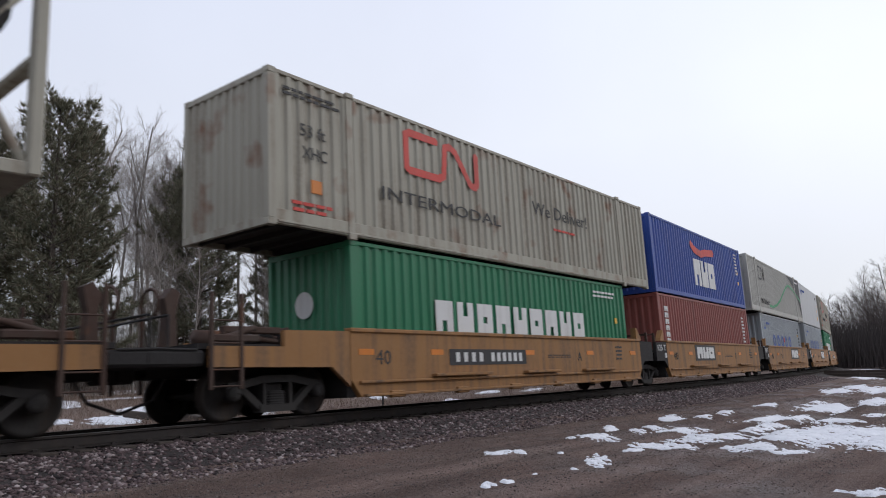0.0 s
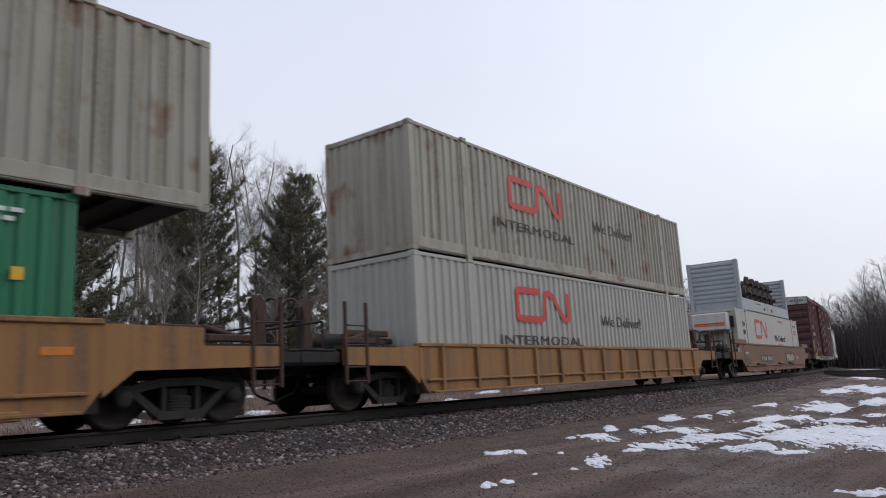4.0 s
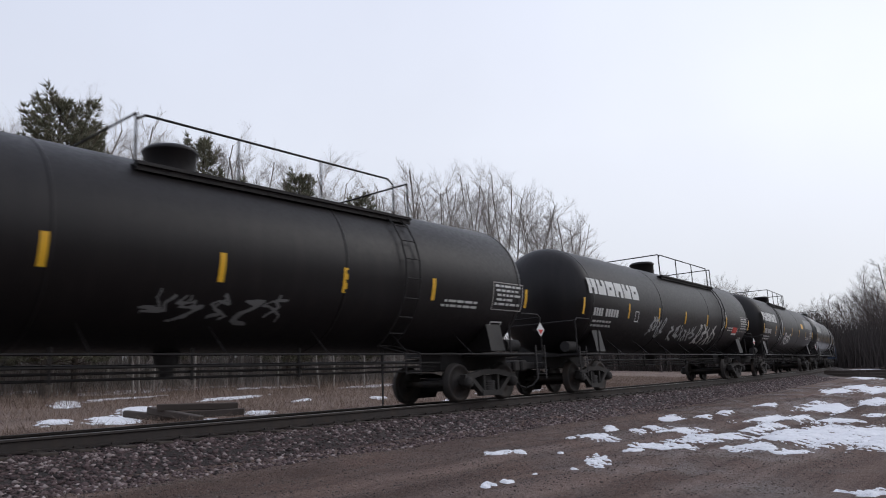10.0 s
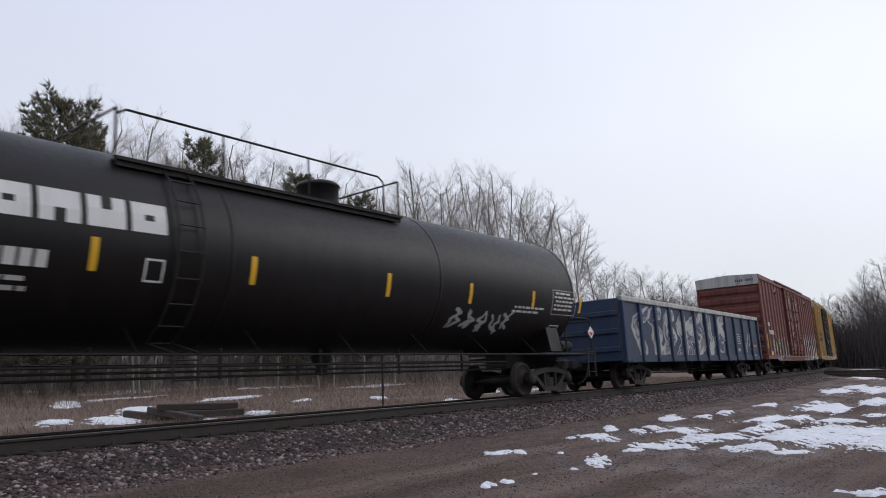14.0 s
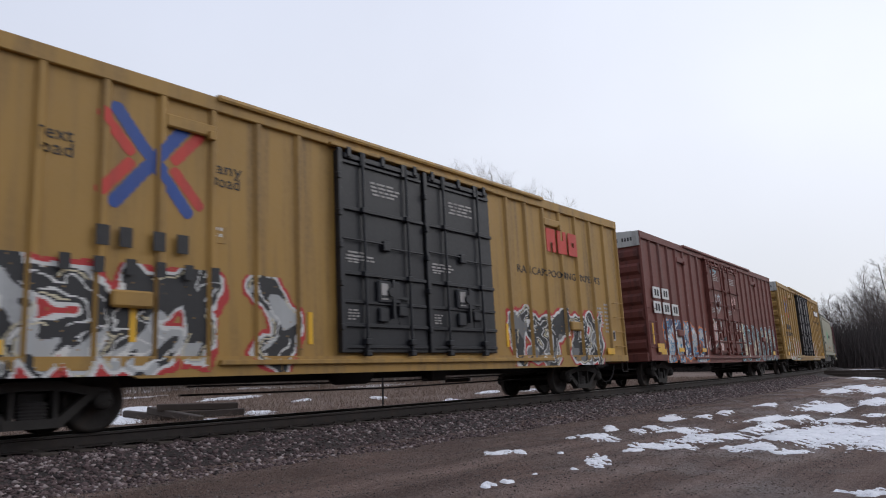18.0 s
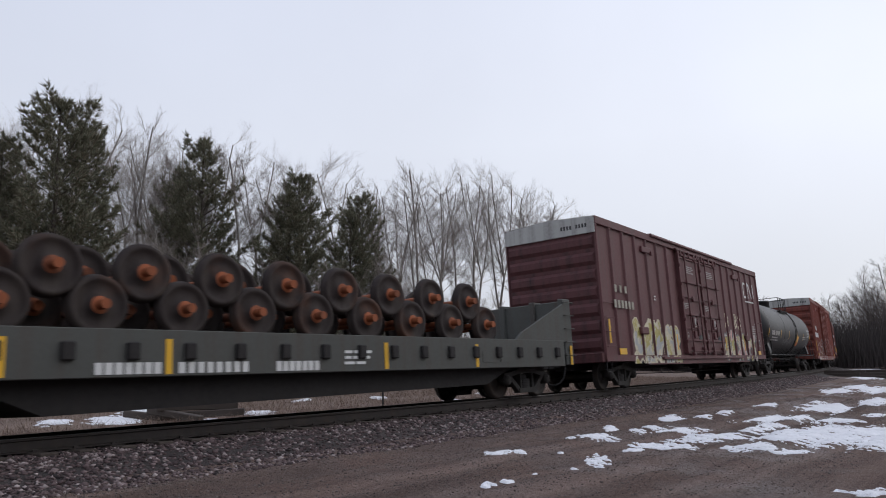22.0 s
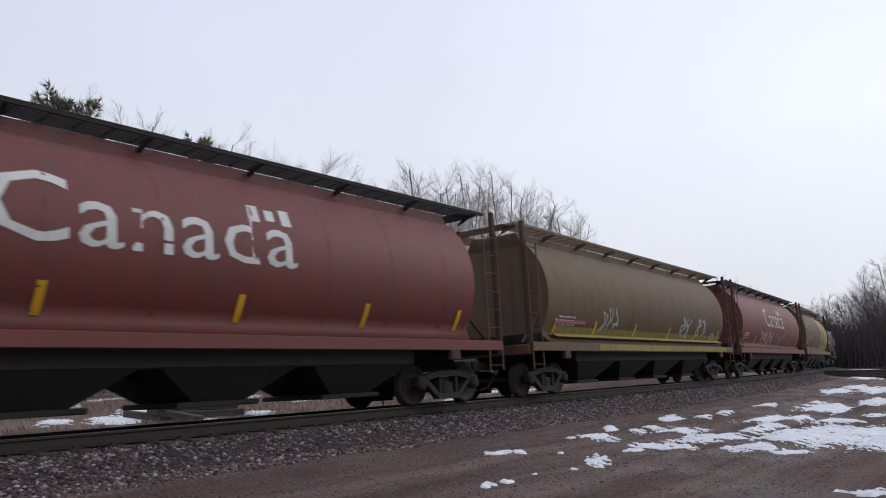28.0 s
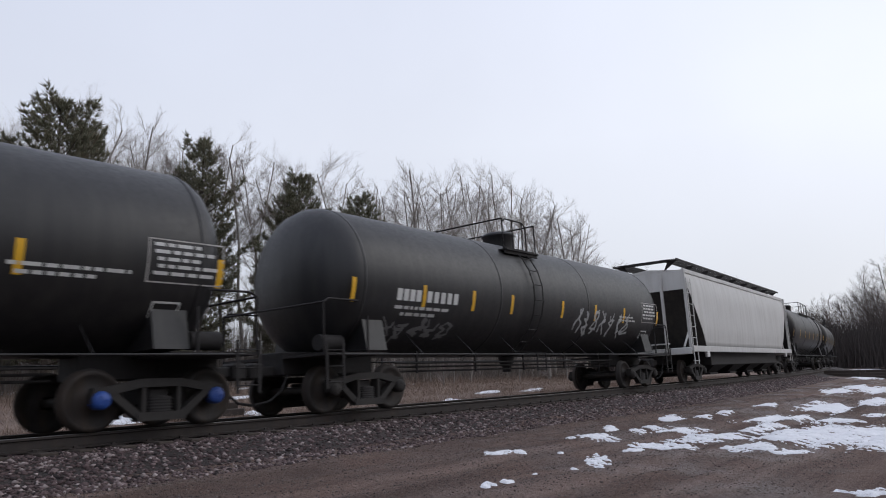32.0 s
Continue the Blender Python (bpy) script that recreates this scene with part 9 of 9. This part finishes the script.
for k, c in enumerate(CYLS):
    def cyl_y(x, z):
        q = (z - 2.62) / 1.72
        return -(1.585 * math.sqrt(max(0.02, 1 - q * q)) if z > 1.5 else 1.455)

    def press(obs):
        for o in obs if isinstance(obs, list) else [obs]:
            for v in o.data.vertices:
                v.co.y = cyl_y(v.co.x, v.co.z) - 0.004
    for x in (-6.9, -4.5, -1.6, 1.42, 4.22, 7.0):
        rs = Build()
        rs.add([(x + dx, cyl_y(x, z) - 0.006, z) for z in (1.55, 1.65, 1.75, 1.85, 1.98) for dx in (-0.06, 0.06)], [(2 * i, 2 * i + 1, 2 * i + 3, 2 * i + 2) for i in range(4)])
        part("reflector_strip", rs, YELLOW, c)
    press(bars(c, -6.8, 1.75, 1.0, 0.3, 3, -1.5, WHITE, 140 + k))
    for j in range(9):
        x = -6.5 + 1.62 * j
        part("weld_band", Build().add([(x + dx, cyl_y(x, z) - 0.006, z) for z in (1.6, 1.9, 2.2, 2.6, 3.0, 3.4, 3.7, 3.95) for dx in (-0.02, 0.02)], [(2 * i, 2 * i + 1, 2 * i + 3, 2 * i + 2) for i in range(7)], True), (CYL_RED, CYL_BROWN, CYL_RED, CYL_TAN)[k], c)
    if k in (0, 2):
        ob = lettering(c, "Canada", -2.35, 2.47, 1.0, -1.5, WHITE, 4.8)
        press(ob)
        press(plates(c, "flag_emblem", [(1.55, 1.75, 3.2, 3.5), (2.2, 2.4, 3.2, 3.5), (1.88, 2.06, 3.25, 3.45)], -1.5, WHITE))
    if k == 2:
        tag(c, -3.6, -0.4, 1.6, 2.15, "OSERM", "rose", lambda x, z: cyl_y(x, z) - 0.006, 145, 0.05)
        tag(c, 0.2, 2.5, 1.5, 2.1, "SCRO", "grey", lambda x, z: cyl_y(x, z) - 0.006, 146, 0.05)
    if k == 1:
        xs2, zs2 = np.arange(-6.9, 7.4, 0.1), np.arange(1.5, 1.74, 0.06)
        spray(c, "yellow_band", np.ones((len(xs2), len(zs2)), int), xs2, zs2, 0.1, {1: FADED_YELLOW}, lambda x, z: cyl_y(x, z) - 0.003)
        plates(c, "yellow_sill_stripe", [(-4.7, 7.4, 1.14, 1.31)], -1.585, FADED_YELLOW)
        plates(c, "dark_patch", [(-7.0, -5.2, 1.85, 2.15)], -1.45, SP["wine"])
        tag(c, -4.3, -3.1, 1.7, 2.3, "SAT".replace("A", "I"), "silver", lambda x, z: cyl_y(x, z) - 0.006, 147, 0.035)
        tag(c, 2.4, 3.5, 1.6, 2.3, "WI", "silver", lambda x, z: cyl_y(x, z) - 0.006, 148, 0.05)
        tag(c, 4.2, 5.3, 1.65, 2.3, "EQ", "silver", lambda x, z: cyl_y(x, z) - 0.006, 149, 0.05)
        tag(c, 6.05, 6.7, 1.5, 1.8, "SHS".replace("H", "A"), "silver", lambda x, z: cyl_y(x, z) - 0.006, 150, 0.03)
    if k in (2, 3):
        wheat = PALE_YELLOW if k == 3 else SP["faded"]
        xs3, zs3 = np.arange(2.5, 7.4, 0.025), np.arange(1.55, 3.95, 0.025)
        X3, Z3 = np.meshgrid(xs3, zs3, indexing="ij")
        ids = np.ones(X3.shape, int)
        for cx, dark in ((3.95, True), (6.1, False)):
            u = np.abs(X3 - cx)
            lines = [[(cx - 0.06, 3.05), (cx - 0.12, 3.8)], [(cx + 0.06, 3.05), (cx + 0.12, 3.8)], [(cx - 0.84, 3.2), (cx - 0.95, 3.8)], [(cx + 0.84, 3.2), (cx + 0.95, 3.8)]]
            d = np.full(X3.shape, 9.0)
            for L in lines:
                d = np.minimum(d, seg_dist(X3, Z3, *L))
            for base in (1.7, 2.36):  # two tiers of pointed leaves
                lo, hi = base + 0.06 + 0.62 * (u / 0.85) ** 3, base + 0.42 + 0.56 * (u / 0.85) ** 1.3
                leaf = (u > 0.06) & (u < 0.87) & (Z3 > lo) & (Z3 < hi)
                if dark:
                    ids[leaf] = 0
                else:
                    ids[leaf & ((Z3 - lo < 0.09) | (hi - Z3 < 0.07) | (u > 0.81) | (u < 0.1))] = 0
            ids[d < 0.04] = 0
        spray(c, "wheat_emblem", ids, xs3, zs3, 0.025, {1: wheat}, lambda x, z: cyl_y(x, z) - 0.005)
    if k == 3:
        press(plates(c, "flag_emblem", [(-6.6, -6.25, 2.85, 3.35), (-5.8, -5.5, 2.95, 3.25)], -1.5, PALE_YELLOW))
        for txt, x, z, w2 in (("Government", -5.0, 3.12, 1.9), ("of Canada", -4.8, 2.82, 1.6), ("Gouvernement", -2.4, 3.14, 2.0), ("du Canada", -2.1, 2.85, 1.7)):
            press(lettering(c, txt, x, z, 0.2, -1.5, PALE_YELLOW, w2))
        press(blocks(c, -6.45, -5.9, 2.16, 2.36, 2, -1.5, PALE_YELLOW, "mark_block", False))
        press(blocks(c, -5.1, -3.9, 2.16, 2.36, 6, -1.5, PALE_YELLOW, "number_block", False))
        tag(c, -1.5, 5.4, 1.7, 2.1, "STERGENGE", "slate", lambda x, z: cyl_y(x, z) - 0.008, 151, 0.05)
graffiti(GOND, -7.5, 2.5, 0.95, 2.4, "AROSANTE", ["silver", "grey", "navy"], "silver", flat_side(-1.495), 160, thick=0.16, limits=(0.99, 2.65))
tag(GOND, 6.05, 6.7, 1.35, 1.95, "ZQ", "silver", flat_side(-1.495), 161, 0.035)
plates(GOND, "orange_reflector", [(7.0, 7.8, 1.4, 1.5)], -1.495, ORANGE)
bars(GOND, 4.3, 1.45, 0.75, 0.5, 5, -1.495, FADED_WHITE, 162)
bars(GOND, 6.6, 1.25, 0.8, 0.06, 1, -1.495, FADED_WHITE, 164)
plates(GOND, "pale_patch", [(4.5, 4.85, 1.18, 1.3), (6.9, 7.15, 0.98, 1.04), (7.3, 7.6, 0.98, 1.04)], -1.495, FADED_WHITE)
for a, b, c, d in ((5.55, 6.05, 1.52, 1.55), (5.55, 6.05, 1.17, 1.2), (5.55, 5.58, 1.2, 1.52), (6.02, 6.05, 1.2, 1.52), (5.63, 5.76, 1.25, 1.45), (5.84, 5.97, 1.25, 1.45)):
    plates(GOND, "emblem_frame", [(a, b, c, d)], -1.495, FADED_WHITE)
YF = -1.525
for x0, x1, n in ((-7.6, -6.6, 4), (-6.3, -5.6, 4), (-4.38, -3.4, 7), (-3.17, -1.92, 8), (-1.41, -0.47, 7)):
    blocks(BCOL, x0, x1, 0.76, 0.92, n, YF, WHITE, "mark_block", False)
bars(BCOL, 0.1, 0.8, 0.7, 0.3, 3, YF, WHITE, 163)
plates(BCOL, "data_plate", [(4.3, 4.8, 0.85, 1.1), (5.0, 5.5, 0.85, 1.1)], YF, FLAT_GREY)
yellow_strips(BCOL, (-8.2, -5.5, -3.3, 1.2, 4.1, 8.3), YF, 0.75, 1.25)


# ---- everything that moves ----
def motions():
    times = [float(t) for t in range(33)]
    for ob, at, reach, lift in MOVERS:
        walk(ob, [(t, on_track(at - SPEED * t, reach) @ lift) for t in times])
    # wheels roll: one turn per circumference, the same for every axle
    rate = SPEED / WHEEL_R / FPS
    for k, wheels in WHEELS.items():
        lead = wheels[0]
        walk(lead, [(n / FPS, Matrix.Translation((0.89 * k, 0, WHEEL_R)) @ Matrix.Rotation(-rate * n, 4, "Y")) for n in range(int(32 * FPS) + 1)])
        for w in wheels[1:]:
            w.rotation_mode = "QUATERNION"
            w.animation_data_create()
            w.animation_data.action = lead.animation_data.action
            w.animation_data.action_slot = lead.animation_data.action_slot


motions()
